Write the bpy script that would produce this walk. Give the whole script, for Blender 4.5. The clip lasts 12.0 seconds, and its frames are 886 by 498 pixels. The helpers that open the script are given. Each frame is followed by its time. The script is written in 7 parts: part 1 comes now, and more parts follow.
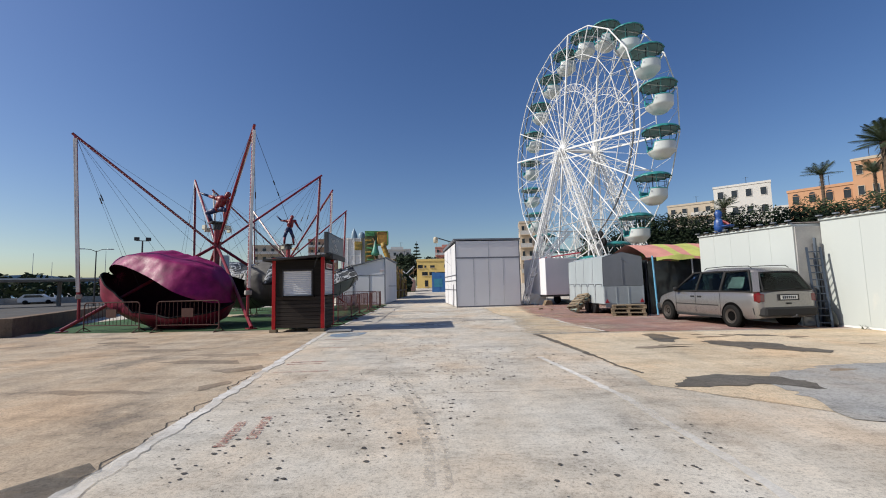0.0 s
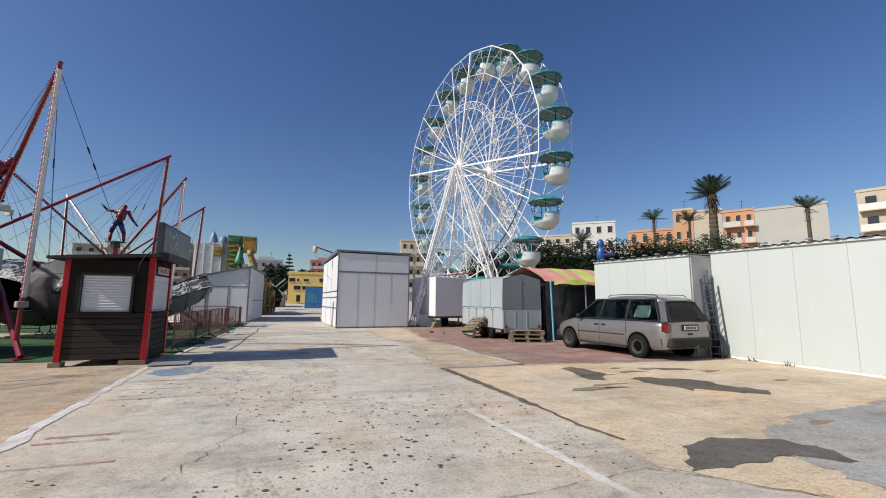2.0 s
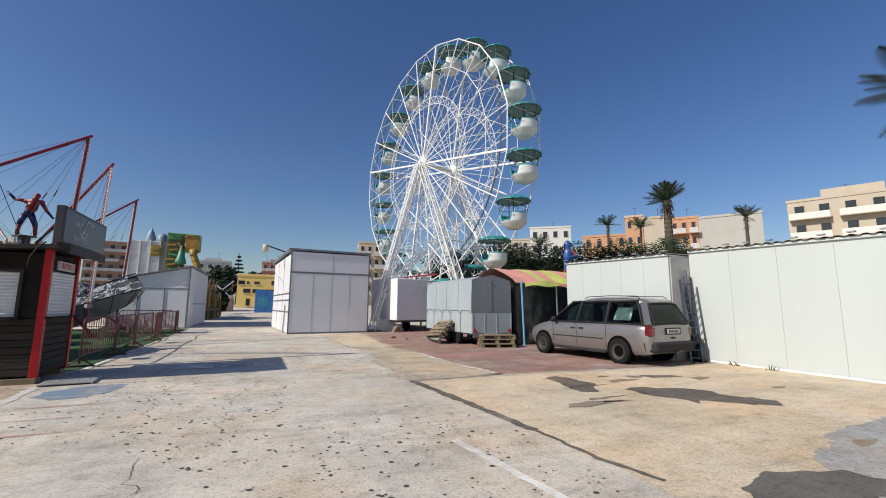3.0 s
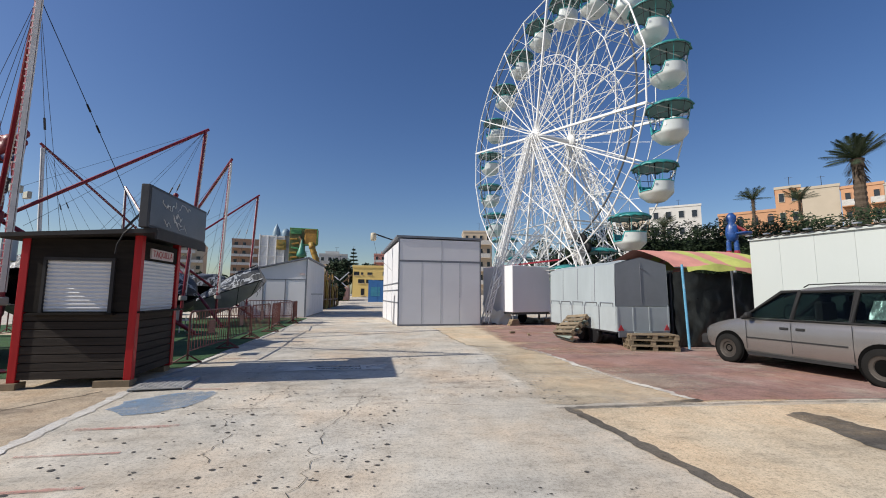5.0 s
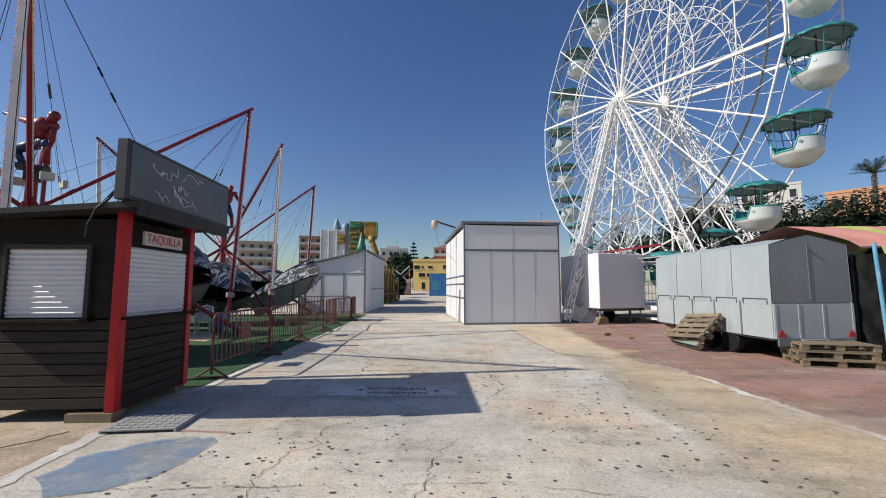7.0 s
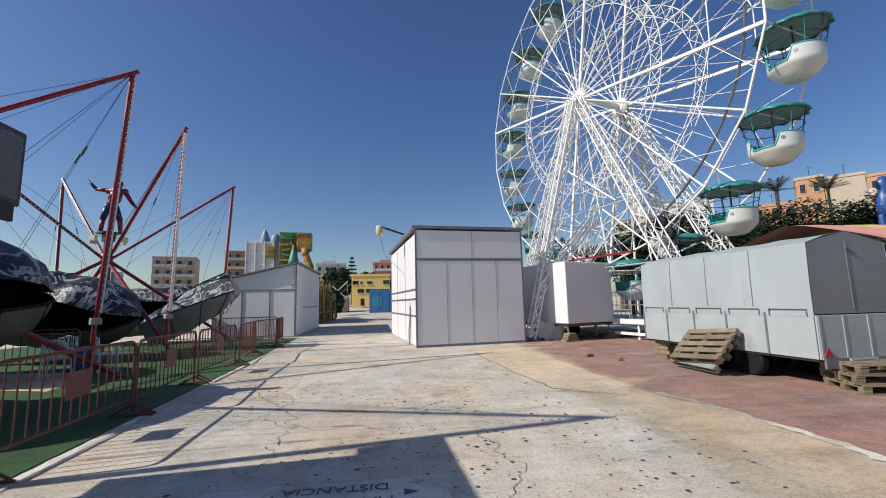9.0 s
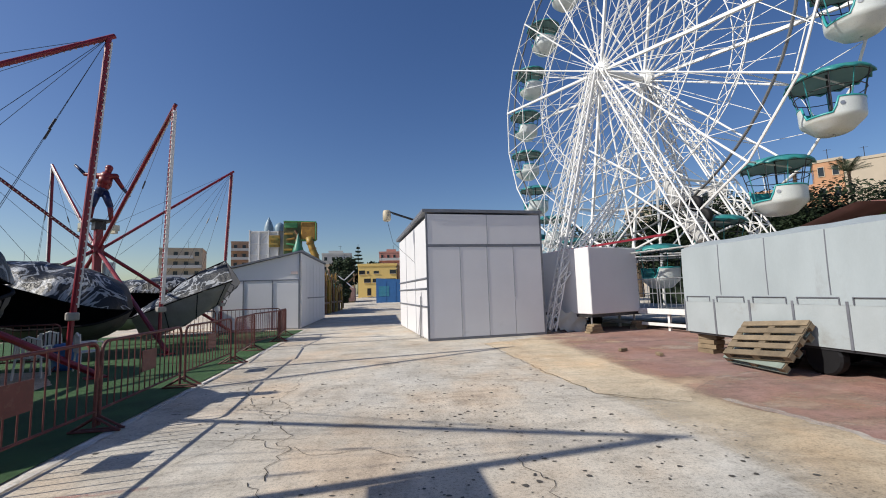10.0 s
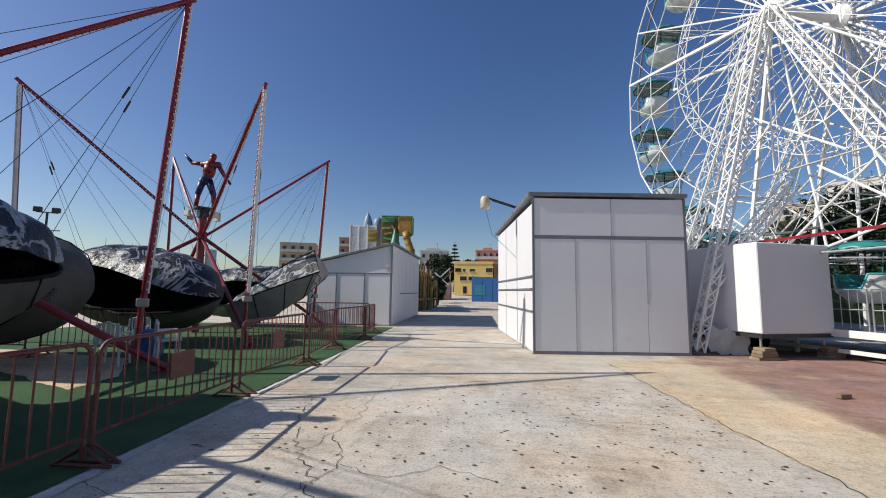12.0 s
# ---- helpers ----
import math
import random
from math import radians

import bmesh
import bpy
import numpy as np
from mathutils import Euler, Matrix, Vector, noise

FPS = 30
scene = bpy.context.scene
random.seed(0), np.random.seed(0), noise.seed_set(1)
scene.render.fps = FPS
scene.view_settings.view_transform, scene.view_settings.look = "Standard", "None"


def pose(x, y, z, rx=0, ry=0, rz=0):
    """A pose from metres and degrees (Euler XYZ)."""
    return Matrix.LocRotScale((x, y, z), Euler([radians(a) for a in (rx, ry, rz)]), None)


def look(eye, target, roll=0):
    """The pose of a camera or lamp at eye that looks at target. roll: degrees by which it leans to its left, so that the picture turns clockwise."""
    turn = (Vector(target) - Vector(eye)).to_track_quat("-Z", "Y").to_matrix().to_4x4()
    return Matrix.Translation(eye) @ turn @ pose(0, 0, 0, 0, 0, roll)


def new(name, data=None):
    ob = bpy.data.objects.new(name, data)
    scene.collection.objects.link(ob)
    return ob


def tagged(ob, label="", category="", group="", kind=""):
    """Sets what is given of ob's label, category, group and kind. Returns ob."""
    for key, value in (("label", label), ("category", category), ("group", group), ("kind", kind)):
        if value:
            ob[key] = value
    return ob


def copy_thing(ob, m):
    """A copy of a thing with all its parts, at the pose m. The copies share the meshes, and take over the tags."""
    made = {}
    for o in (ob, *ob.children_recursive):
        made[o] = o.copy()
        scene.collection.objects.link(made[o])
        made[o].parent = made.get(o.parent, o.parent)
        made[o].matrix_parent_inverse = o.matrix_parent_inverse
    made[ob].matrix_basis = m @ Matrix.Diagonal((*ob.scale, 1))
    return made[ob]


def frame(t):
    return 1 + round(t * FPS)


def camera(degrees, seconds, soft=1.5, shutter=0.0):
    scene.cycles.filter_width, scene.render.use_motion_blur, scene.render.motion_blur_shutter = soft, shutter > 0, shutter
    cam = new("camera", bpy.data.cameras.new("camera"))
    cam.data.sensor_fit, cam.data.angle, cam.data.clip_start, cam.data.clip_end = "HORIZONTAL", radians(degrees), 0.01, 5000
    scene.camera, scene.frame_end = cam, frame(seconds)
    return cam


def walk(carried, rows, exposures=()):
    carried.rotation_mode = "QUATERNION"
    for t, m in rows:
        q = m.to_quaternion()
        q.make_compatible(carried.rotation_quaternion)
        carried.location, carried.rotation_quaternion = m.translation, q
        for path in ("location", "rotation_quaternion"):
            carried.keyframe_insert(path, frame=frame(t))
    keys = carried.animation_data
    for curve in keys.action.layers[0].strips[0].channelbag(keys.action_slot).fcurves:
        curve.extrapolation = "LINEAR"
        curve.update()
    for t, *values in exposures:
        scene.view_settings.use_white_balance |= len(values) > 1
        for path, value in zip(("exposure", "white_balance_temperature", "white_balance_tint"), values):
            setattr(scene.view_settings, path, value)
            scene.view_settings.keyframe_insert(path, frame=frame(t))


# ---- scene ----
cam = camera(94.2, 12.0, 1.0)
PATH = [
    (0, (0.883, -0.7, 1.372), (0.767, 1.289, 1.548), -1.4),
    (0.5, (0.815, -0.129, 1.373), (0.758, 1.86, 1.572), -0.5),
    (1, (0.669, 0.506, 1.409), (0.765, 2.491, 1.63), 0.2),
    (1.5, (0.54, 1.06, 1.423), (0.817, 3.025, 1.665), 0.6),
    (2, (0.457, 1.677, 1.442), (0.922, 3.605, 1.698), 0.6),
    (2.5, (0.484, 2.29, 1.412), (1.102, 4.173, 1.679), 0.4),
    (2.7, (0.504, 2.542, 1.408), (1.175, 4.405, 1.684), 0.5),
    (4.3, (0.523, 4.474, 1.442), (0.906, 6.422, 1.687), 0.2),
    (4.5, (0.512, 4.716, 1.468), (0.836, 6.675, 1.703), 0.3),
    (5, (0.526, 5.316, 1.461), (0.702, 7.297, 1.681), 0.4),
    (5.5, (0.48, 5.902, 1.468), (0.531, 7.891, 1.676), 0.5),
    (6, (0.455, 6.485, 1.458), (0.38, 8.473, 1.659), 0.3),
    (6.5, (0.361, 7.1, 1.485), (0.203, 9.085, 1.663), 0.1),
    (7, (0.229, 7.77, 1.493), (0.12, 9.758, 1.68), -0.1),
    (7.2, (0.215, 8.034, 1.467), (0.143, 10.023, 1.662), -0.2),
    (8.8, (-0.212, 10.135, 1.5), (-0.041, 12.109, 1.767), -1.4),
    (9, (-0.215, 10.291, 1.52), (-0.028, 12.265, 1.776), -1.4),
    (9.5, (-0.268, 10.85, 1.522), (-0.033, 12.822, 1.753), -1.4),
    (10, (-0.347, 11.439, 1.546), (-0.189, 13.422, 1.751), -1.8),
    (10.5, (-0.434, 12.006, 1.561), (-0.339, 13.995, 1.75), -2.0),
    (11, (-0.431, 12.519, 1.542), (-0.416, 14.51, 1.725), -1.8),
    (11.5, (-0.497, 13.112, 1.557), (-0.583, 15.102, 1.739), -1.1),
    (12, (-0.505, 13.614, 1.561), (-0.812, 15.58, 1.766), 0.8),
]
walk(cam, [(t, look(eye, target, roll)) for t, eye, target, roll in PATH], exposures=[(0.0, 0.0), (12.0, 0.0)])

# ---- world, sun ----
SUN_TRAVEL = Vector((1.24, 0.278, -1.0)).normalized()
world = bpy.data.worlds.new("sky")
world.use_nodes = True
scene.world = world
wn = world.node_tree.nodes
sky = wn.new("ShaderNodeTexSky")
sky.sky_type = "NISHITA"
sky.sun_disc = False
sky.sun_elevation = radians(38.2)
sky.sun_rotation = math.atan2(-SUN_TRAVEL.x, -SUN_TRAVEL.y)
sky.air_density = 1.2
sky.dust_density = 1.9
sky.altitude = 1000
sky.ozone_density = 2.6
wn["Background"].inputs["Strength"].default_value = 0.097
vivid = wn.new("ShaderNodeHueSaturation")
vivid.inputs["Saturation"].default_value = 1.22
vivid.inputs["Hue"].default_value = 0.512
world.node_tree.links.new(sky.outputs[0], vivid.inputs["Color"])
world.node_tree.links.new(vivid.outputs[0], wn["Background"].inputs["Color"])
sun_data = bpy.data.lights.new("sun", "SUN")
sun_data.energy = 5.0
sun_data.angle = radians(0.53)
sun_data.color = (1, 0.941, 0.84)
sun = new("sun", sun_data)
sun.matrix_world = look((0, 0, 40), Vector((0, 0, 40)) + SUN_TRAVEL)


# ---- materials ----
def nodes_of(name):
    m = bpy.data.materials.new(name)
    m.use_nodes = True
    return m, m.node_tree.nodes, m.node_tree.links, m.node_tree.nodes["Principled BSDF"]


def noise_tex(nt, ln, coord, scale, detail=4.0, rough=0.6, stretch=(1, 1, 1)):
    mp = nt.new("ShaderNodeMapping")
    mp.inputs["Scale"].default_value = stretch
    ln.new(coord, mp.inputs["Vector"])
    n = nt.new("ShaderNodeTexNoise")
    n.inputs["Scale"].default_value, n.inputs["Detail"].default_value, n.inputs["Roughness"].default_value = scale, detail, rough
    ln.new(mp.outputs[0], n.inputs["Vector"])
    return n.outputs["Fac"]


def ramp(nt, ln, fac, stops):
    r = nt.new("ShaderNodeValToRGB")
    e = r.color_ramp.elements
    while len(e) < len(stops):
        e.new(0.5)
    for el, (p, c) in zip(e, stops):
        el.position, el.color = p, (*c, 1.0)
    ln.new(fac, r.inputs["Fac"])
    return r.outputs["Color"]


def mix(nt, ln, fac, a, b, kind="MIX"):
    m = nt.new("ShaderNodeMix")
    m.data_type, m.blend_type = "RGBA", kind
    for sock, val in ((m.inputs["Factor"], fac), (m.inputs["A"], a), (m.inputs["B"], b)):
        if hasattr(val, "links"):
            ln.new(val, sock)
        elif isinstance(val, (int, float)):
            sock.default_value = val
        else:
            sock.default_value = (*val, 1.0)
    return m.outputs["Result"]


def tone(c, k):
    return tuple(min(1.0, x * k) for x in c)


def surf(name, col, rough=0.6, metal=0.0, var=0.18, scale=3.0, fine=40.0, bump=0.15, dirt=None, dirt_at=0.62, stretch=(1, 1, 1), spread=0.0, coat=0.0, dirt_scale=1.3, spec=0.5):
    """A painted, weathered or raw surface: broad variation, fine grain, stains and relief."""
    m, nt, ln, bs = nodes_of(name)
    co = nt.new("ShaderNodeTexCoord").outputs["Object"]
    broad = noise_tex(nt, ln, co, scale, 5, 0.6, stretch)
    grain = noise_tex(nt, ln, co, fine, 3, 0.7, stretch)
    c = ramp(nt, ln, broad, [(0.3, tone(col, 1 - var)), (0.7, tone(col, 1 + var))])
    g = ramp(nt, ln, grain, [(0.25, (1 - var * 0.8,) * 3), (0.75, (1.0,) * 3)])
    c = mix(nt, ln, 1.0, c, g, "MULTIPLY")
    if spread:
        info = nt.new("ShaderNodeObjectInfo")
        v = ramp(nt, ln, info.outputs["Random"], [(0.0, (1 - spread,) * 3), (1.0, (1.0,) * 3)])
        c = mix(nt, ln, 1.0, c, v, "MULTIPLY")
    if dirt:
        d = noise_tex(nt, ln, co, dirt_scale, 8, 0.7, stretch)
        f = ramp(nt, ln, d, [(dirt_at - 0.06, (0, 0, 0)), (dirt_at + 0.1, (0.85,) * 3)])
        c = mix(nt, ln, f, c, dirt)
    ln.new(c, bs.inputs["Base Color"])
    rr = ramp(nt, ln, grain, [(0.2, (max(0.02, rough - 0.1),) * 3), (0.8, (min(1, rough + 0.1),) * 3)])
    ln.new(rr, bs.inputs["Roughness"])
    bs.inputs["Metallic"].default_value = metal
    bs.inputs["Coat Weight"].default_value = coat
    bs.inputs["Specular IOR Level"].default_value = spec
    b = nt.new("ShaderNodeBump")
    b.inputs["Strength"].default_value, b.inputs["Distance"].default_value = bump, 0.01
    ln.new(grain, b.inputs["Height"])
    ln.new(b.outputs[0], bs.inputs["Normal"])
    return m


def ground_mat(name, base, light, dark, stain, stain_at=0.6, big=0.35, bump=0.5, rough=0.88, fade=None):
    """Worn concrete or soil: cloudy tones, streaks along the way, stains, aggregate and pits."""
    m, nt, ln, bs = nodes_of(name)
    co = nt.new("ShaderNodeTexCoord").outputs["Object"]
    cloud = noise_tex(nt, ln, co, big, 7, 0.62)
    mid = noise_tex(nt, ln, co, 2.2, 6, 0.7, (1, 0.45, 1))
    fine = noise_tex(nt, ln, co, 34, 4, 0.75)
    grit = noise_tex(nt, ln, co, 150, 2, 0.6)
    c = ramp(nt, ln, cloud, [(0.32, dark), (0.5, base), (0.68, light)])
    c = mix(nt, ln, 0.55, c, ramp(nt, ln, mid, [(0.3, dark), (0.55, base), (0.75, light)]))
    st = noise_tex(nt, ln, co, 0.75, 9, 0.72, (1, 0.6, 1))
    f = ramp(nt, ln, st, [(stain_at, (0, 0, 0)), (stain_at + 0.12, (0.8,) * 3)])
    c = mix(nt, ln, f, c, stain)
    tint = noise_tex(nt, ln, co, 0.55, 6, 0.6, (1.0, 0.8, 1))
    c = mix(nt, ln, 1.0, c, ramp(nt, ln, tint, [(0.36, (0.93, 0.97, 1.02)), (0.5, (1.0, 1.0, 1.0)), (0.64, (1.05, 0.96, 0.88))]), "MULTIPLY")
    blot = noise_tex(nt, ln, co, 7, 9, 0.78)
    scuff = noise_tex(nt, ln, co, 1.1, 10, 0.8, (0.5, 1.3, 1))
    c = mix(nt, ln, 1.0, c, ramp(nt, ln, blot, [(0.34, (0.74,) * 3), (0.5, (1.0,) * 3)]), "MULTIPLY")
    c = mix(nt, ln, 1.0, c, ramp(nt, ln, scuff, [(0.36, (0.72,) * 3), (0.48, (1.0,) * 3), (0.62, (1.12,) * 3)]), "MULTIPLY")
    c = mix(nt, ln, 1.0, c, ramp(nt, ln, fine, [(0.35, (0.62,) * 3), (0.5, (1.0,) * 3)]), "MULTIPLY")
    c = mix(nt, ln, 1.0, c, ramp(nt, ln, grit, [(0.34, (0.74,) * 3), (0.55, (1.02,) * 3)]), "MULTIPLY")
    ln.new(c, bs.inputs["Base Color"])
    if fade:
        # rubbed thin towards one side and in patches: (edge x, edge x per y, width, patchiness, most)
        sep = nt.new("ShaderNodeSeparateXYZ")
        ln.new(co, sep.inputs[0])
        bare = noise_tex(nt, ln, co, 0.7, 9, 0.68, (1, 0.7, 1))
        acc = sep.outputs["X"]
        for op, k in (("SUBTRACT", fade[0]), ("ADD", 0.0), ("DIVIDE", fade[2])):
            q = nt.new("ShaderNodeMath")
            q.operation = op
            ln.new(acc, q.inputs[0])
            q.inputs[1].default_value = k
            if op == "ADD":
                s = nt.new("ShaderNodeMath")
                s.operation = "MULTIPLY"
                ln.new(sep.outputs["Y"], s.inputs[0])
                s.inputs[1].default_value = -fade[1]
                ln.new(s.outputs[0], q.inputs[1])
            acc = q.outputs[0]
        lift = nt.new("ShaderNodeMath")
        lift.operation = "MULTIPLY_ADD"
        ln.new(bare, lift.inputs[0])
        lift.inputs[1].default_value = fade[3]
        ln.new(acc, lift.inputs[2])
        cover = ramp(nt, ln, lift.outputs[0], [(0.25, (0, 0, 0)), (0.45, (fade[4] * 0.55,) * 3), (0.95, (fade[4],) * 3)])
        thin = ramp(nt, ln, noise_tex(nt, ln, co, 0.5, 8, 0.66, (0.7, 1.2, 1)), [(0.38, (0.35,) * 3), (0.52, (1.0,) * 3)])
        ln.new(mix(nt, ln, 1.0, cover, thin, "MULTIPLY"), bs.inputs["Alpha"])
    bs.inputs["Roughness"].default_value = rough
    bs.inputs["Specular IOR Level"].default_value = 0.25
    b = nt.new("ShaderNodeBump")
    b.inputs["Strength"].default_value, b.inputs["Distance"].default_value = bump, 0.012
    ln.new(mix(nt, ln, 0.5, fine, grit), b.inputs["Height"])
    ln.new(b.outputs[0], bs.inputs["Normal"])
    return m


def worn_paint(name, col, under, worn=0.5, scale=5.0):
    """Road paint rubbed away in patches, the concrete showing through."""
    m, nt, ln, bs = nodes_of(name)
    co = nt.new("ShaderNodeTexCoord").outputs["Object"]
    n1 = noise_tex(nt, ln, co, scale, 8, 0.75)
    c = mix(nt, ln, 0.25, col, under)
    cover = mix(nt, ln, 1.0, ramp(nt, ln, n1, [(worn - 0.10, (0.9,) * 3), (worn + 0.07, (0.0,) * 3)]), ramp(nt, ln, noise_tex(nt, ln, co, 0.9, 5, 0.6), [(0.36, (0.25,) * 3), (0.6, (1.0,) * 3)]), "MULTIPLY")
    ln.new(cover, bs.inputs["Alpha"])
    g = noise_tex(nt, ln, co, 60, 3, 0.7)
    c = mix(nt, ln, 1.0, c, ramp(nt, ln, g, [(0.3, (0.75,) * 3), (0.6, (1.0,) * 3)]), "MULTIPLY")
    ln.new(c, bs.inputs["Base Color"])
    bs.inputs["Roughness"].default_value = 0.85
    return m


def graphic_mat(name, dark, light, amount=0.55, rough=0.3, scale=2.6, spec=0.5):
    """Glossy sheet with a printed swirl of lighter shapes."""
    m, nt, ln, bs = nodes_of(name)
    co = nt.new("ShaderNodeTexCoord").outputs["Object"]
    n = nt.new("ShaderNodeTexNoise")
    n.inputs["Scale"].default_value, n.inputs["Detail"].default_value, n.inputs["Distortion"].default_value = scale, 4, 2.2
    ln.new(co, n.inputs["Vector"])
    c = ramp(nt, ln, n.outputs["Fac"], [(amount - 0.05, dark), (amount - 0.025, light), (amount + 0.015, light), (amount + 0.04, dark)])
    ln.new(c, bs.inputs["Base Color"])
    bs.inputs["Roughness"].default_value = rough
    bs.inputs["Specular IOR Level"].default_value = spec
    w = noise_tex(nt, ln, co, 7, 4, 0.6)
    b = nt.new("ShaderNodeBump")
    b.inputs["Strength"].default_value, b.inputs["Distance"].default_value = 0.7, 0.06
    ln.new(w, b.inputs["Height"])
    ln.new(b.outputs[0], bs.inputs["Normal"])
    return m


def glass_mat(name, tint=(0.02, 0.03, 0.03), rough=0.04):
    m, nt, ln, bs = nodes_of(name)
    bs.inputs["Base Color"].default_value = (*tint, 1)
    bs.inputs["Roughness"].default_value = rough
    bs.inputs["Transmission Weight"].default_value = 1.0
    bs.inputs["IOR"].default_value = 1.2
    return m


CONCRETE = ground_mat("concrete", (0.60, 0.545, 0.46), (0.74, 0.685, 0.59), (0.43, 0.38, 0.31), (0.33, 0.295, 0.25), 0.565)
SOIL = ground_mat("trodden_soil", (0.53, 0.425, 0.31), (0.70, 0.59, 0.45), (0.33, 0.26, 0.19), (0.21, 0.175, 0.14), 0.54, 0.5, 0.9)
TAN = ground_mat("yellowish_concrete", (0.66, 0.54, 0.385), (0.80, 0.68, 0.51), (0.52, 0.41, 0.28), (0.36, 0.30, 0.225), 0.6, 0.45)
MAROON = ground_mat("maroon_paint", (0.40, 0.245, 0.21), (0.49, 0.335, 0.29), (0.28, 0.165, 0.145), (0.53, 0.44, 0.36), 0.56, 0.5, fade=(3.75, 0.0, 0.9, 0.9, 0.9))
TAN_FADED = ground_mat("faded_yellowish_concrete", (0.68, 0.555, 0.39), (0.80, 0.68, 0.51), (0.52, 0.41, 0.28), (0.40, 0.33, 0.24), 0.6, 0.45, fade=(2.6, 0.0, 1.3, 0.9, 0.85))
GREY_CEMENT = ground_mat("grey_cement", (0.40, 0.385, 0.355), (0.48, 0.46, 0.43), (0.30, 0.285, 0.265), (0.22, 0.205, 0.19), 0.62)
TAR = ground_mat("tar_patch", (0.16, 0.145, 0.125), (0.24, 0.215, 0.18), (0.10, 0.09, 0.08), (0.30, 0.26, 0.2), 0.62, 1.2, fade=(-60, 0.0, 1.0, 0.0, 0.92))
CRACK = surf("crack_dirt", (0.06, 0.052, 0.042), 0.95, bump=0.3)
CRACK_FAINT = worn_paint("faint_crack", (0.14, 0.12, 0.095), (0.3, 0.26, 0.21), 0.52, 4)
SPOT = surf("black_spots", (0.075, 0.068, 0.06), 0.8)
LINE_WHITE = worn_paint("worn_white_line", (0.82, 0.81, 0.78), (0.62, 0.56, 0.47), 0.66, 7)
LINE_ROAD = worn_paint("worn_road_line", (0.84, 0.82, 0.77), (0.78, 0.75, 0.69), 0.74, 5)
LINE_PALE = worn_paint("pale_worn_line", (0.80, 0.76, 0.68), (0.66, 0.61, 0.53), 0.66, 5)
MARK_RED = worn_paint("worn_red_paint", (0.46, 0.16, 0.13), (0.62, 0.56, 0.48), 0.58, 9)
MARK_BLUE = worn_paint("worn_blue_paint", (0.10, 0.22, 0.38), (0.40, 0.42, 0.44), 0.62, 3.0)
TYRE_MARK = worn_paint("tyre_mark", (0.46, 0.42, 0.36), (0.5, 0.46, 0.4), 0.48, 12)
TURF = surf("green_turf", (0.034, 0.098, 0.028), 0.95, var=0.3, scale=1.2, fine=220, bump=0.9, dirt=(0.12, 0.13, 0.06), dirt_at=0.66)
WHITE_PANEL = surf("white_panel", (0.74, 0.735, 0.755), 0.42, var=0.03, scale=0.8, fine=25, bump=0.04, dirt=(0.55, 0.54, 0.52), dirt_at=0.7, spread=0.05)
WHITE_WALL = surf("white_wall_paint", (0.49, 0.525, 0.51), 0.5, var=0.03, scale=0.5, fine=30, bump=0.06, dirt=(0.6, 0.58, 0.52), dirt_at=0.7, stretch=(1, 1, 0.3), spread=0.04)
GREY_TRIM = surf("grey_trim", (0.20, 0.21, 0.24), 0.5, 0.3, bump=0.05)
DARK_SEAM = surf("grey_seam", (0.44, 0.45, 0.48), 0.5, 0.2)
WHITE_STEEL = surf("white_painted_steel", (0.74, 0.74, 0.73), 0.4, var=0.05, dirt=(0.45, 0.36, 0.28), dirt_at=0.68, dirt_scale=4)
STEEL = surf("galvanised_steel", (0.45, 0.46, 0.48), 0.42, 0.8)
DARK_STEEL = surf("dark_steel", (0.05, 0.05, 0.055), 0.5, 0.4)
BLACK_TUBE = surf("black_tube", (0.014, 0.014, 0.016), 0.6, spec=0.2)
RING_GREY = surf("dark_grey_ring_steel", (0.13, 0.135, 0.14), 0.45, 0.3)
RED_STEEL = surf("red_painted_steel", (0.235, 0.014, 0.028), 0.38, var=0.2, dirt=(0.2, 0.05, 0.04), dirt_at=0.66, dirt_scale=5)
RED_POST = surf("red_painted_wood", (0.42, 0.010, 0.014), 0.45, spec=0.3, var=0.15, fine=60, stretch=(6, 6, 0.6))
BARRIER_RED = surf("faded_red_barrier_paint", (0.125, 0.032, 0.027), 0.6, var=0.25, scale=5, dirt=(0.2, 0.1, 0.07), dirt_at=0.6, dirt_scale=6)
BARRIER_GREY = surf("rusted_grey_barrier_paint", (0.09, 0.045, 0.038), 0.8, var=0.25, spec=0.2)
LED = surf("led_strip_white", (0.75, 0.72, 0.70), 0.35)
WOOD_DARK = surf("dark_stained_boards", (0.018, 0.0135, 0.0105), 0.78, spec=0.2, var=0.4, scale=2, fine=30, bump=0.35, stretch=(1, 1, 9), spread=0.35)
WOOD_PALLET = surf("weathered_pallet_wood", (0.28, 0.215, 0.14), 0.8, var=0.3, scale=3, fine=25, bump=0.4, stretch=(1, 1, 4), spread=0.4)
WOOD_GREENISH = surf("green_grey_painted_wood", (0.24, 0.29, 0.26), 0.75, var=0.25, spread=0.2)
WOOD_BLOCK = surf("bare_wood_block", (0.36, 0.27, 0.17), 0.85, var=0.3, spread=0.4)
WOOD_BOARD = surf("weathered_brown_boards", (0.044, 0.034, 0.028), 0.75, spec=0.25, var=0.45, scale=3, fine=22, bump=0.5, stretch=(0.35, 0.35, 9), spread=0.4)
ROOF_DARK = surf("dark_roof_sheet", (0.03, 0.027, 0.027), 0.6, var=0.25, spec=0.3)
ROOF_WORN = surf("weathered_roof_sheet", (0.26, 0.225, 0.19), 0.7, var=0.3, scale=2, dirt=(0.08, 0.06, 0.05), dirt_at=0.56, dirt_scale=4)
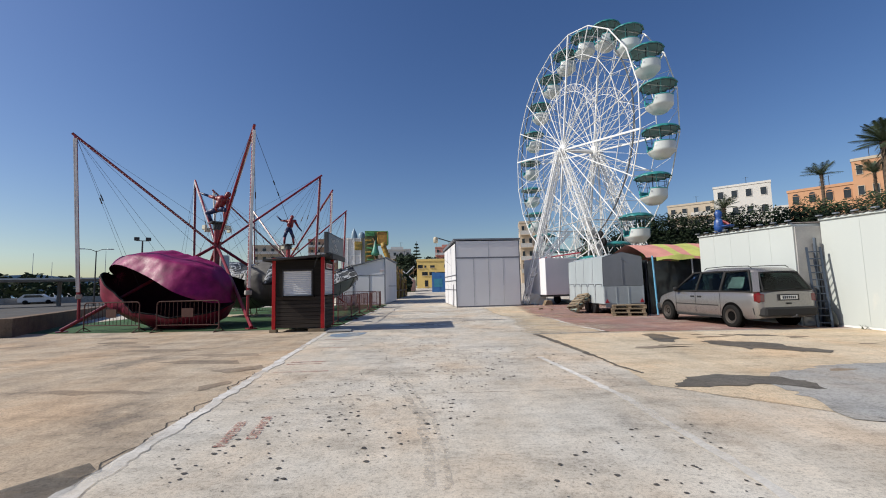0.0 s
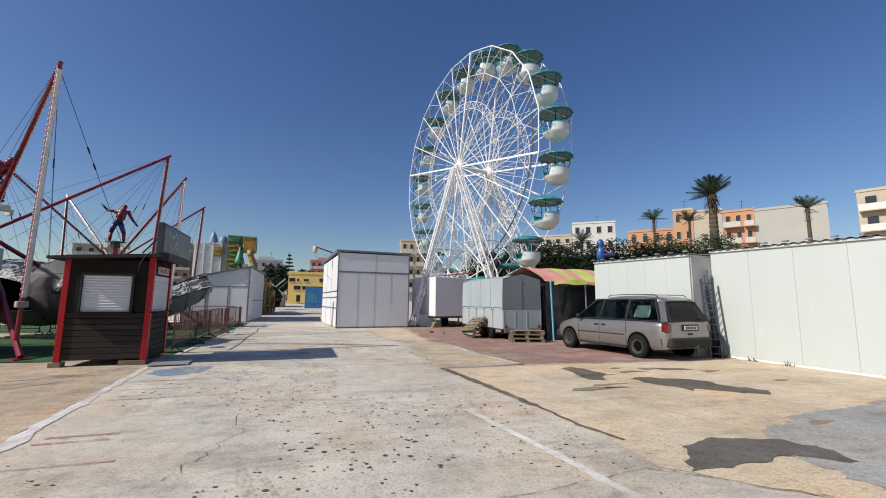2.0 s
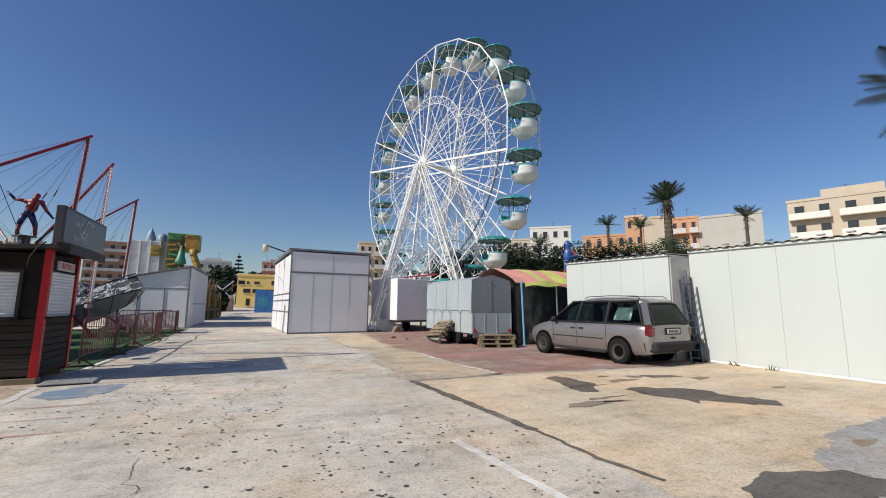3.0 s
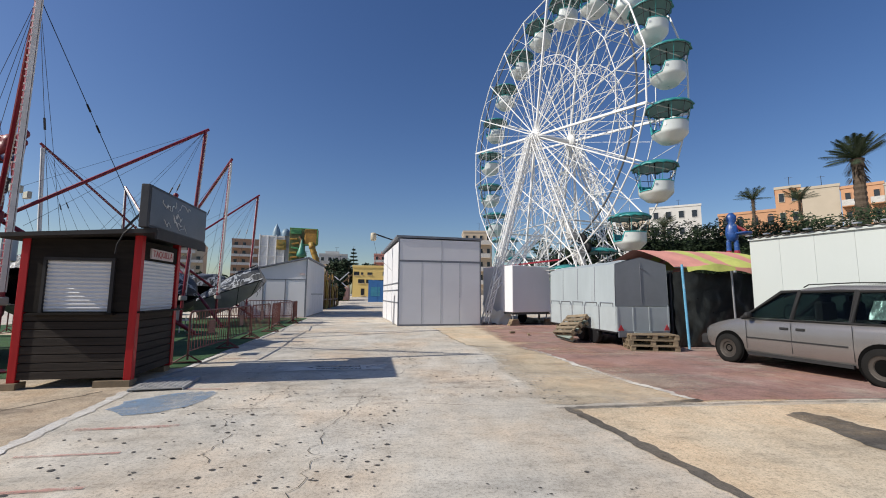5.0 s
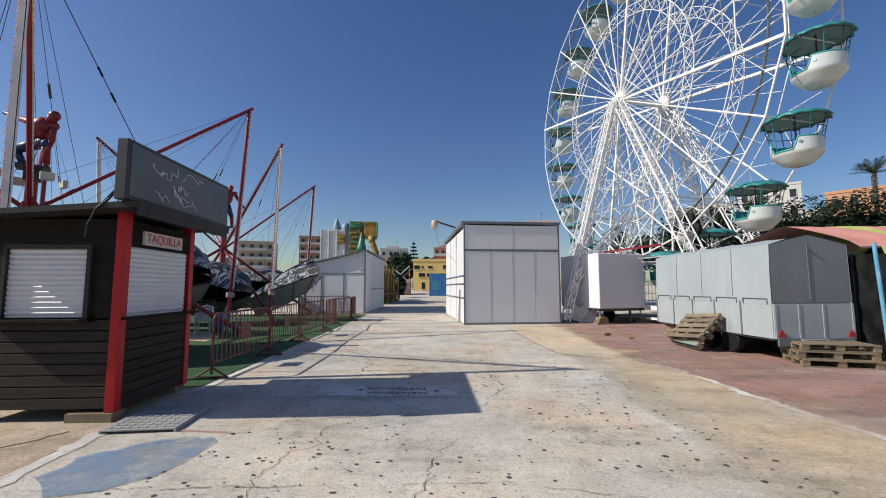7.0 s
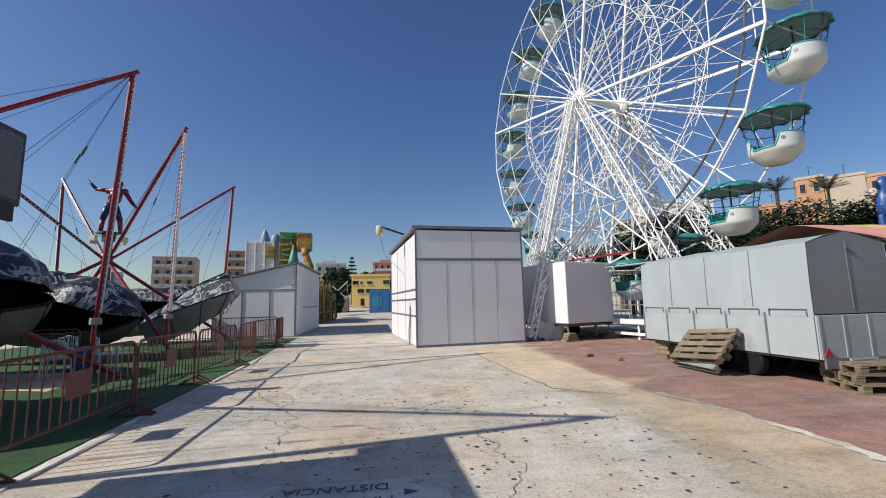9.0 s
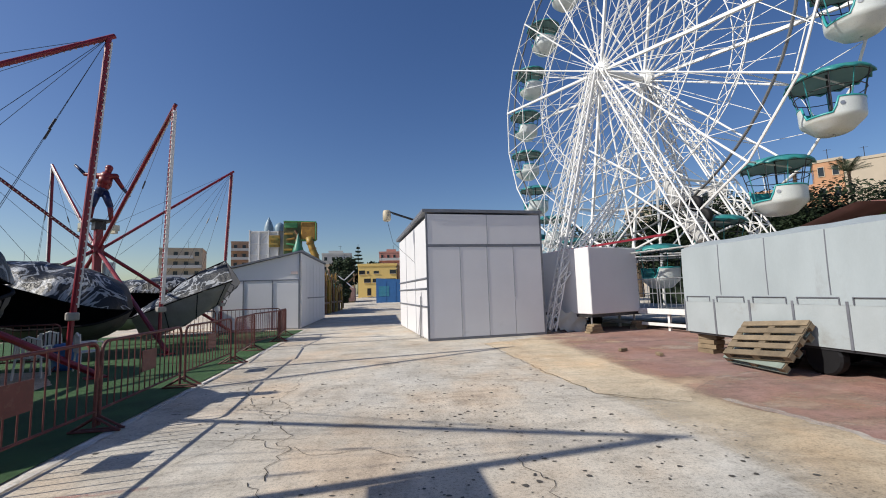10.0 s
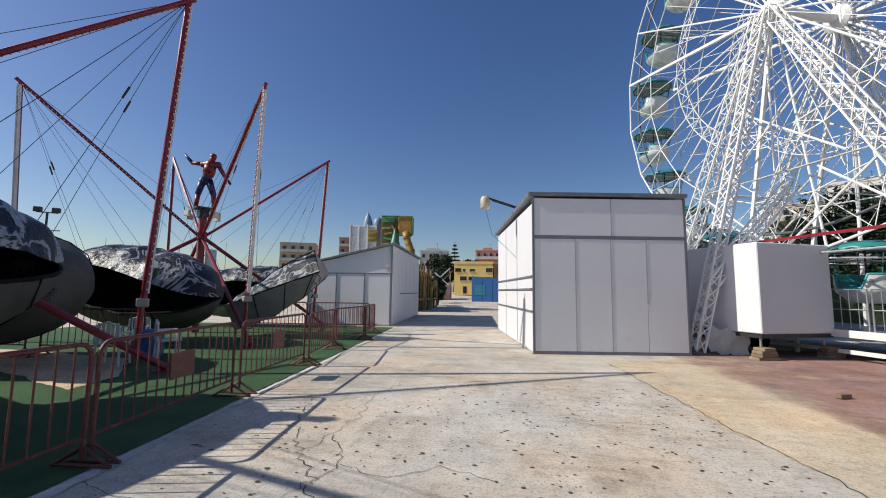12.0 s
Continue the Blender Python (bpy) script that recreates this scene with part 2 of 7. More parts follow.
SHUTTER = surf("white_roller_shutter", (0.66, 0.66, 0.67), 0.45, var=0.04)
SIGN_WHITE = surf("sign_face", (0.62, 0.5, 0.48), 0.5)
SIGN_RED = surf("sign_letter", (0.42, 0.03, 0.04), 0.5)
SCREEN = surf("dull_billboard_face", (0.075, 0.085, 0.105), 0.35, var=0.25, scale=1.2, dirt=(0.2, 0.2, 0.2), dirt_at=0.72)
TARP_GREY = surf("grey_truck_tarp", (0.335, 0.38, 0.40), 0.5, var=0.08, scale=1.2, bump=0.15, dirt=(0.24, 0.25, 0.26), dirt_at=0.68, stretch=(1, 1, 0.4))
TARP_LOW = surf("grey_side_board", (0.36, 0.40, 0.415), 0.5, var=0.08, scale=2, dirt=(0.25, 0.24, 0.22), dirt_at=0.66)
DRIVE_GREY = surf("pale_grey_machine_paint", (0.42, 0.42, 0.41), 0.5, 0.2, var=0.3, fine=20)
# Truck tarp grey lowered so the colour carries the tail's shade.
TARP_SHADED = surf("shaded_grey_tarp", (0.20, 0.215, 0.23), 0.55, var=0.12, scale=1.2, bump=0.25)
TARP_BLACK = surf("black_plastic_sheet", (0.022, 0.026, 0.026), 0.35, var=0.4, scale=3, fine=9, bump=0.9)
TEAL = surf("teal_fibreglass", (0.035, 0.34, 0.35), 0.35, var=0.15, dirt=(0.12, 0.2, 0.18), dirt_at=0.65)
TEAL_DARK = surf("dark_teal_fibreglass", (0.03, 0.23, 0.235), 0.4, var=0.2)
GONDOLA_WHITE = surf("white_fibreglass", (0.60, 0.64, 0.63), 0.3, var=0.05, dirt=(0.6, 0.58, 0.5), dirt_at=0.66)
CANOPY_LINING = surf("pale_canopy_lining", (0.20, 0.32, 0.32), 0.6, var=0.08)
PURPLE = surf("purple_vinyl", (0.25, 0.010, 0.10), 0.5, var=0.4, scale=1.6, fine=5, bump=0.8, spec=0.25)
BLACK_VINYL = surf("black_vinyl", (0.013, 0.013, 0.016), 0.75, var=0.3, fine=8, bump=0.6, spec=0.12)
GREY_VINYL = surf("grey_canvas", (0.32, 0.30, 0.275), 0.7, var=0.12, fine=14, bump=0.3)
GRAPHIC = graphic_mat("printed_black_vinyl", (0.012, 0.014, 0.018), (0.30, 0.32, 0.35), 0.55, 0.42, 1.2, 0.35)
GRAPHIC_DULL = graphic_mat("dull_printed_vinyl", (0.012, 0.016, 0.024), (0.30, 0.32, 0.35), 0.55, 0.5, 1.2, 0.2)
STATUE_RED = surf("red_painted_figure", (0.20, 0.012, 0.018), 0.45, var=0.15)
STATUE_BLUE = surf("blue_painted_figure", (0.010, 0.02, 0.09), 0.45, var=0.15)
FLOOD_GLASS = surf("floodlight_glass", (0.55, 0.53, 0.42), 0.15)


# ---- mesh building ----
class Shape:
    """Vertices and faces of one part."""

    def __init__(self):
        self.v, self.f = [], []

    def add(self, verts, faces):
        n = len(self.v)
        self.v += [tuple(p) for p in verts]
        self.f += [tuple(i + n for i in face) for face in faces]
        return self

    def box(self, centre, size, m=None):
        x, y, z = (s / 2 for s in size)
        c = Vector(centre)
        pts = [Vector((a * x, b * y, d * z)) for a in (-1, 1) for b in (-1, 1) for d in (-1, 1)]
        pts = [(m @ p if m else p) + c for p in pts]
        return self.add(pts, [(0, 1, 3, 2), (4, 6, 7, 5), (0, 4, 5, 1), (2, 3, 7, 6), (0, 2, 6, 4), (1, 5, 7, 3)])

    def span(self, a, b):
        return self.box([(p + q) / 2 for p, q in zip(a, b)], [abs(q - p) for p, q in zip(a, b)])

    def rod(self, p, q, r, n=6, r2=None):
        p, q = Vector(p), Vector(q)
        d = (q - p).normalized()
        u = d.orthogonal().normalized()
        w = d.cross(u)
        r2 = r if r2 is None else r2
        ring = [(math.cos(2 * math.pi * i / n), math.sin(2 * math.pi * i / n)) for i in range(n)]
        pts = [p + (u * c + w * s) * r for c, s in ring] + [q + (u * c + w * s) * r2 for c, s in ring]
        faces = [(i, (i + 1) % n, n + (i + 1) % n, n + i) for i in range(n)] + [tuple(range(n - 1, -1, -1)), tuple(range(n, 2 * n))]
        return self.add(pts, faces)

    def beam(self, p, q, w, h):
        p, q = Vector(p), Vector(q)
        d = q - p
        m = d.to_track_quat("X", "Z").to_matrix()
        return self.box((p + q) / 2, (d.length, w, h), m)

    def path(self, pts, r, n=6):
        """A round bar bent along a line, closed when the line ends where it began."""
        pts = [Vector(p) for p in pts]
        loop = (pts[0] - pts[-1]).length < 1e-6 and len(pts) > 3
        if loop:
            pts = pts[:-1]
        k, base, side = len(pts), len(self.v), None
        for i, p in enumerate(pts):
            a = pts[i - 1] if i or loop else p
            b = pts[(i + 1) % k] if i < k - 1 or loop else p
            d1, d2 = (p - a), (b - p)
            d = (d1.normalized() if d1.length else Vector()) + (d2.normalized() if d2.length else Vector())
            d = d.normalized() if d.length > 1e-6 else Vector((0, 0, 1))
            side = d.orthogonal().normalized() if side is None else (side - d * side.dot(d))
            side = side.normalized() if side.length > 1e-4 else d.orthogonal().normalized()
            w = d.cross(side)
            self.v += [tuple(p + (side * math.cos(2 * math.pi * j / n) + w * math.sin(2 * math.pi * j / n)) * r) for j in range(n)]
        for i in range(k if loop else k - 1):
            q = (i + 1) % k
            self.f += [tuple((base + i * n + j, base + i * n + (j + 1) % n, base + q * n + (j + 1) % n, base + q * n + j)) for j in range(n)]
        if not loop:
            self.f += [tuple(base + j for j in range(n - 1, -1, -1)), tuple(base + (k - 1) * n + j for j in range(n))]
        return self

    def lathe(self, profile, n=16, m=None, squash=1.0):
        base = len(self.v)
        for r, z in profile:
            for i in range(n):
                a = 2 * math.pi * i / n
                p = Vector((r * math.cos(a), r * squash * math.sin(a), z))
                self.v.append(tuple(m @ p if m else p))
        for k in range(len(profile) - 1):
            for i in range(n):
                j = (i + 1) % n
                self.f.append((base + k * n + i, base + k * n + j, base + (k + 1) * n + j, base + (k + 1) * n + i))
        return self

    def grid(self, rows):
        n = len(rows[0])
        pts = [p for r in rows for p in r]
        faces = [(i * n + j, i * n + j + 1, (i + 1) * n + j + 1, (i + 1) * n + j) for i in range(len(rows) - 1) for j in range(n - 1)]
        return self.add(pts, faces)

    def prism(self, outline, z0, z1):
        n = len(outline)
        pts = [(x, y, z0) for x, y in outline] + [(x, y, z1) for x, y in outline]
        faces = [tuple(range(n - 1, -1, -1)), tuple(range(n, 2 * n))]
        return self.add(pts, faces + [(i, (i + 1) % n, n + (i + 1) % n, n + i) for i in range(n)])

    def ball(self, centre, size, n=8):
        c = Vector(centre)
        prof = [(math.sin(math.pi * k / n) + 1e-4, -math.cos(math.pi * k / n)) for k in range(n + 1)]
        m = Matrix.Translation(c) @ Matrix.Diagonal((*size, 1))
        return self.lathe(prof, n + 2, m)

    def mesh(self, name, mats, smooth=False, bevel=0.0):
        me = bpy.data.meshes.new(name)
        me.from_pydata(self.v, [], self.f)
        bm = bmesh.new()
        bm.from_mesh(me)
        if bevel:
            edges = [e for e in bm.edges if len(e.link_faces) == 2 and e.calc_face_angle(0) > 0.6]
            bmesh.ops.bevel(bm, geom=edges, offset=bevel, segments=1, affect="EDGES", clamp_overlap=True)
        bmesh.ops.recalc_face_normals(bm, faces=bm.faces)
        bm.to_mesh(me)
        bm.free()
        me.materials.append(mats)
        if smooth:
            me.polygons.foreach_set("use_smooth", [True] * len(me.polygons))
        return me


def part(name, shape, material, parent, label="", smooth=False, bevel=0.0):
    """Links a shape, or a mesh made before, as one mesh under a thing or a part."""
    me = shape if isinstance(shape, bpy.types.Mesh) else shape.mesh(name, material, smooth, bevel)
    ob = new(name, me)
    ob.parent = parent
    return tagged(ob, label)


def root(name, m, label, category, group="", kind=""):
    ob = new(name)
    ob.empty_display_size = 0.2
    ob.matrix_world = m
    return tagged(ob, label, category, group, kind)


def solid(name, shape, material, label="", category="", kind="", group="", smooth=False, bevel=0.0):
    return tagged(new(name, shape.mesh(name, material, smooth, bevel)), label, category, group, kind)


def turn(x, y, degrees, z=0.0):
    return pose(x, y, z, 0, 0, degrees)


# ---- ground ----
def ragged(outline, step=0.25, amp=0.05, seed=0.0):
    out = []
    for (ax, ay), (bx, by) in zip(outline, outline[1:] + outline[:1]):
        n = max(1, int(math.hypot(bx - ax, by - ay) / step))
        for i in range(n):
            x, y = ax + (bx - ax) * i / n, ay + (by - ay) * i / n
            d = noise.noise_vector((x * 1.7 + seed, y * 1.7, seed)) + 0.5 * noise.noise_vector((x * 6 + seed, y * 6, seed))
            out.append((x + amp * d.x, y + amp * d.y))
    return out


def patch(name, outline, z, material, label, amp=0.05, step=0.25, seed=0.0):
    s = Shape()
    pts = ragged(outline, step, amp, seed)
    s.add([(x, y, z) for x, y in pts], [tuple(range(len(pts)))])
    return solid(name, s, material, label, kind="structure")


def left_edge(y):
    return -1.60 - 0.168 * y if y < 12 else -3.616 - 0.088 * (y - 12)


ground = Shape()
ys = [-3000, -60, 0, 48, 70, 100, 140, 3000]
zs = [0, 0, 0, 0, 0.35, 1.2, 2.0, 2.0]
ground.grid([[(x, y, z if x > -30 else min(z, 0.0)) for x in (-3000, -60, -30, 0, 60, 3000)] for y, z in zip(ys, zs)])
solid("ground", ground, CONCRETE, "pale worn concrete ground with stains", kind="structure")
patch("soil_strip", [(left_edge(-4), -4), (left_edge(5), 5), (left_edge(12), 12), (left_edge(13.6), 13.6), (-30, 15.5), (-30, -4)], 0.004, SOIL, "trodden tan soil and broken concrete", 0.09, 0.2, 3)
patch("yellowish_concrete", [(2.68, 10.66), (3.19, 7.2), (3.3, 5.95), (3.28, 5.0), (4.6, 3.75), (6.5, 2.4), (14, 2.4), (14, 10.75)], 0.004, TAN, "yellowish concrete apron", 0.05, 0.2, 7)
patch("yellowish_strip", [(1.75, 23.5), (2.1, 19), (2.32, 17.4), (2.8, 17.0), (3.3, 16.8), (3.9, 17.6), (5.4, 18.4), (5.6, 21.3), (5.2, 25.5)], 0.005, TAN, "yellowish worn strip of concrete", 0.14, 0.15, 9)
patch("yellowish_band", [(2.1, 10.9), (6.5, 10.9), (6.5, 18.0), (2.1, 18.0)], 0.003, TAN_FADED, "faint yellowish band of worn concrete", 0.1, 0.2, 19)
patch("maroon_floor", [(4.66, 10.95), (14, 10.82), (14, 27), (3.4, 27), (3.2, 23.8), (3.0, 19.7), (3.4, 17.6), (4.05, 15.5), (4.2, 13.5), (4.38, 12.1)], 0.007, MAROON, "maroon painted concrete yard floor", 0.09, 0.2, 2)
patch("grey_cement", [(4.75, 5.2), (5.3, 5.7), (6.95, 6.2), (12, 7.0), (12, 1.5), (7, 1.5), (4.6, 3.7)], 0.008, GREY_CEMENT, "grey cement patch", 0.2, 0.1, 5)
patch("tar_patch", [(3.55, 4.85), (3.75, 5.25), (4.0, 5.5), (4.35, 5.52), (4.7, 5.38), (5.15, 5.42), (5.3, 5.15), (5.1, 4.75), (4.75, 5.0), (4.3, 4.98)], 0.012, TAR, "dark tar patch on concrete", 0.2, 0.06, 1)
patch("tar_patch", [(5.25, 10.2), (5.6, 10.35), (5.8, 9.4), (5.3, 8.75), (5.05, 8.9), (5.15, 9.5)], 0.012, TAR, "dark tar patch on concrete", 0.14, 0.06, 4)
patch("tar_patch", [(5.95, 8.85), (6.5, 8.95), (7.2, 8.1), (7.55, 7.3), (7.3, 7.15), (6.6, 7.7), (6.1, 7.6)], 0.012, TAR, "long dark tar patch on concrete", 0.2, 0.06, 6)
patch("tar_patch", [(7.3, 9.95), (8.0, 9.75), (8.1, 9.5), (7.4, 9.6)], 0.012, TAR, "dark tar patch on concrete", 0.04, 0.1, 8)
patch("tar_patch", [(-2.2, 2.6), (-2.05, 2.5), (-1.95, 2.2), (-2.0, 1.2), (-2.6, 1.8)], 0.008, TAR, "dark patch at the concrete edge", 0.05, 0.1, 13)


def ribbon(name, line, width, z, material, label, jitter=0.03, step=0.08, seed=0.0):
    """A flat strip along a line, of uneven width."""
    s, pts = Shape(), []
    for (ax, ay), (bx, by) in zip(line, line[1:]):
        n = max(1, int(math.hypot(bx - ax, by - ay) / step))
        pts += [(ax + (bx - ax) * i / n, ay + (by - ay) * i / n) for i in range(n)]
    pts.append(line[-1])
    left, right = [], []
    for i, (x, y) in enumerate(pts):
        a, b = pts[max(0, i - 1)], pts[min(len(pts) - 1, i + 1)]
        d = Vector((b[0] - a[0], b[1] - a[1])).normalized()
        off = noise.noise((x * 3 + seed, y * 3, seed)) * jitter + noise.noise((x * 17, y * 17, seed)) * jitter * 0.7
        w = width * (0.6 + 0.8 * abs(noise.noise((x * 5, y * 5, seed + 4)))) / 2
        left.append((x - d.y * (off + w), y + d.x * (off + w), z))
        right.append((x - d.y * (off - w), y + d.x * (off - w), z))
    s.grid([left, right])
    return solid(name, s, material, label, kind="structure")


ribbon("white_line", [(left_edge(y) + 0.06, y) for y in (1.5, 5, 9, 12.0)], 0.18, 0.010, LINE_WHITE, "worn white edge line", 0.05)
ribbon("white_line", [(left_edge(y) + 0.10, y) for y in (12.0, 14.2, 18, 24, 31)], 0.16, 0.014, LINE_WHITE, "worn pale kerb strip beside the turf", 0.02)
ribbon("pale_line", [(2.16, 7.2), (2.52, 5.4), (2.70, 4.3), (2.80, 2.75), (2.86, 1.2)], 0.13, 0.009, LINE_ROAD, "worn pale road line", 0.02)
ribbon("edge_crack", [(left_edge(y) - 0.06, y) for y in (0, 2.2, 4.0, 6.1)], 0.022, 0.007, CRACK, "dirt-filled crack", 0.12, seed=3)
ribbon("tar_seam", [(4.7, 10.98), (3.5, 10.74), (2.66, 10.68), (2.92, 8.95), (3.18, 7.25)], 0.17, 0.012, TAR, "dark tar seam", 0.03, seed=1)
ribbon("tar_seam", [(3.18, 7.25), (3.26, 6.3), (3.44, 5.7)], 0.07, 0.012, TAR, "dark tar seam", 0.03, seed=2)
ribbon("joint_crack", [(left_edge(4.2), 4.25), (-0.5, 4.6), (1.8, 4.75), (3.1, 5.0)], 0.016, 0.007, CRACK_FAINT, "expansion joint", 0.02)
ribbon("joint_crack", [(left_edge(10.9), 10.75), (-1.2, 10.95), (0.6, 11.1), (2.4, 10.7)], 0.014, 0.007, CRACK_FAINT, "expansion joint", 0.05)
ribbon("joint_crack", [(3.1, 5.0), (3.9, 4.4), (4.6, 3.75), (6.4, 2.5)], 0.025, 0.013, CRACK_FAINT, "cracked joint", 0.05)
ribbon("joint_crack", [(left_edge(16.4), 16.6), (-2.6, 16.3), (-1.5, 16.2)], 0.008, 0.007, CRACK, "hairline crack", 0.05)
ribbon("joint_crack", [(1.75, 23.5), (2.1, 19), (2.3, 17.4), (2.8, 17.0), (3.3, 16.8)], 0.016, 0.009, CRACK, "crack at a worn strip", 0.06)
ribbon("crack", [(-3.3, 19.4), (-2.95, 18.3), (-2.5, 17.5), (-1.95, 16.8), (-1.62, 15.9), (-1.7, 15.2)], 0.012, 0.007, CRACK, "branching crack", 0.16)
ribbon("crack", [(-2.4, 18.0), (-2.0, 17.3), (-2.15, 16.4), (-2.6, 15.7)], 0.009, 0.007, CRACK, "branching crack", 0.14, seed=5)
for k, line in enumerate(([(-1.62, 15.9), (-1.2, 15.7), (-0.8, 15.75), (-0.3, 15.5)], [(-2.0, 17.3), (-1.5, 17.1), (-1.1, 17.4), (-0.6, 17.2)], [(-1.7, 15.2), (-1.55, 14.8), (-1.8, 14.4)],
                          [(-2.15, 16.4), (-1.9, 16.0), (-1.62, 15.9)], [(-2.5, 17.5), (-2.3, 18.6), (-2.5, 19.6), (-2.2, 20.8)], [(0.4, 13.0), (0.8, 14.2), (0.6, 15.4)], [(-0.9, 5.6), (-0.6, 6.6), (-0.75, 7.6)])):
    ribbon("crack", line, 0.008, 0.0065, CRACK, "thin branching crack", 0.13, seed=20 + k)
ribbon("crack", [(-1.16, 9.2), (-1.5, 10.4), (-1.35, 11.6), (-1.1, 12.6)], 0.008, 0.007, CRACK, "thin crack", 0.16, seed=6)
ribbon("crack", [(-0.2, 8.2), (-0.35, 10.1), (-0.1, 11.2), (0.1, 12.0)], 0.008, 0.007, CRACK, "thin crack", 0.16, seed=7)
ribbon("crack", [(-12, 6.2), (-8, 7.7), (-5.6, 8.7), (-4.2, 10.4)], 0.03, 0.008, CRACK, "crack in the soil", 0.12, seed=8)
ribbon("crack", [(-9, 9.8), (-6.5, 9.9), (-4.4, 10.9), (-3.9, 12.0)], 0.03, 0.008, CRACK, "crack in the soil", 0.1, seed=9)
ribbon("tyre_mark", [(-0.5, 6.2), (-0.2, 5.3), (0.05, 4.6), (0.34, 3.7), (0.51, 2.85), (0.58, 2.2)], 0.12, 0.006, TYRE_MARK, "curved tyre mark", 0.02)
ribbon("tyre_mark", [(-0.1, 5.5), (0.18, 4.65), (0.47, 3.75), (0.65, 2.85), (0.72, 2.2)], 0.07, 0.006, TYRE_MARK, "curved tyre mark", 0.02)
patch("blue_mark", [(-2.62 + 0.52 * math.cos(i * 0.2618) + 0.12 * math.sin(i * 0.2618), 11.35 + 0.60 * math.sin(i * 0.2618)) for i in range(24)], 0.009, MARK_BLUE, "worn blue painted floor mark", 0.2, 0.08, 15)
for (x0, y0), (x1, y1), w in (((-2.96, 10.2), (-1.94, 10.28), 0.10), ((-2.85, 12.1), (-2.05, 12.05), 0.06), ((-2.39, 6.07), (-1.47, 6.15), 0.07), ((-2.75, 8.72), (-1.85, 8.8), 0.06),
                              ((-2.9, 9.45), (-2.05, 9.5), 0.05), ((-3.5, 15.08), (-2.55, 15.2), 0.07)):
    ribbon("red_line", [(x0, y0), (x1, y1)], w, 0.008, MARK_RED, "worn red painted bar", 0.005)


def letters(text, size, material, parent=None, m=None, label="", name="lettering"):
    cu = bpy.data.curves.new(name, "FONT")
    cu.body, cu.size, cu.align_x, cu.align_y, cu.extrude = text, size, "CENTER", "CENTER", 0.002
    tmp = bpy.data.objects.new(name, cu)
    me = bpy.data.meshes.new_from_object(tmp)
    bpy.data.objects.remove(tmp)
    me.materials.clear()
    me.materials.append(material)
    ob = new(name, me)
    if parent:
        ob.parent = parent
    ob.matrix_basis = m or Matrix()
    return tagged(ob, label)


for text, x, y in (("MANTENER", -1.42, 3.27), ("DISTANCIA", -1.23, 3.45)):
    tagged(letters(text, 0.135, MARK_RED, None, pose(x, y, 0.008, 0, 0, 103), name="floor_lettering"), "worn red stencilled floor lettering", "floor marking", kind="structure")
for y in (6.78, 6.98):
    ribbon("red_lettering", [(-2.47, y), (-1.82, y + 0.05)], 0.08, 0.008, MARK_RED, "illegible worn red lettering", 0.01)

rng = random.Random(5)
spots = Shape()
for _ in range(3600):
    y = rng.uniform(0.6, 21)
    x = rng.uniform(left_edge(y) + 0.3, 3.0) if rng.random() < 0.8 else rng.gauss(0.4, 1.2)
    if noise.noise((x * 0.5, y * 0.35, 2.0)) < -0.12 or x < left_edge(y):
        continue
    r, n = rng.uniform(0.008, 0.027) * rng.choice((0.45, 0.6, 0.8, 1, 1.15)), 7
    k, a0 = rng.uniform(0.55, 1.0), rng.uniform(0, 3)
    ring = [(x + r * rng.uniform(0.7, 1.2) * math.cos(2 * math.pi * i / n), y + k * r * rng.uniform(0.7, 1.2) * math.sin(2 * math.pi * i / n), 0.005) for i in range(n)]
    spots.add(ring, [tuple(range(n))])
solid("ground_spots", spots, SPOT, "small black gum spots and pits", "spots", "stuff")
patch("turf_carpet", [(left_edge(14.0), 14.0), (left_edge(18), 18), (left_edge(30.8), 30.8), (-8, 30.8), (-17, 30.5), (-17, 13.2), (-6, 13.0)], 0.013, TURF, "green artificial turf carpet", 0.02, 0.4)
patch("bare_floor", [(-7.0, 19.0), (-7.2, 20.0), (-8.6, 21.6), (-13.5, 22.2), (-14, 20.9), (-9.4, 19.9)], 0.018, TAN, "bare pale floor between the turf", 0.1, 0.2, 21)

SOIL_DARK = ground_mat("damp_dark_soil", (0.34, 0.27, 0.20), (0.46, 0.37, 0.28), (0.22, 0.17, 0.125), (0.16, 0.13, 0.1), 0.6, 0.8, 0.9)
patch("worn_patch", [(-3.55, 6.3), (-2.95, 6.75), (-2.7, 6.5), (-3.2, 6.0)], 0.008, SOIL_DARK, "dark worn patch in the soil", 0.1, 0.1, 11)
patch("worn_patch", [(-3.1, 5.2), (-2.75, 5.5), (-2.65, 5.3), (-2.95, 4.9)], 0.008, SOIL_DARK, "dark worn patch in the soil", 0.1, 0.1, 12)
sr = random.Random(44)
for i in range(16):
    y = 1.5 + i * 0.72 + sr.uniform(-0.25, 0.25)
    x = left_edge(y) - sr.uniform(0.2, 7.0)
    L, h = sr.uniform(0.6, 2.6), sr.uniform(0.08, 0.28)
    patch("soil_streak", [(x, y - h), (x - L * 0.5, y - h * 0.6 - 0.05), (x - L, y + 0.05), (x - L * 0.6, y + h), (x - L * 0.2, y + h * 0.6)], 0.006, SOIL_DARK, "dark trodden streak in the soil", 0.12, 0.12, i + 30)
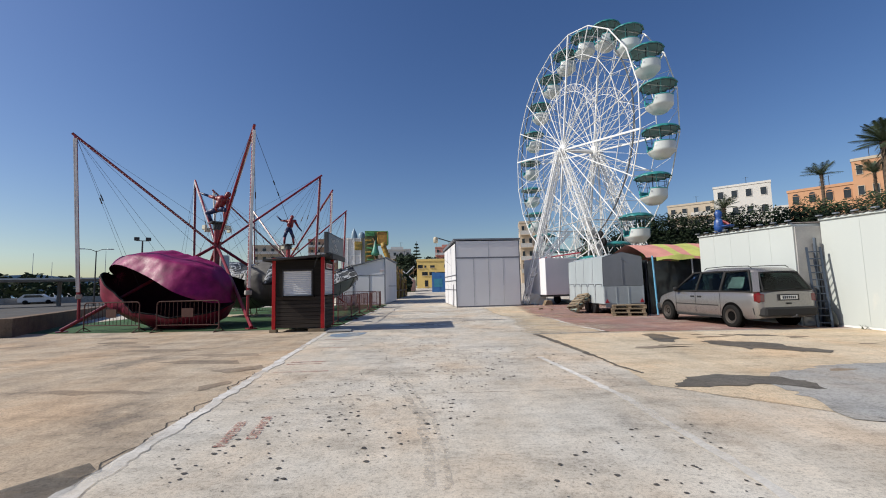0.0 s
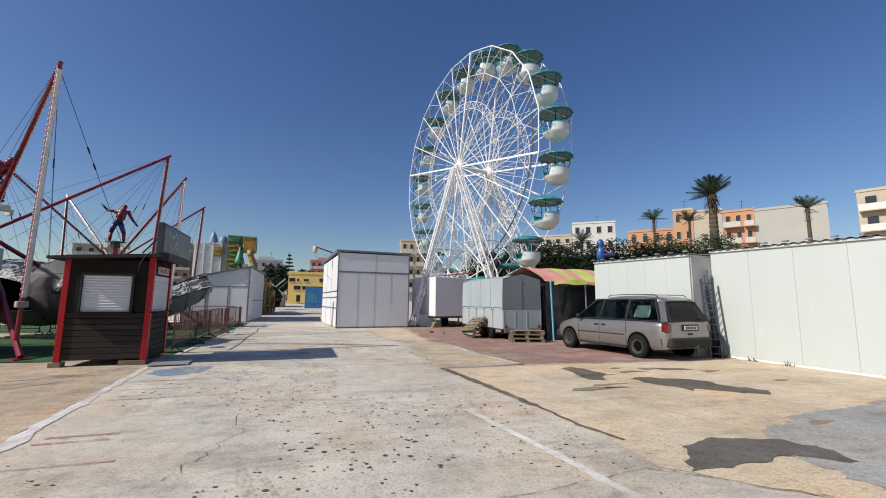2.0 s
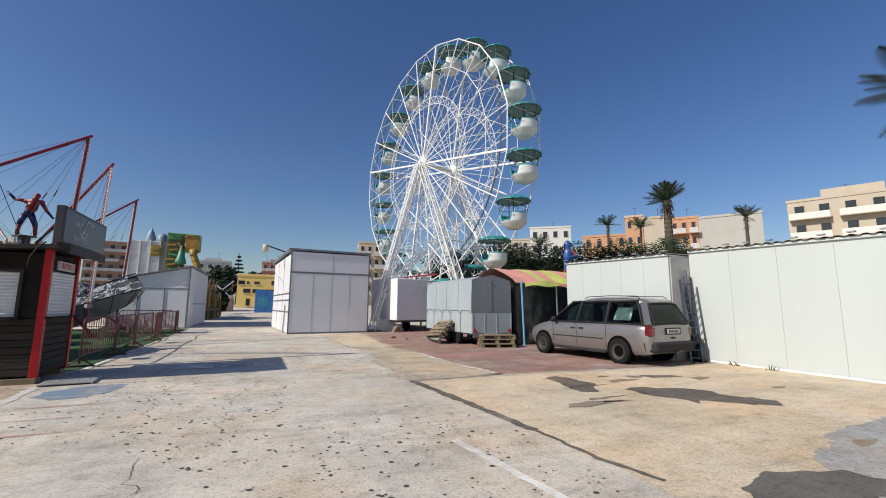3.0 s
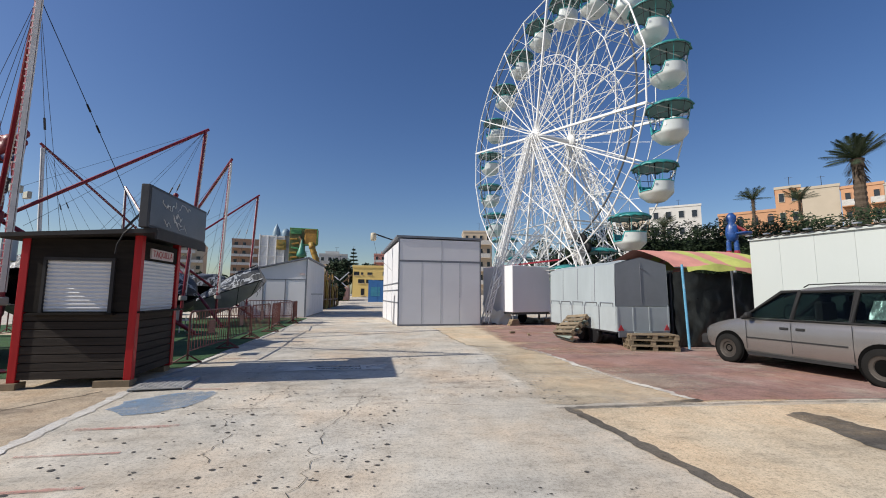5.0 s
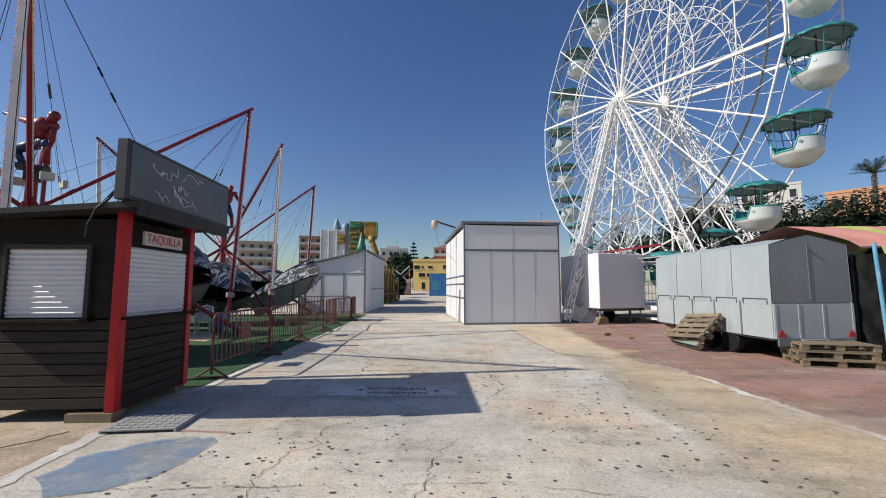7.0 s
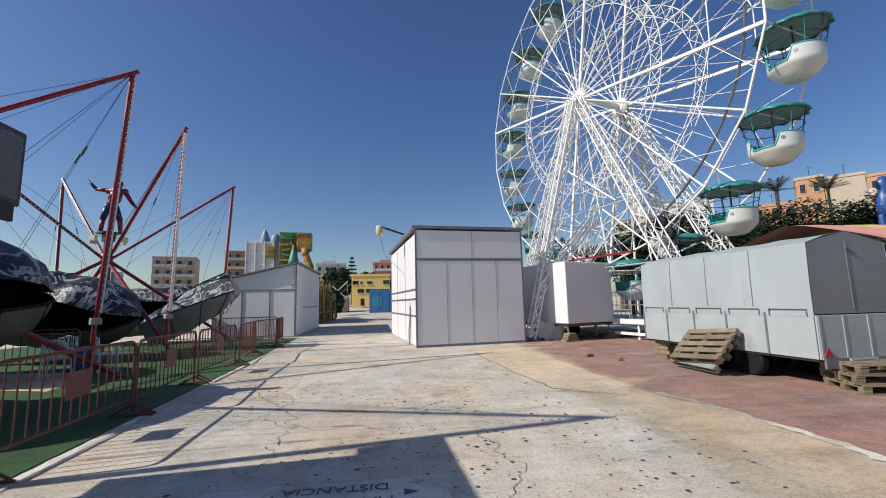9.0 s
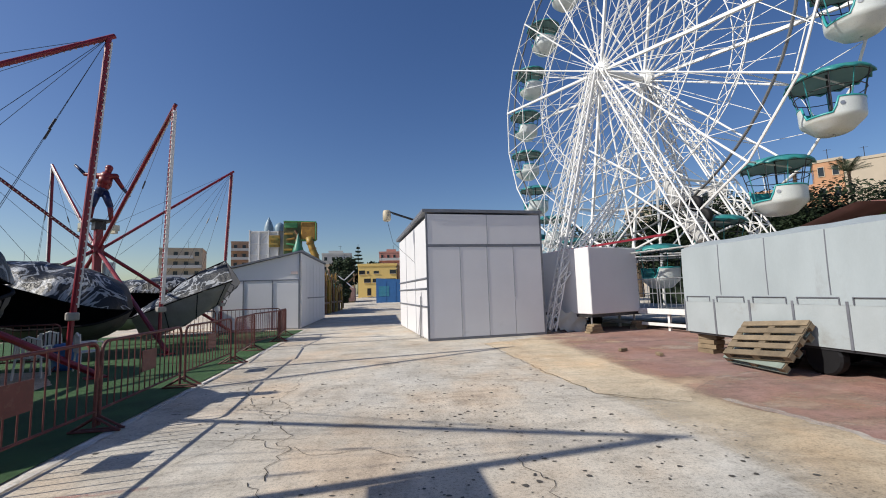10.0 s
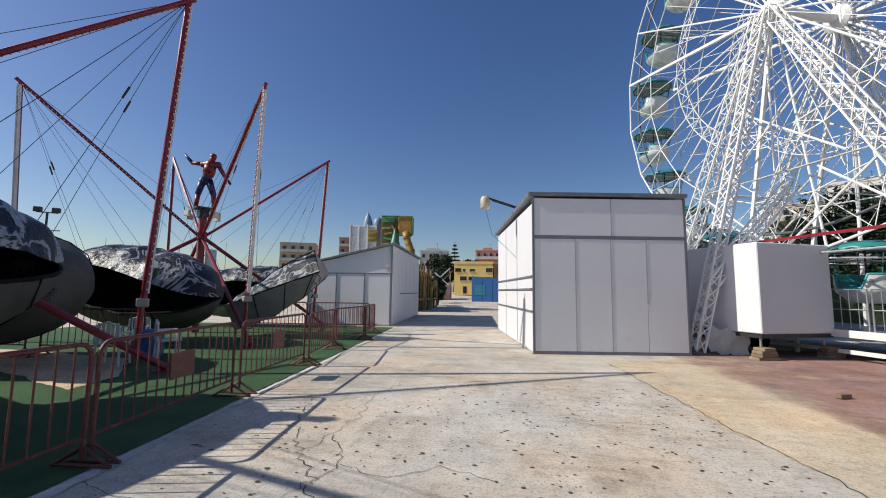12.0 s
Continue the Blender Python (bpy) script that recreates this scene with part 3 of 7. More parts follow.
for i in range(12):
    x, y = sr.uniform(3.2, 9.0), sr.uniform(4.0, 10.4)
    if x < 3.3 + 0.25 * (10.6 - y):
        continue
    L, h = sr.uniform(0.3, 1.2), sr.uniform(0.04, 0.14)
    patch("apron_streak", [(x, y - h), (x + L * 0.5, y - h), (x + L, y), (x + L * 0.5, y + h), (x + L * 0.1, y + h * 0.7)], 0.010, SOIL_DARK, "dark dirt streak on the apron", 0.1, 0.1, i + 60)
ribbon("joint_crack", [(2.5, 10.72), (6, 10.80), (10.6, 10.82)], 0.022, 0.013, CRACK, "joint between apron and maroon floor", 0.04)
ribbon("joint_crack", [(4.62, 10.95), (4.36, 12.1), (4.18, 13.5), (4.05, 15.5), (3.8, 16.8)], 0.17, 0.012, LINE_PALE, "pale kerb line at the maroon floor", 0.06)
patch("pale_floor_sign", [(-2.0, 13.52), (0.12, 13.62), (0.18, 14.16), (-2.0, 14.06)], 0.008, LINE_PALE, "worn pale painted floor sign", 0.02, 0.2, 71)
LETTER_DARK = worn_paint("worn_dark_lettering", (0.07, 0.065, 0.06), (0.2, 0.19, 0.17), 0.62, 14)
for text, x, y in (("MANTENER", -0.76, 13.74), ("DISTANCIA", -0.80, 13.98)):
    tagged(letters(text, 0.17, LETTER_DARK, None, pose(x, y, 0.010, 0, 0, 181.5), name="sign_lettering"), "dark stencilled lettering on the worn floor sign", "floor marking", kind="structure")
for s, x in ((-1, -1.28), (1, -0.24)):
    patch("sign_arrow", [(x, 13.80), (x + 0.12 * s, 13.86), (x, 13.92)], 0.011, LETTER_DARK, "small dark arrow on the floor sign", 0.004, 0.1, 5 + s)


# ---- panel sheds ----
def big_shed():
    """White panel shed, 4.05 m wide and 6.6 m deep, its shed roof falling to the back."""
    w, d, h, hb = 4.05, 6.6, 4.1, 3.95
    s = root("panel_shed", turn(0.156, 24.57, 9.0), "tall white panel shed with grey trim", "shed")
    part("core", Shape().span((0.04, 0.04, 0.03), (w - 0.04, d - 0.04, hb)), WHITE_PANEL, s)
    xs = [0.05, 1.12, 2.05, 2.98, w - 0.05]
    for i, (a, b) in enumerate(zip(xs, xs[1:])):
        part("panel", Shape().span((a + 0.006, 0.002, 0.08), (b - 0.006, 0.036, 2.98)), WHITE_PANEL, s, bevel=0.004)
    for a, b in ((0.05, 2.08), (2.08, w - 0.05)):
        part("panel", Shape().span((a + 0.006, 0.002, 3.07), (b - 0.006, 0.036, h - 0.04)), WHITE_PANEL, s, bevel=0.004)
    part("batten", Shape().span((0.05, -0.006, 2.985), (w - 0.05, 0.036, 3.065)), GREY_TRIM, s)
    for x, z0, z1 in ((1.12, 0.08, 2.98), (2.05, 0.08, 2.98), (2.98, 1.3, 2.98), (2.08, 3.07, h - 0.05)):
        part("batten", Shape().span((x - 0.014, -0.004, z0), (x + 0.014, 0.0, z1)), DARK_SEAM, s)
    for x in (0.0, w - 0.05):
        part("corner_trim", Shape().span((x, -0.008, 0), (x + 0.055, 0.05, h)), GREY_TRIM, s)
    part("sill", Shape().span((0.05, -0.006, 0.0), (w - 0.05, 0.04, 0.075)), GREY_TRIM, s)
    for y0, y1 in ((0.06, 2.2), (2.2, 4.4), (4.4, d - 0.06)):
        for z0, z1 in ((0.08, 1.05), (1.1, 1.62), (1.67, 1.95), (2.0, 3.9)):
            part("panel", Shape().span((0.002, y0 + 0.006, z0), (0.036, y1 - 0.006, z1)), WHITE_PANEL, s)
    for z in (1.05, 1.63, 1.96):
        part("batten", Shape().span((-0.03, 0.05, z), (0.036, d - 0.05, z + 0.05)), GREY_TRIM, s)
    for y in (2.2, 4.4):
        part("batten", Shape().span((-0.012, y - 0.014, 0.08), (0.0, y + 0.014, 3.9)), DARK_SEAM, s)
    part("pipe", Shape().rod((-0.05, 1.1, 0.02), (-0.05, 0.9, 1.4), 0.02), STEEL, s)
    roof = Shape()
    roof.add([(-0.10, -0.035, h + 0.02), (w + 0.06, -0.035, h + 0.02), (w + 0.1, d + 0.12, hb + 0.02), (-0.12, d + 0.12, hb + 0.02),
              (-0.10, -0.035, h + 0.12), (w + 0.06, -0.035, h + 0.12), (w + 0.1, d + 0.12, hb + 0.14), (-0.12, d + 0.12, hb + 0.14)],
             [(3, 2, 1, 0), (4, 5, 6, 7), (0, 1, 5, 4), (1, 2, 6, 5), (2, 3, 7, 6), (3, 0, 4, 7)])
    part("roof", roof, GREY_TRIM, s, "dark grey roof edge")


big_shed()


def gable_shed():
    """Low white panel shed with a sloping roof, high at the lane."""
    w, d = 3.9, 8.5
    s = root("panel_shed", turn(-5.64, 31.64, 4.0), "white panel shed with a sloping roof beside the lane", "shed")
    front = [(-w, 0.02), (0, 0.02), (0, 3.62), (-w, 2.72)]
    body = Shape().add([(x, 0.05, z) for x, z in front] + [(x, d, z) for x, z in front], [(0, 1, 2, 3), (7, 6, 5, 4), (0, 4, 5, 1), (1, 5, 6, 2), (2, 6, 7, 3), (3, 7, 4, 0)])
    part("core", body, WHITE_PANEL, s)
    xs = [-w + 0.05, -2.55, -1.25, -0.05]
    for a, b in zip(xs, xs[1:]):
        part("panel", Shape().span((a + 0.005, 0.01, 0.06), (b - 0.005, 0.048, 2.3)), WHITE_PANEL, s)
    for x in xs:
        part("batten", Shape().span((x - 0.025, -0.015, 0), (x + 0.025, 0.01, 2.33)), GREY_TRIM, s)
    part("batten", Shape().span((-w, -0.012, 2.3), (0, 0.045, 2.35)), GREY_TRIM, s)
    part("corner_trim", Shape().span((-0.04, -0.02, 0), (0.02, 0.04, 3.6)), GREY_TRIM, s)
    part("notice", Shape().span((-0.42, -0.005, 2.6), (-0.12, 0.03, 2.72)), SIGN_WHITE, s, "small pale notice")
    for i in range(7):
        y = 0.3 + i * 1.15
        part("panel", Shape().span((-0.002, y, 0.06), (0.03, y + 1.12, 3.3)), WHITE_PANEL, s)
    part("counter_trim", Shape().span((0.0, 1.9, 1.4), (0.06, d, 1.46)), GREY_TRIM, s)
    roof = Shape().add([(-w - 0.12, -0.1, 2.72), (0.12, -0.1, 3.66), (0.12, d + 0.1, 3.66), (-w - 0.12, d + 0.1, 2.72),
                        (-w - 0.12, -0.1, 2.80), (0.12, -0.1, 3.74), (0.12, d + 0.1, 3.74), (-w - 0.12, d + 0.1, 2.80)],
                       [(3, 2, 1, 0), (4, 5, 6, 7), (0, 1, 5, 4), (1, 2, 6, 5), (2, 3, 7, 6), (3, 0, 4, 7)])
    part("roof", roof, GREY_TRIM, s)


gable_shed()


# ---- Ferris wheel ----
HUB_Z, RIM, ARMS, PHASE, HALF = 10.25, 7.45, 20, 0.18, 1.17
WHEEL = turn(8.67, 27.14, 17.0)


def wheel_point(k, r, x):
    a = PHASE + 2 * math.pi * k / ARMS
    return Vector((x, r * math.cos(a), HUB_Z + r * math.sin(a)))


def lattice(p, q, w0, w1, r=0.032, bays=14, thin=0.016):
    """A four-chord lattice mast from p to q."""
    p, q = Vector(p), Vector(q)
    d = (q - p).normalized()
    u = d.cross(Vector((0, 1, 0))).normalized()
    v = d.cross(u)
    s = Shape()

    def corner(i, t):
        w = (w0 + (w1 - w0) * t) / 2
        a, b = ((-1, -1), (1, -1), (1, 1), (-1, 1))[i % 4]
        return p + (q - p) * t + (u * a + v * b) * w
    for i in range(4):
        s.rod(corner(i, 0), corner(i, 1), r, 5)
    for k in range(bays):
        a, b = k / bays, (k + 1) / bays
        for i in range(4):
            s.rod(corner(i, a), corner(i + 1, b) if k % 2 else corner(i + 1, a), thin, 4)
            s.rod(corner(i, b) if k % 2 else corner(i, a), corner(i + 1, a) if k % 2 else corner(i + 1, b), thin, 4)
    return s


def ferris_wheel():
    w = root("ferris_wheel", WHEEL, "white steel Ferris wheel with lattice legs", "Ferris wheel")
    long = Shape().rod((0, 0.25, 0), (0, RIM, 0), 0.034, 6).mesh("spoke", WHITE_STEEL)
    thick = Shape().beam((0, 0.25, 0), (0, RIM, 0), 0.10, 0.10).mesh("spoke", WHITE_STEEL)
    for x in (-HALF, HALF):
        for k in range(ARMS):
            a = PHASE + 2 * math.pi * k / ARMS
            o = part("spoke", thick if k % 5 == 0 else long, WHITE_STEEL, w)
            o.matrix_basis = Matrix.Translation((x, 0, HUB_Z)) @ Matrix.Rotation(a, 4, "X")
            part("rim_bar", Shape().rod(wheel_point(k, RIM, x), wheel_point(k + 1, RIM, x), 0.036, 6), WHITE_STEEL, w)
        for k in range(ARMS):
            part("ring_bar", Shape().rod(wheel_point(k, RIM * 0.79, x), wheel_point(k + 1, RIM * 0.79, x), 0.022, 5), WHITE_STEEL, w)
        lace = Shape()
        for k in range(ARMS * 2):
            a, b = wheel_point(k / 2, RIM * 0.50, x), wheel_point(k / 2 + 0.5, RIM * 0.50, x)
            c, d = wheel_point(k / 2, RIM * 0.56, x), wheel_point(k / 2 + 0.5, RIM * 0.56, x)
            lace.rod(a, b, 0.02, 4).rod(c, d, 0.02, 4).rod(a, d, 0.012, 4).rod(b, c, 0.012, 4)
        part("inner_ring", lace, WHITE_STEEL, w)
        for k in range(ARMS):
            part("thin_spoke", Shape().rod(wheel_point(k + 0.5, 0.3, x * 1.1), wheel_point(k + 0.5, RIM * 0.77, x), 0.013, 4), WHITE_STEEL, w)
            part("rim_brace", Shape().rod(wheel_point(k, RIM * 0.79, x), wheel_point(k + 0.5, RIM * 0.985, x), 0.012, 4).rod(wheel_point(k + 0.5, RIM * 0.985, x), wheel_point(k + 1, RIM * 0.79, x), 0.012, 4), WHITE_STEEL, w)
        part("hub", Shape().lathe([(0.001, -0.16), (0.30, -0.16), (0.42, -0.05), (0.42, 0.05), (0.30, 0.16), (0.001, 0.16)], 20, Matrix.Translation((x, 0, HUB_Z)) @ Matrix.Rotation(math.pi / 2, 4, "Y")), WHITE_STEEL, w, bevel=0.01)
    part("axle", Shape().rod((-HALF - 0.3, 0, HUB_Z), (HALF + 0.3, 0, HUB_Z), 0.14, 14), WHITE_STEEL, w)
    tube = Shape().path([(-HALF + 0.08, 6.85 * math.cos(2 * math.pi * (k % 72) / 72), HUB_Z + 6.85 * math.sin(2 * math.pi * (k % 72) / 72)) for k in range(73)], 0.042, 6)
    part("drive_ring", tube, RING_GREY, w, "dark grey drive ring")
    for k in range(ARMS):
        part("cross_bar", Shape().rod(wheel_point(k, RIM, -HALF), wheel_point(k, RIM, HALF), 0.025, 6), WHITE_STEEL, w)
        brace = Shape()
        brace.rod(wheel_point(k, RIM * 0.79, -HALF), wheel_point(k, RIM * 0.79, HALF), 0.016, 4)
        brace.rod(wheel_point(k, RIM * 0.5, -HALF), wheel_point(k, RIM * 0.79, HALF), 0.014, 4)
        brace.rod(wheel_point(k, RIM * 0.79, -HALF), wheel_point(k, RIM * 0.5, HALF), 0.014, 4)
        brace.rod(wheel_point(k, RIM * 0.2, -HALF), wheel_point(k, RIM * 0.5, HALF), 0.014, 4)
        part("brace", brace, WHITE_STEEL, w)
    for sx in (-1, 1):
        top = (sx * (HALF + 0.28), 0, HUB_Z - 0.1)
        part("leg", lattice(top, (sx * 4.55, -0.3, 0.1), 0.32, 0.26, bays=30), WHITE_STEEL, w)
        part("leg", lattice((top[0], -0.15, top[2]), (sx * (HALF + 0.35), -5.0, 0.7), 0.3, 0.5, bays=22), WHITE_STEEL, w)
        part("leg", lattice((top[0], 0.15, top[2]), (sx * (HALF + 0.35), 5.0, 0.7), 0.3, 0.5, bays=22), WHITE_STEEL, w)
        if sx > 0:
            part("strut", Shape().rod((top[0], 0, top[2]), (sx * (HALF + 0.3), 0.2, 0.7), 0.05, 8), WHITE_STEEL, w)
        lx = sx * (HALF + 0.32)
        part("truss", lattice((lx, -2.6, 5.1), (lx, 2.6, 5.1), 0.5, 0.5, bays=12), WHITE_STEEL, w)
        part("truss", lattice((lx, -3.9, 2.7), (lx, 3.9, 2.7), 0.4, 0.4, bays=16), WHITE_STEEL, w)
        for y0, z0, y1, z1 in ((-2.6, 4.9, 0, 2.8), (2.6, 4.9, 0, 2.8), (-3.8, 2.9, -1.2, 5.0), (3.8, 2.9, 1.2, 5.0), (-1.3, 7.6, 1.9, 5.2), (1.3, 7.6, -1.9, 5.2), (0, 9.8, 0, 5.2)):
            part("stay", Shape().rod((lx, y0, z0), (lx, y1, z1), 0.032, 6), WHITE_STEEL, w)
    for y, z in ((-3.9, 2.7), (3.9, 2.7), (-2.6, 5.1), (2.6, 5.1)):
        part("tie_bar", Shape().rod((-HALF - 0.3, y, z), (HALF + 0.3, y, z), 0.045, 8), WHITE_STEEL, w)
    for y in (-3.9, -2.6, -1.3, 0.0, 1.3, 2.6):
        part("tie_bar", Shape().rod((-HALF - 0.3, y, 2.55), (HALF + 0.3, y + 1.3, 2.55), 0.022, 6).rod((-HALF - 0.3, y + 1.3, 2.55), (HALF + 0.3, y, 2.55), 0.022, 6), WHITE_STEEL, w)
    part("truss", lattice((-4.0, -0.25, 1.9), (-HALF, -0.2, 4.8), 0.3, 0.3, bays=9), WHITE_STEEL, w)
    for y, z, dy, dz, ty, tz in ((-3.05, 4.3, 0.3, 0.6, -3.42, 4.05), (-3.55, 3.3, -0.25, -0.5, -3.68, 3.62)):
        unit = part("drive_unit", Shape().box((-1.42, y, z), (0.36, 0.4, 0.48)).rod((-1.42, y, z), (-1.42, y + dy, z + dz), 0.17, 14), DRIVE_GREY, w, "pale grey drive motor", bevel=0.04)
        part("friction_tyre", Shape().lathe([(0.08, -0.09), (0.20, -0.1), (0.25, -0.06), (0.25, 0.06), (0.20, 0.1), (0.08, 0.09), (0.08, -0.09)], 20, Matrix.Translation((-HALF + 0.08, ty, tz)) @ Matrix.Rotation(math.pi / 2, 4, "Y")), BLACK_TUBE, unit, "black friction tyre", smooth=True)
    part("girder", Shape().beam((-2.4, -3.4, 3.05), (-2.4, 3.6, 3.05), 0.07, 0.07), RED_STEEL, w, "red painted girder")
    deck = Shape().span((-1.25, -4.6, 0.62), (2.3, 4.6, 0.72))
    part("deck", deck, STEEL, w)
    for y in (-4.5, -2.2, 0, 2.2, 4.5):
        part("deck_leg", Shape().span((-1.2, y - 0.04, 0), (-1.12, y + 0.04, 0.62)), WHITE_STEEL, w)
    part("deck_edge", Shape().span((-1.29, -4.6, 0.56), (-1.25, 4.6, 0.74)).span((-1.29, -4.6, 0.16), (-1.23, 4.6, 0.26)), WHITE_STEEL, w)
    for y0 in (-4.4, -3.1, -1.8, -0.5, 0.8, 2.1):
        rail = Shape().path([(-1.15, y0, 0.72), (-1.15, y0, 1.75), (-1.15, y0 + 1.2, 1.75), (-1.15, y0 + 1.2, 0.72)], 0.022, 6)
        rail.rod((-1.15, y0, 1.25), (-1.15, y0 + 1.2, 1.25), 0.015, 5)
        for i in range(1, 6):
            rail.rod((-1.15, y0 + 0.2 * i, 0.8), (-1.15, y0 + 0.2 * i, 1.75), 0.01, 4)
        part("deck_rail", rail, STEEL, w)
    for y in (-4.1, 4.1):
        part("base_block", Shape().box((-0.9, y, 0.08), (0.5, 0.4, 0.16)), WOOD_BLOCK, w)
    return w


ferris_wheel()


def gondola(m):
    """Round open cabin hung from its pivot: scalloped canopy, wire cage, white tub with a cut-out boarding side."""
    g = root("gondola", m, "white fibreglass gondola with scalloped teal canopy", "gondola", "gondolas of the Ferris wheel")
    n = 56

    def ring(r, z, wave=0.0):
        return [((r + wave * math.cos(14 * 2 * math.pi * i / n)) * math.cos(2 * math.pi * i / n), (r + wave * math.cos(14 * 2 * math.pi * i / n)) * math.sin(2 * math.pi * i / n),
                 z - wave * 0.9 * math.cos(14 * 2 * math.pi * i / n)) for i in range(n + 1)]
    part("canopy", Shape().grid([ring(0.01, 0.20), ring(0.35, 0.18), ring(0.62, 0.13), ring(0.80, 0.05, 0.012), ring(0.87, -0.03, 0.03), ring(0.865, -0.08, 0.035), ring(0.83, -0.06, 0.02)]), TEAL_DARK, g, "teal scalloped canopy", smooth=True)
    part("lining", Shape().grid([ring(0.84, -0.05), ring(0.60, 0.06), ring(0.30, 0.12), ring(0.01, 0.14)]), CANOPY_LINING, g, "pale grey canopy lining", smooth=True)

    def lip(a):
        """Height of the tub's rim: low at the boarding side."""
        away = abs((a - radians(174) + math.pi) % (2 * math.pi) - math.pi)
        t = min(1.0, max(0.0, (away - radians(27)) / radians(7)))
        return -1.08 + 0.36 * t * t * (3 - 2 * t)
    angles = [2 * math.pi * i / 60 for i in range(61)]
    tub, inside = [], []
    for r, z in ((0.03, -1.47), (0.30, -1.46), (0.38, -1.42), (0.44, -1.36), (0.60, -1.20), (0.645, -1.14), (0.655, -1.08)):
        tub.append([(r * math.cos(a), r * math.sin(a), z) for a in angles])
    for t in (0.5, 1.0):
        tub.append([((0.655 + 0.008 * t) * math.cos(a), (0.655 + 0.008 * t) * math.sin(a), -1.08 + (lip(a) + 1.08) * t) for a in angles])
    part("tub", Shape().grid(tub), GONDOLA_WHITE, g, smooth=True)
    inside.append([(0.63 * math.cos(a), 0.63 * math.sin(a), lip(a)) for a in angles])
    for r, z in ((0.61, -1.12), (0.40, -1.34), (0.03, -1.36)):
        inside.append([(r * math.cos(a), r * math.sin(a), z) for a in angles])
    part("inner_shell", Shape().grid(inside), TEAL, g, "teal inner shell", smooth=True)
    part("rim", Shape().path([(0.65 * math.cos(a), 0.65 * math.sin(a), lip(a) + 0.01) for a in angles], 0.028, 6), TEAL, g, "teal rim", smooth=True)
    bench = [radians(225 + 6 * i) for i in range(44)]
    part("seat", Shape().grid([[(r * math.cos(a), r * math.sin(a), z) for a in bench] for r, z in ((0.36, -1.33), (0.36, -1.06), (0.56, -1.06), (0.60, -0.80))]), TEAL, g, "teal seat ring", smooth=True)
    for i in range(10):
        a = 2 * math.pi * (i + 0.5) / 10
        part("rod", Shape().rod((0.65 * math.cos(a), 0.65 * math.sin(a), lip(a)), (0.80 * math.cos(a), 0.80 * math.sin(a), -0.04), 0.0125, 5), DARK_STEEL if i % 2 else TEAL_DARK, g)
    for r, z in ((0.715, -0.42), (0.79, -0.07)):
        part("hoop", Shape().path([(r * math.cos(a), r * math.sin(a), z) for a in angles[::3]], 0.012, 5), DARK_STEEL, g)
    part("post", Shape().rod((0, 0, -1.36), (0, 0, 0.14), 0.025, 8), DARK_STEEL, g)
    part("table", Shape().lathe([(0.01, -0.98), (0.17, -0.98), (0.18, -0.96), (0.17, -0.94), (0.01, -0.94)], 16), TEAL_DARK, g)
    part("badge", Shape().rod((0.664 * math.cos(3.75), 0.664 * math.sin(3.75), -0.88), (0.672 * math.cos(3.75), 0.672 * math.sin(3.75), -0.88), 0.05, 12), STEEL, g)
    return g


first_gondola = gondola(WHEEL @ Matrix.Translation(wheel_point(0, RIM, 0) + Vector((0, 0, 0.0))))
for k in range(1, ARMS):
    p = wheel_point(k, RIM, 0)
    if p.z > 1.9:
        copy_thing(first_gondola, WHEEL @ Matrix.Translation(p) @ Matrix.Rotation(0.16 * math.sin(k * 2.4), 4, "Z"))


# ---- bungee trampoline rides ----
TIP_R, TIP_Z = 4.89, 7.34


def led_arm(s, p, q, step=0.12, off=(0, 0, -0.05)):
    p, q = Vector(p), Vector(q)
    n = int((q - p).length / step)
    for i in range(n):
        c = p + (q - p) * (i + 0.5) / n + Vector(off)
        s.box(c, (0.028, 0.028, 0.028))
    return s


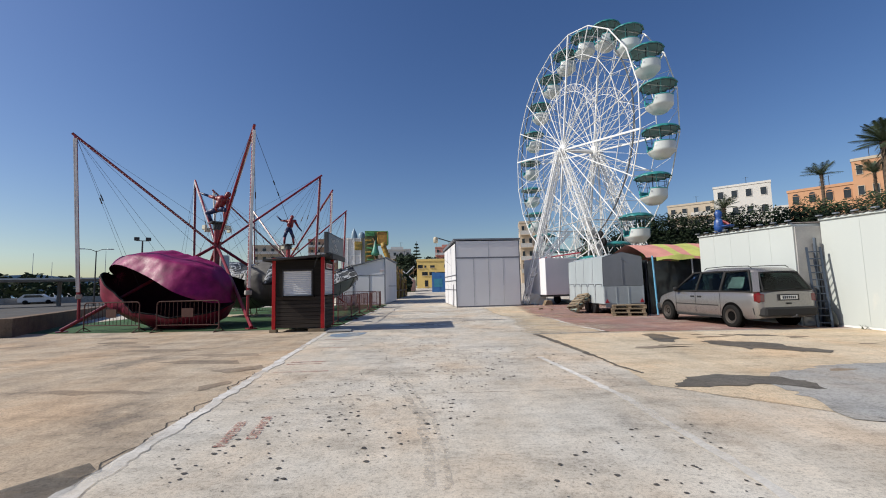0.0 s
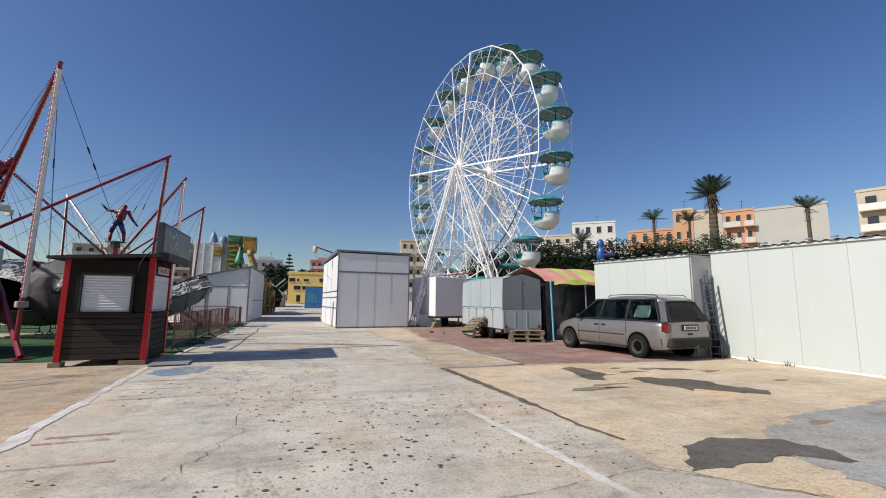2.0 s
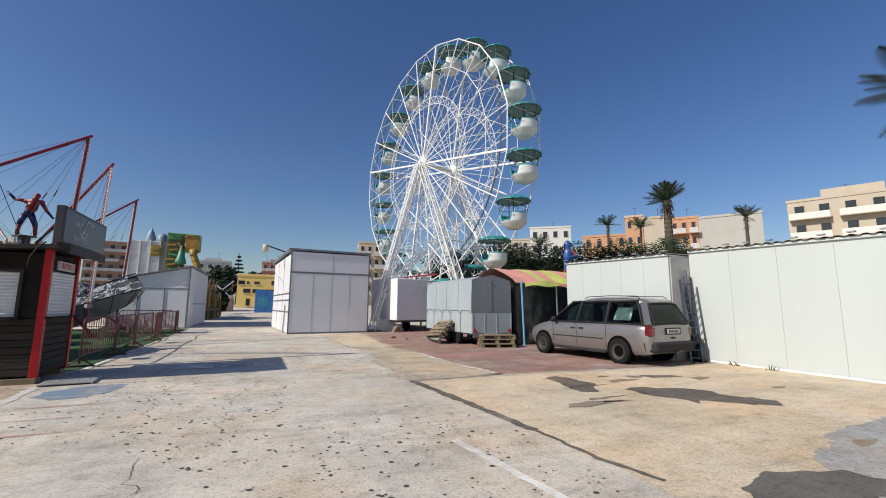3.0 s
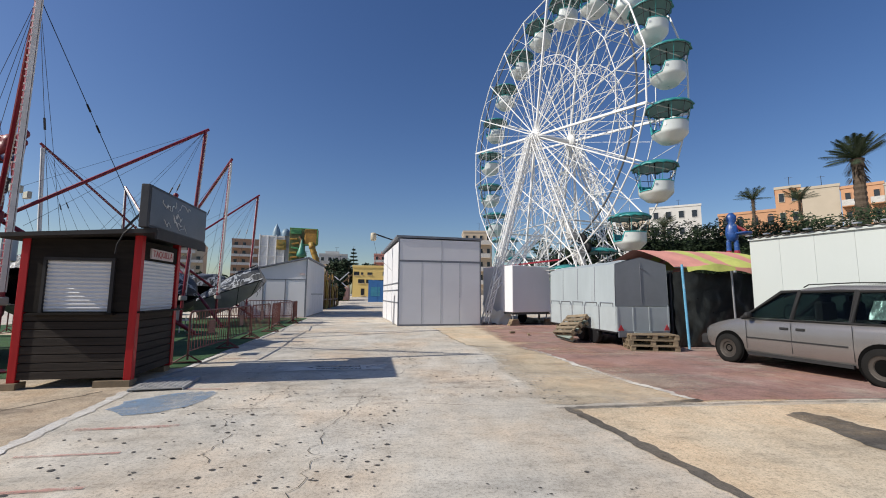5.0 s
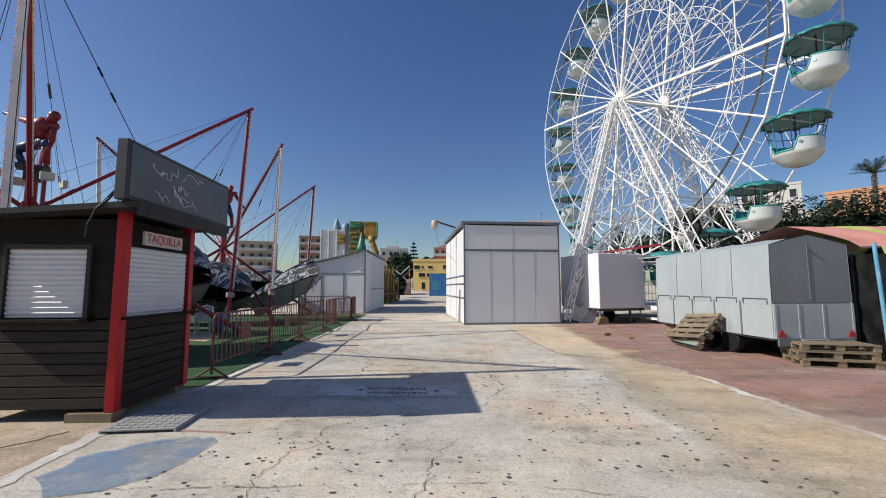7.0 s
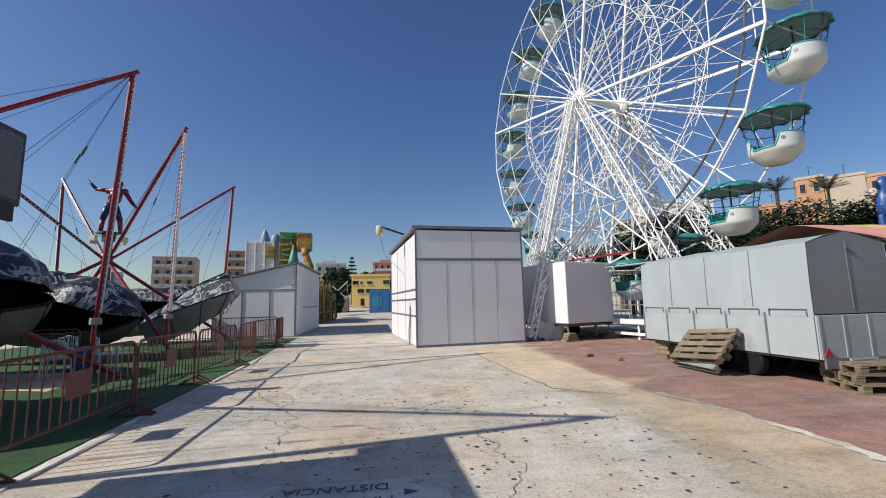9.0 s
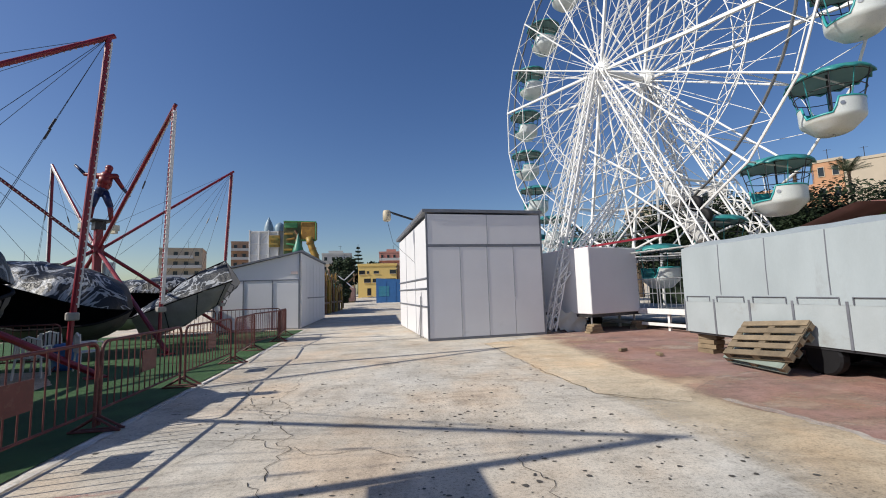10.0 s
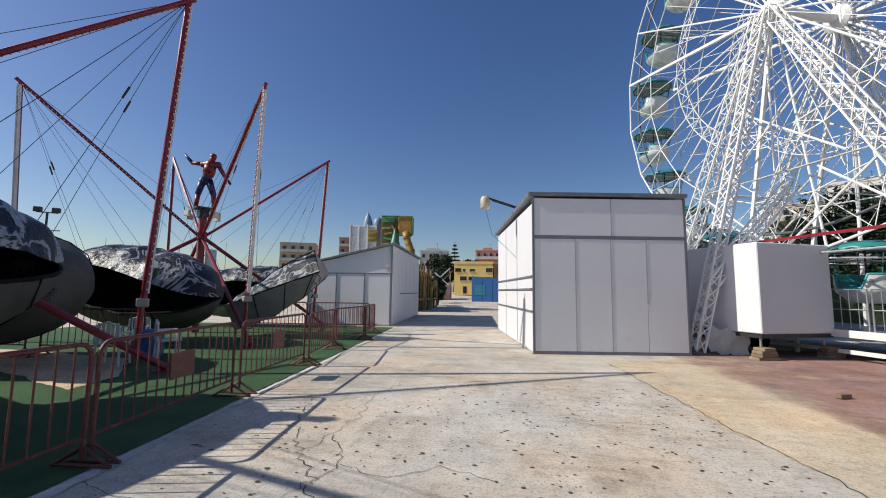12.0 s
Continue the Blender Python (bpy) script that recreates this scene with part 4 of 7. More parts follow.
def bungee_frame(m, label):
    b = root("bungee_ride", m, label, "bungee ride")
    part("mast", Shape().span((-0.11, -0.11, 0.0), (0.11, 0.11, 4.3)).box((0, 0, 3.42), (0.3, 0.3, 0.3)), RED_STEEL, b, bevel=0.02)
    part("control_box", Shape().box((0.32, 0, 2.6), (0.3, 0.5, 0.7)), GONDOLA_WHITE, b, "white control box", bevel=0.02)
    part("platform", Shape().box((0, 0, 4.42), (0.62, 0.62, 0.06)).box((0, 0, 4.25), (0.32, 0.32, 0.3)), DARK_STEEL, b)
    for k in range(4):
        turn_k = Matrix.Rotation(k * math.pi / 2, 4, "Z")
        arm = part("arm", Shape().rod((0.1, 0, 3.42), (TIP_R + 0.1, 0, TIP_Z + 0.08), 0.052, 8), RED_STEEL, b)
        arm.matrix_basis = turn_k
        tagged(part("led_strip", led_arm(Shape().beam((0.4, 0.05, 3.68), (TIP_R, 0.05, TIP_Z - 0.02), 0.03, 0.05) if k % 2 else Shape(), (0.4, 0.06, 3.7), (TIP_R, 0.06, TIP_Z)), LED, arm, "row of white lamps"), kind="stuff")
        pole = part("pole", Shape().rod((TIP_R, 0, TIP_Z), (TIP_R - 0.32, 0, 1.35), 0.055, 8), RED_STEEL, b)
        pole.matrix_basis = turn_k
        strip = Shape().beam((TIP_R + 0.055, 0, TIP_Z - 0.1), (TIP_R - 0.255, 0, 1.45), 0.075, 0.03)
        strip.beam((TIP_R + 0.0, 0.058, TIP_Z - 0.1), (TIP_R - 0.31, 0.058, 1.45), 0.02, 0.07)
        tagged(part("light_strip", led_arm(strip, (TIP_R + 0.03, -0.055, TIP_Z - 0.1), (TIP_R - 0.28, -0.055, 1.45), 0.14, (0, 0, 0)), LED, pole, "pale light strip"), kind="stuff")
        part("winch_box", Shape().box((TIP_R - 0.33, 0, 1.28), (0.2, 0.22, 0.16)), GREY_VINYL, pole, "pale winch cover", bevel=0.02)
        part("stub", Shape().rod((TIP_R - 0.34, 0, 1.2), (TIP_R - 0.36, 0, 0.35), 0.05, 8), RED_STEEL, pole)
        foot = part("foot", Shape().rod((0.1, 0, 3.35), (TIP_R + 0.12, 0, 0.07), 0.065, 8), RED_STEEL, b)
        foot.matrix_basis = turn_k
        part("foot_plate", Shape().box((TIP_R + 0.08, 0, 0.03), (0.35, 0.3, 0.03)), RED_STEEL, foot)
        lamp = part("floodlight", Shape().box((0.62, 0.1, 4.15), (0.1, 0.26, 0.2)), FLOOD_GLASS, b, "small floodlight", bevel=0.01)
        lamp.matrix_basis = turn_k @ Matrix.Rotation(0.3, 4, "Z")
        tip = Vector((TIP_R, 0, TIP_Z))
        for q in ((0.3, 0.1, 3.6), (1.6, 1.2, 2.3), (1.6, -1.2, 2.3), (2.8, 0.9, 1.5), (2.8, -0.9, 1.5), (0.2, 0.1, 4.2), (0.5, -0.4, 3.2)):
            wire = Shape().rod(tip, q, 0.006, 4)
            if q[0] > 2:
                c = tip.lerp(Vector(q), 0.42)
                wire.rod(c, c + (tip - c).normalized() * 0.25, 0.022, 6)
            part("cable", wire, DARK_STEEL, b).matrix_basis = turn_k
    return b


bungee_frame(turn(-10.302, 17.035, 45.2), "red steel bungee ride frame with lamp strips, nearer the kiosk")
bungee_frame(turn(-11.374, 26.808, 54.7), "red steel bungee ride frame with lamp strips, beside the panel shed")


def clam(m, length, radius, outer, inner, band, label, lips=(18, 338), sag=0.35, seed=0.0, wrap=1.35, crease_size=1.0, stiff=False):
    """A trampoline bed folded up like a shell, open along one side; the printed band runs along one lip."""
    t = root("folded_trampoline", m, label, "trampoline")
    nu, a0, a1 = 46, radians(lips[0]), radians(lips[1])
    step = math.pi / 4

    def point(u, a, k):
        w = max(0.0, (1 - abs(u) ** 2.6)) ** 0.5
        crease = abs(noise.noise((u * 2.3 + seed, a * 0.9, seed))) * 0.17 + abs(noise.noise((u * 6.1, a * 2.1, seed + 3))) * 0.06
        rr = radius * k * w * (1.12 - crease * crease_size)
        if stiff:
            rr *= math.cos(step / 2) / math.cos((a - a0) % step - step / 2) * 1.05
        return (u * length / 2 * (1 + 0.05 * math.cos(a)), -rr * math.cos(a) * 0.95, rr * math.sin(a) * 0.8 - sag * (1 - u * u) * 0.2)

    def hood(u, a):
        """The upper lip overhangs; on a stiff bed it falls to one end, where the lower lip rises to meet it."""
        upper = max(0.0, 1 - (a - a0) / 1.4)
        if not stiff:
            return a + 0.32 * upper * math.cos(1.6 * (u + 0.25))
        return a + 0.45 * upper * math.cos(1.25 * (u + 0.7)) + 1.0 * max(0.0, 1 - (a1 - a) / 1.4) * max(0.0, -u - 0.05)

    def skin(k, s0, s1, nv):
        return Shape().grid([[point(-1 + 2 * i / nu, hood(-1 + 2 * i / nu, s0 + (s1 - s0) * j / nv), k) for j in range(nv + 1)] for i in range(nu + 1)])
    b0, b1, s0, s1 = (a0, a0 + wrap, a0 + wrap - 0.1, a1)
    part("shell", skin(1.0, s0, s1, 40), outer, t, smooth=True)
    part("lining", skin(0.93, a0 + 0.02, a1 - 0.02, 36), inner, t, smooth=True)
    part("band", skin(1.03, b0, b1, 22), band, t, smooth=True)
    for edge in (a1,):
        part("hem", Shape().path([point(-1 + 2 * i / nu, hood(-1 + 2 * i / nu, edge), 1.0) for i in range(nu + 1)], 0.03, 6), BLACK_VINYL, t)
    for u in (-0.55, 0.0, 0.55):
        part("strap", Shape().path([point(u, s0 + (s1 - s0) * j / 12, 1.02) for j in range(13)], 0.012, 5), BLACK_VINYL, t)
    return t


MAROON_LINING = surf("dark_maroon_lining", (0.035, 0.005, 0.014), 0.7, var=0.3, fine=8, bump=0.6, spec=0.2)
# Grey canvas again, its colour darkened for the shade on the bellies.
CANVAS_SHADED = surf("shaded_grey_canvas", (0.075, 0.07, 0.066), 0.7, var=0.25, fine=14, bump=0.4)
DARK_RED_VINYL = surf("dark_crimson_vinyl", (0.20, 0.010, 0.04), 0.5, var=0.3, fine=6, bump=0.8)
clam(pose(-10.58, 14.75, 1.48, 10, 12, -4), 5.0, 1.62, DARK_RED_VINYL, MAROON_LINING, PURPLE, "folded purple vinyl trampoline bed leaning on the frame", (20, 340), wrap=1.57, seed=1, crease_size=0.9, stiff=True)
near_bed = clam(pose(-7.25, 16.78, 1.78, 0, -5, 95), 3.7, 1.2, CANVAS_SHADED, BLACK_VINYL, GRAPHIC, "folded black printed trampoline bed hung beside the kiosk", (0, 350), seed=2)
cord_top, cord_end = (near_bed.matrix_basis.inverted() @ Vector(p) for p in ((-6.83, 13.59, 7.3), (-6.3, 17.0, 2.55)))
cord = Shape().rod(cord_top, cord_end, 0.008, 5)
for u in (0.35, 0.43):
    cord.rod(cord_top.lerp(cord_end, u), cord_top.lerp(cord_end, u + 0.03), 0.022, 6)
part("hoisting_cord", cord, BLACK_TUBE, near_bed, "black hoisting cord")
clam(pose(-10.9, 20.4, 1.7, 8, 4, -14), 4.9, 1.35, CANVAS_SHADED, BLACK_VINYL, GRAPHIC, "folded black printed trampoline bed between the rides", seed=3)
clam(pose(-10.75, 24.0, 1.62, 8, 7, -2), 4.8, 1.3, CANVAS_SHADED, BLACK_VINYL, GRAPHIC, "folded black printed trampoline bed", seed=4)


def tilted_bed():
    """A long bed folded to a wedge and hoisted at one end: printed top side, canvas underside, square creased tip."""
    t = root("folded_trampoline", Matrix(), "folded trampoline bed hoisted at one end, printed vinyl over grey canvas", "trampoline")
    n = 22
    low = [(-9.5, 26.75, 1.35), (-9.4, 25.65, 1.0), (-9.2, 26.0, 0.22), (-9.3, 27.0, 0.5)]
    tip = [(-6.86, 26.5, 2.86), (-6.30, 25.75, 2.12), (-6.75, 26.0, 1.45), (-6.5, 26.9, 2.1)]

    def at(u, k):
        a, b = Vector(low[k % 4]), Vector(tip[k % 4])
        p = a.lerp(b, u)
        swell = math.sin(math.pi * u) * 0.14
        out = {0: (-0.3, 0.2, 1.0), 1: (0, -1.0, 0.0), 2: (0.3, -0.2, -1.0), 3: (0, 1.0, 0)}[k % 4]
        return p + Vector(out) * swell

    def face(k, lift, nv=8):
        rows = []
        for i in range(n + 1):
            u = i / n
            a, b = at(u, k), at(u, k + 1)
            nrm = (b - a).cross(Vector(tip[k % 4]) - Vector(low[k % 4])).normalized()
            rows.append([tuple(a.lerp(b, j / nv) + nrm * (lift * math.sin(math.pi * j / nv) + 0.07 * noise.noise((u * 5.0, j * 0.55, k * 3.0)) + 0.03 * noise.noise((u * 17.0, j * 1.3, k * 3.0)))) for j in range(nv + 1)])
        return Shape().grid(rows)
    part("band", face(0, 0.05), GRAPHIC_DULL, t, "black vinyl with a pale print", smooth=True)
    part("canvas", face(1, 0.03), GREY_VINYL, t, "grey canvas underside", smooth=True)
    part("back", face(2, 0.04), GREY_VINYL, t, smooth=True)
    part("back_top", face(3, 0.04), BLACK_VINYL, t, smooth=True)
    for end, u in ((tip, 1.0), (low, 0.0)):
        part("end_flap", Shape().add([tuple(at(u, k)) for k in range(4)], [(0, 1, 2, 3)]), GREY_VINYL, t)
    for k in (0, 1):
        part("hem", Shape().path([tuple(at(i / n, k)) for i in range(n + 1)], 0.025, 6), BLACK_VINYL, t)
    for u in (0.35, 0.68, 0.95):
        part("strap", Shape().path([tuple(at(u, 1).lerp(at(u, 2), j / 4) + Vector((0, -0.1, -0.06))) for j in range(5)], 0.016, 5), BLACK_VINYL, t)
    for i in range(3):
        p = at(0.99, 1).lerp(at(0.99, 2), 0.1 + 0.35 * i)
        part("hook", Shape().path([tuple(p), tuple(p + Vector((0.14, -0.05, -0.1))), tuple(p + Vector((0.08, -0.05, -0.26)))], 0.014, 5), DARK_STEEL, t)


tilted_bed()
clam(pose(-11.6, 30.0, 1.5, 8, -6, 8), 4.6, 1.2, GREY_VINYL, BLACK_VINYL, GRAPHIC, "folded black printed trampoline bed behind the second ride", seed=6)


# ---- ticket kiosk ----
PLATE_GREY = surf("grey_step_plate", (0.36, 0.355, 0.345), 0.55, var=0.15, fine=60, bump=0.4)


def kiosk():
    """Local x along the front wall, y along the side wall; the corner by the lane at the origin."""
    w, d, h = 1.65, 1.46, 2.3
    k = root("ticket_kiosk", turn(-3.73, 12.33, 6.0), "dark boarded ticket kiosk with red corner posts", "kiosk")
    part("core", Shape().span((-w + 0.05, 0.07, 0.16), (-0.07, d - 0.05, h - 0.02)), WOOD_DARK, k)
    n = 8
    for i in range(n):
        z = 0.14 + i * 0.125
        part("board", Shape().span((-w + 0.1, 0.02, z), (-0.1, 0.06, z + 0.116)), WOOD_BOARD, k, bevel=0.006)
        part("board", Shape().span((-0.06, 0.1, z), (-0.02, d - 0.08, z + 0.116)), WOOD_BOARD, k, bevel=0.006)
    for x0, x1 in ((-w + 0.1, -1.32), (-0.38, -0.1)):
        part("upper_panel", Shape().span((x0, 0.015, 1.15), (x1, 0.062, h)), WOOD_DARK, k)
    part("upper_panel", Shape().span((-1.32, 0.015, 1.98), (-0.38, 0.062, h)), WOOD_DARK, k)
    part("upper_panel", Shape().span((-0.06, 0.1, 2.0), (-0.02, d - 0.08, h)), WOOD_DARK, k)
    for x, y in ((-w, 0), (-0.11, 0), (-0.11, d - 0.11), (-w, d - 0.11)):
        part("corner_post", Shape().span((x, y, 0.1), (x + 0.11, y + 0.11, h + 0.08)), RED_POST, k, "red painted corner post", bevel=0.006)
    for x, y, sx in ((-w + 0.05, 0.06, 0.2), (-0.25, 0.08, 0.5), (-w + 0.05, d - 0.1, 0.2), (-0.2, d - 0.1, 0.3)):
        part("base_block", Shape().box((x, y, 0.05), (sx, 0.22, 0.1)), WOOD_BLOCK, k)
    front = part("shutter", Shape().span((-1.30, 0.046, 1.16), (-0.4, 0.056, 1.97)), SHUTTER, k, "white roller shutter")
    for i in range(13):
        z = 1.18 + i * 0.06
        part("slat", Shape().add([(-1.30, 0.045, z), (-0.4, 0.045, z), (-0.4, 0.028, z + 0.03), (-1.30, 0.028, z + 0.03), (-0.4, 0.045, z + 0.058), (-1.30, 0.045, z + 0.058)], [(0, 1, 2, 3), (3, 2, 4, 5)]), SHUTTER, front)
    part("shutter_frame", Shape().span((-1.34, -0.005, 1.14), (-1.30, 0.05, 1.99)).span((-0.4, -0.025, 1.14), (-0.35, 0.05, 1.99)).span((-1.34, -0.005, 1.95), (-0.36, 0.05, 2.0)), ROOF_DARK, k)
    part("sill", Shape().span((-1.44, -0.08, 1.11), (-0.3, 0.06, 1.14)), WOOD_DARK, k)
    side = part("shutter", Shape().span((-0.048, 0.13, 1.16), (-0.036, d - 0.16, 1.99)), SHUTTER, k, "white roller shutter")
    for i in range(14):
        z = 1.18 + i * 0.058
        part("slat", Shape().add([(-0.035, 0.13, z), (-0.035, d - 0.16, z), (-0.018, d - 0.16, z + 0.03), (-0.018, 0.13, z + 0.03), (-0.035, d - 0.16, z + 0.056), (-0.035, 0.13, z + 0.056)], [(0, 1, 2, 3), (3, 2, 4, 5)]), SHUTTER, side)
    part("sill", Shape().span((-0.05, 0.02, 1.13), (0.11, d + 0.02, 1.16)), WOOD_DARK, k)
    sign = part("sign", Shape().span((-0.02, 0.32, 2.03), (0.01, 1.12, 2.2)), SIGN_WHITE, k, "pale sign with red letters")
    letters("TAQUILLA", 0.155, SIGN_RED, sign, Matrix.Translation((0.0125, 0.72, 2.115)) @ Matrix.Rotation(math.pi / 2, 4, "Z") @ Matrix.Rotation(math.pi / 2, 4, "X"))
    roof = Shape().add([(-w - 0.2, -0.28, h - 0.04), (0.32, -0.28, h + 0.1), (0.32, d + 0.3, h + 0.1), (-w - 0.2, d + 0.3, h - 0.04),
                        (-w - 0.2, -0.28, h + 0.02), (0.32, -0.28, h + 0.17), (0.32, d + 0.3, h + 0.17), (-w - 0.2, d + 0.3, h + 0.02)],
                       [(3, 2, 1, 0), (4, 5, 6, 7), (0, 1, 5, 4), (1, 2, 6, 5), (2, 3, 7, 6), (3, 0, 4, 7)])
    part("roof", roof, ROOF_DARK, k)
    part("fascia", Shape().span((0.30, -0.28, h + 0.0), (0.33, d + 0.3, h + 0.14)), ROOF_DARK, k)
    b = root("advertising_panel", turn(-3.73, 12.33, 5.0, h + 0.17), "dull grey advertising panel on the kiosk roof", "billboard")
    part("case", Shape().span((0.08, -0.34, 0.0), (0.21, 1.95, 0.69)), DARK_STEEL, b, bevel=0.012)
    face = part("face", Shape().span((0.21, -0.29, 0.05), (0.216, 1.90, 0.64)), SCREEN, b, "faded dark face with torn print")
    squig = Shape()
    pr = random.Random(8)
    for _ in range(7):
        y, z = pr.uniform(-0.1, 0.7), pr.uniform(0.2, 0.5)
        pts = []
        for i in range(12):
            pts.append((0.219, y, z))
            y, z = y + pr.uniform(-0.02, 0.09), min(0.58, max(0.1, z + pr.uniform(-0.08, 0.08)))
        squig.path(pts, 0.005, 4)
    part("torn_print", squig, LED, face)
    part("stay", Shape().beam((0.09, 0.05, 0.5), (-0.25, -0.05, 0.0), 0.03, 0.03), DARK_STEEL, b)
    part("stay", Shape().beam((0.09, 1.5, 0.5), (-0.3, 1.5, -0.03), 0.03, 0.03), DARK_STEEL, b)
    part("cable", Shape().path([(-0.02, -0.26, 0.02), (-0.12, -0.3, -0.1), (-0.2, -0.3, -0.28), (-0.22, -0.29, -0.42)], 0.012, 6), BLACK_TUBE, b)
    step = root("step_plate", turn(-3.24, 12.42, 10.0), "chequered grey metal step plate on the ground", "step plate")
    part("plate", Shape().box((0, 0, 0.035), (0.74, 0.86, 0.02)), PLATE_GREY, step, bevel=0.004)
    for i in range(9):
        for j in range(8):
            part("stud", Shape().box((-0.30 + j * 0.086, -0.38 + i * 0.095, 0.048), (0.052, 0.05, 0.008)), PLATE_GREY, step)
    part("edge", Shape().box((0.36, 0, 0.015), (0.02, 0.86, 0.03)).box((-0.36, 0, 0.015), (0.02, 0.86, 0.03)), STEEL, step)


kiosk()


# ---- crowd barriers ----
def barrier(m, material, label, group, plate=False):
    """Steel crowd barrier, 2.3 m long: bent frame, upright bars and two cross feet."""
    b = root("crowd_barrier", m, label, "barrier", group)
    L, H = 2.3, 1.05
    fr = []
    for cx, cz, a0 in ((-L / 2 + 0.12, H - 0.12, 180), (L / 2 - 0.12, H - 0.12, 90)):
        fr += [(cx + 0.12 * math.cos(radians(a0 - i * 22.5)), 0, cz + 0.12 * math.sin(radians(a0 - i * 22.5))) for i in range(5)]
    frame_pts = [(-L / 2, 0, 0.06)] + fr + [(L / 2, 0, 0.06)]
    part("frame", Shape().path(frame_pts, 0.021, 7), material, b)
    part("lower_rail", Shape().rod((-L / 2, 0, 0.24), (L / 2, 0, 0.24), 0.017, 6), material, b)
    bar = Shape().rod((0, 0, 0.24), (0, 0, H), 0.009, 5).mesh("bar", material)
    for i in range(1, 15):
        part("bar", bar, material, b).location.x = -L / 2 + L * i / 15
    for x in (-L / 2, L / 2):
        part("foot", Shape().path([(x, -0.26, 0.015), (x, -0.02, 0.16), (x, 0.02, 0.16), (x, 0.26, 0.015)], 0.016, 5).rod((x, -0.28, 0.015), (x, 0.28, 0.015), 0.016, 5), material, b)
    if plate:
        part("plate", Shape().box((0.0, -0.015, 0.66), (0.42, 0.012, 0.3)), material, b, "painted sheet plate")
    return b


row = [(-3.98, 14.55), (-4.13, 16.78), (-4.44, 19.3), (-4.62, 21.75), (-4.85, 24.0), (-5.05, 26.2), (-5.2, 28.3)]
for i, ((ax, ay), (bx, by)) in enumerate(zip(row, row[1:])):
    cx, cy = (ax + bx) / 2, (ay + by) / 2
    tilt = math.degrees(math.atan2(by - ay, bx - ax)) + (0, 0, 0, 4, -7, 6)[i]
    barrier(turn(cx, cy, tilt, 0.014), BARRIER_RED, "faded red steel crowd barrier beside the turf", "barriers along the turf", i in (0, 1, 2))
for x, y, a in ((-9.6, 21.6, 8), (-12.2, 21.3, 4), (-6.9, 28.9, 10), (-9.3, 28.6, 4)):
    barrier(turn(x, y, a, 0.014), BARRIER_RED, "faded red steel crowd barrier among the rides", "barriers among the rides")
for x, y, a in ((-11.8, 13.35, -6), (-8.7, 12.95, -3)):
    barrier(turn(x, y, a), BARRIER_GREY, "rusty brown steel crowd barrier before the purple trampoline", "barriers by the purple trampoline", True)


# ---- figures on the masts ----
def figure(m, bones, label):
    """A plain painted figure: limbs, trunk and head in one mesh."""
    f = new("statue")
    bm_red, bm_blue = Shape(), Shape()
    for a, b, r0, r1, blue in bones:
        s = bm_blue if blue else bm_red
        s.rod(a, b, r0, 10, r1)
        s.ball(b, (r1 * 1.04,) * 3, 6)
        s.ball(a, (r0 * 1.02,) * 3, 6)
    n = len(bm_red.f)
    bm_red.add(bm_blue.v, bm_blue.f)
    me = bpy.data.meshes.new("statue")
    me.from_pydata(bm_red.v, [], bm_red.f)
    me.materials.append(STATUE_RED)
    me.materials.append(STATUE_BLUE)
    me.polygons.foreach_set("material_index", [0 if i < n else 1 for i in range(len(me.polygons))])
    me.polygons.foreach_set("use_smooth", [True] * len(me.polygons))
    bpy.data.objects.remove(f)
    ob = new("statue", me)
    ob.matrix_world = m
    return tagged(ob, label, "statue")


figure(turn(-11.374, 26.808, 20, 4.46), [
    ((-0.26, 0, 0.06), (-0.24, 0.05, 0.5), 0.07, 0.09, 0), ((-0.24, 0.05, 0.5), (-0.10, 0, 0.98), 0.1, 0.13, 1),
    ((0.34, 0, 0.06), (0.30, -0.02, 0.5), 0.07, 0.09, 0), ((0.30, -0.02, 0.5), (0.12, 0, 0.98), 0.1, 0.13, 1),
    ((-0.10, 0, 0.98), (0.12, 0, 0.98), 0.13, 0.13, 1), ((0.0, 0, 1.0), (0.10, -0.04, 1.28), 0.16, 0.18, 1),
    ((0.10, -0.04, 1.28), (0.16, -0.08, 1.56), 0.21, 0.20, 0), ((-0.10, -0.06, 1.58), (0.42, -0.08, 1.60), 0.11, 0.11, 0),
    ((0.20, -0.10, 1.66), (0.24, -0.12, 1.88), 0.08, 0.12, 0), ((0.42, -0.08, 1.58), (0.64, -0.02, 1.2), 0.085, 0.065, 0),
    ((0.64, -0.02, 1.2), (0.86, -0.08, 0.92), 0.06, 0.045, 1), ((-0.10, -0.06, 1.6), (-0.46, -0.04, 1.62), 0.085, 0.065, 0),
    ((-0.46, -0.04, 1.62), (-0.74, -0.02, 1.92), 0.06, 0.045, 1)], "red and blue painted standing figure on a ride mast")
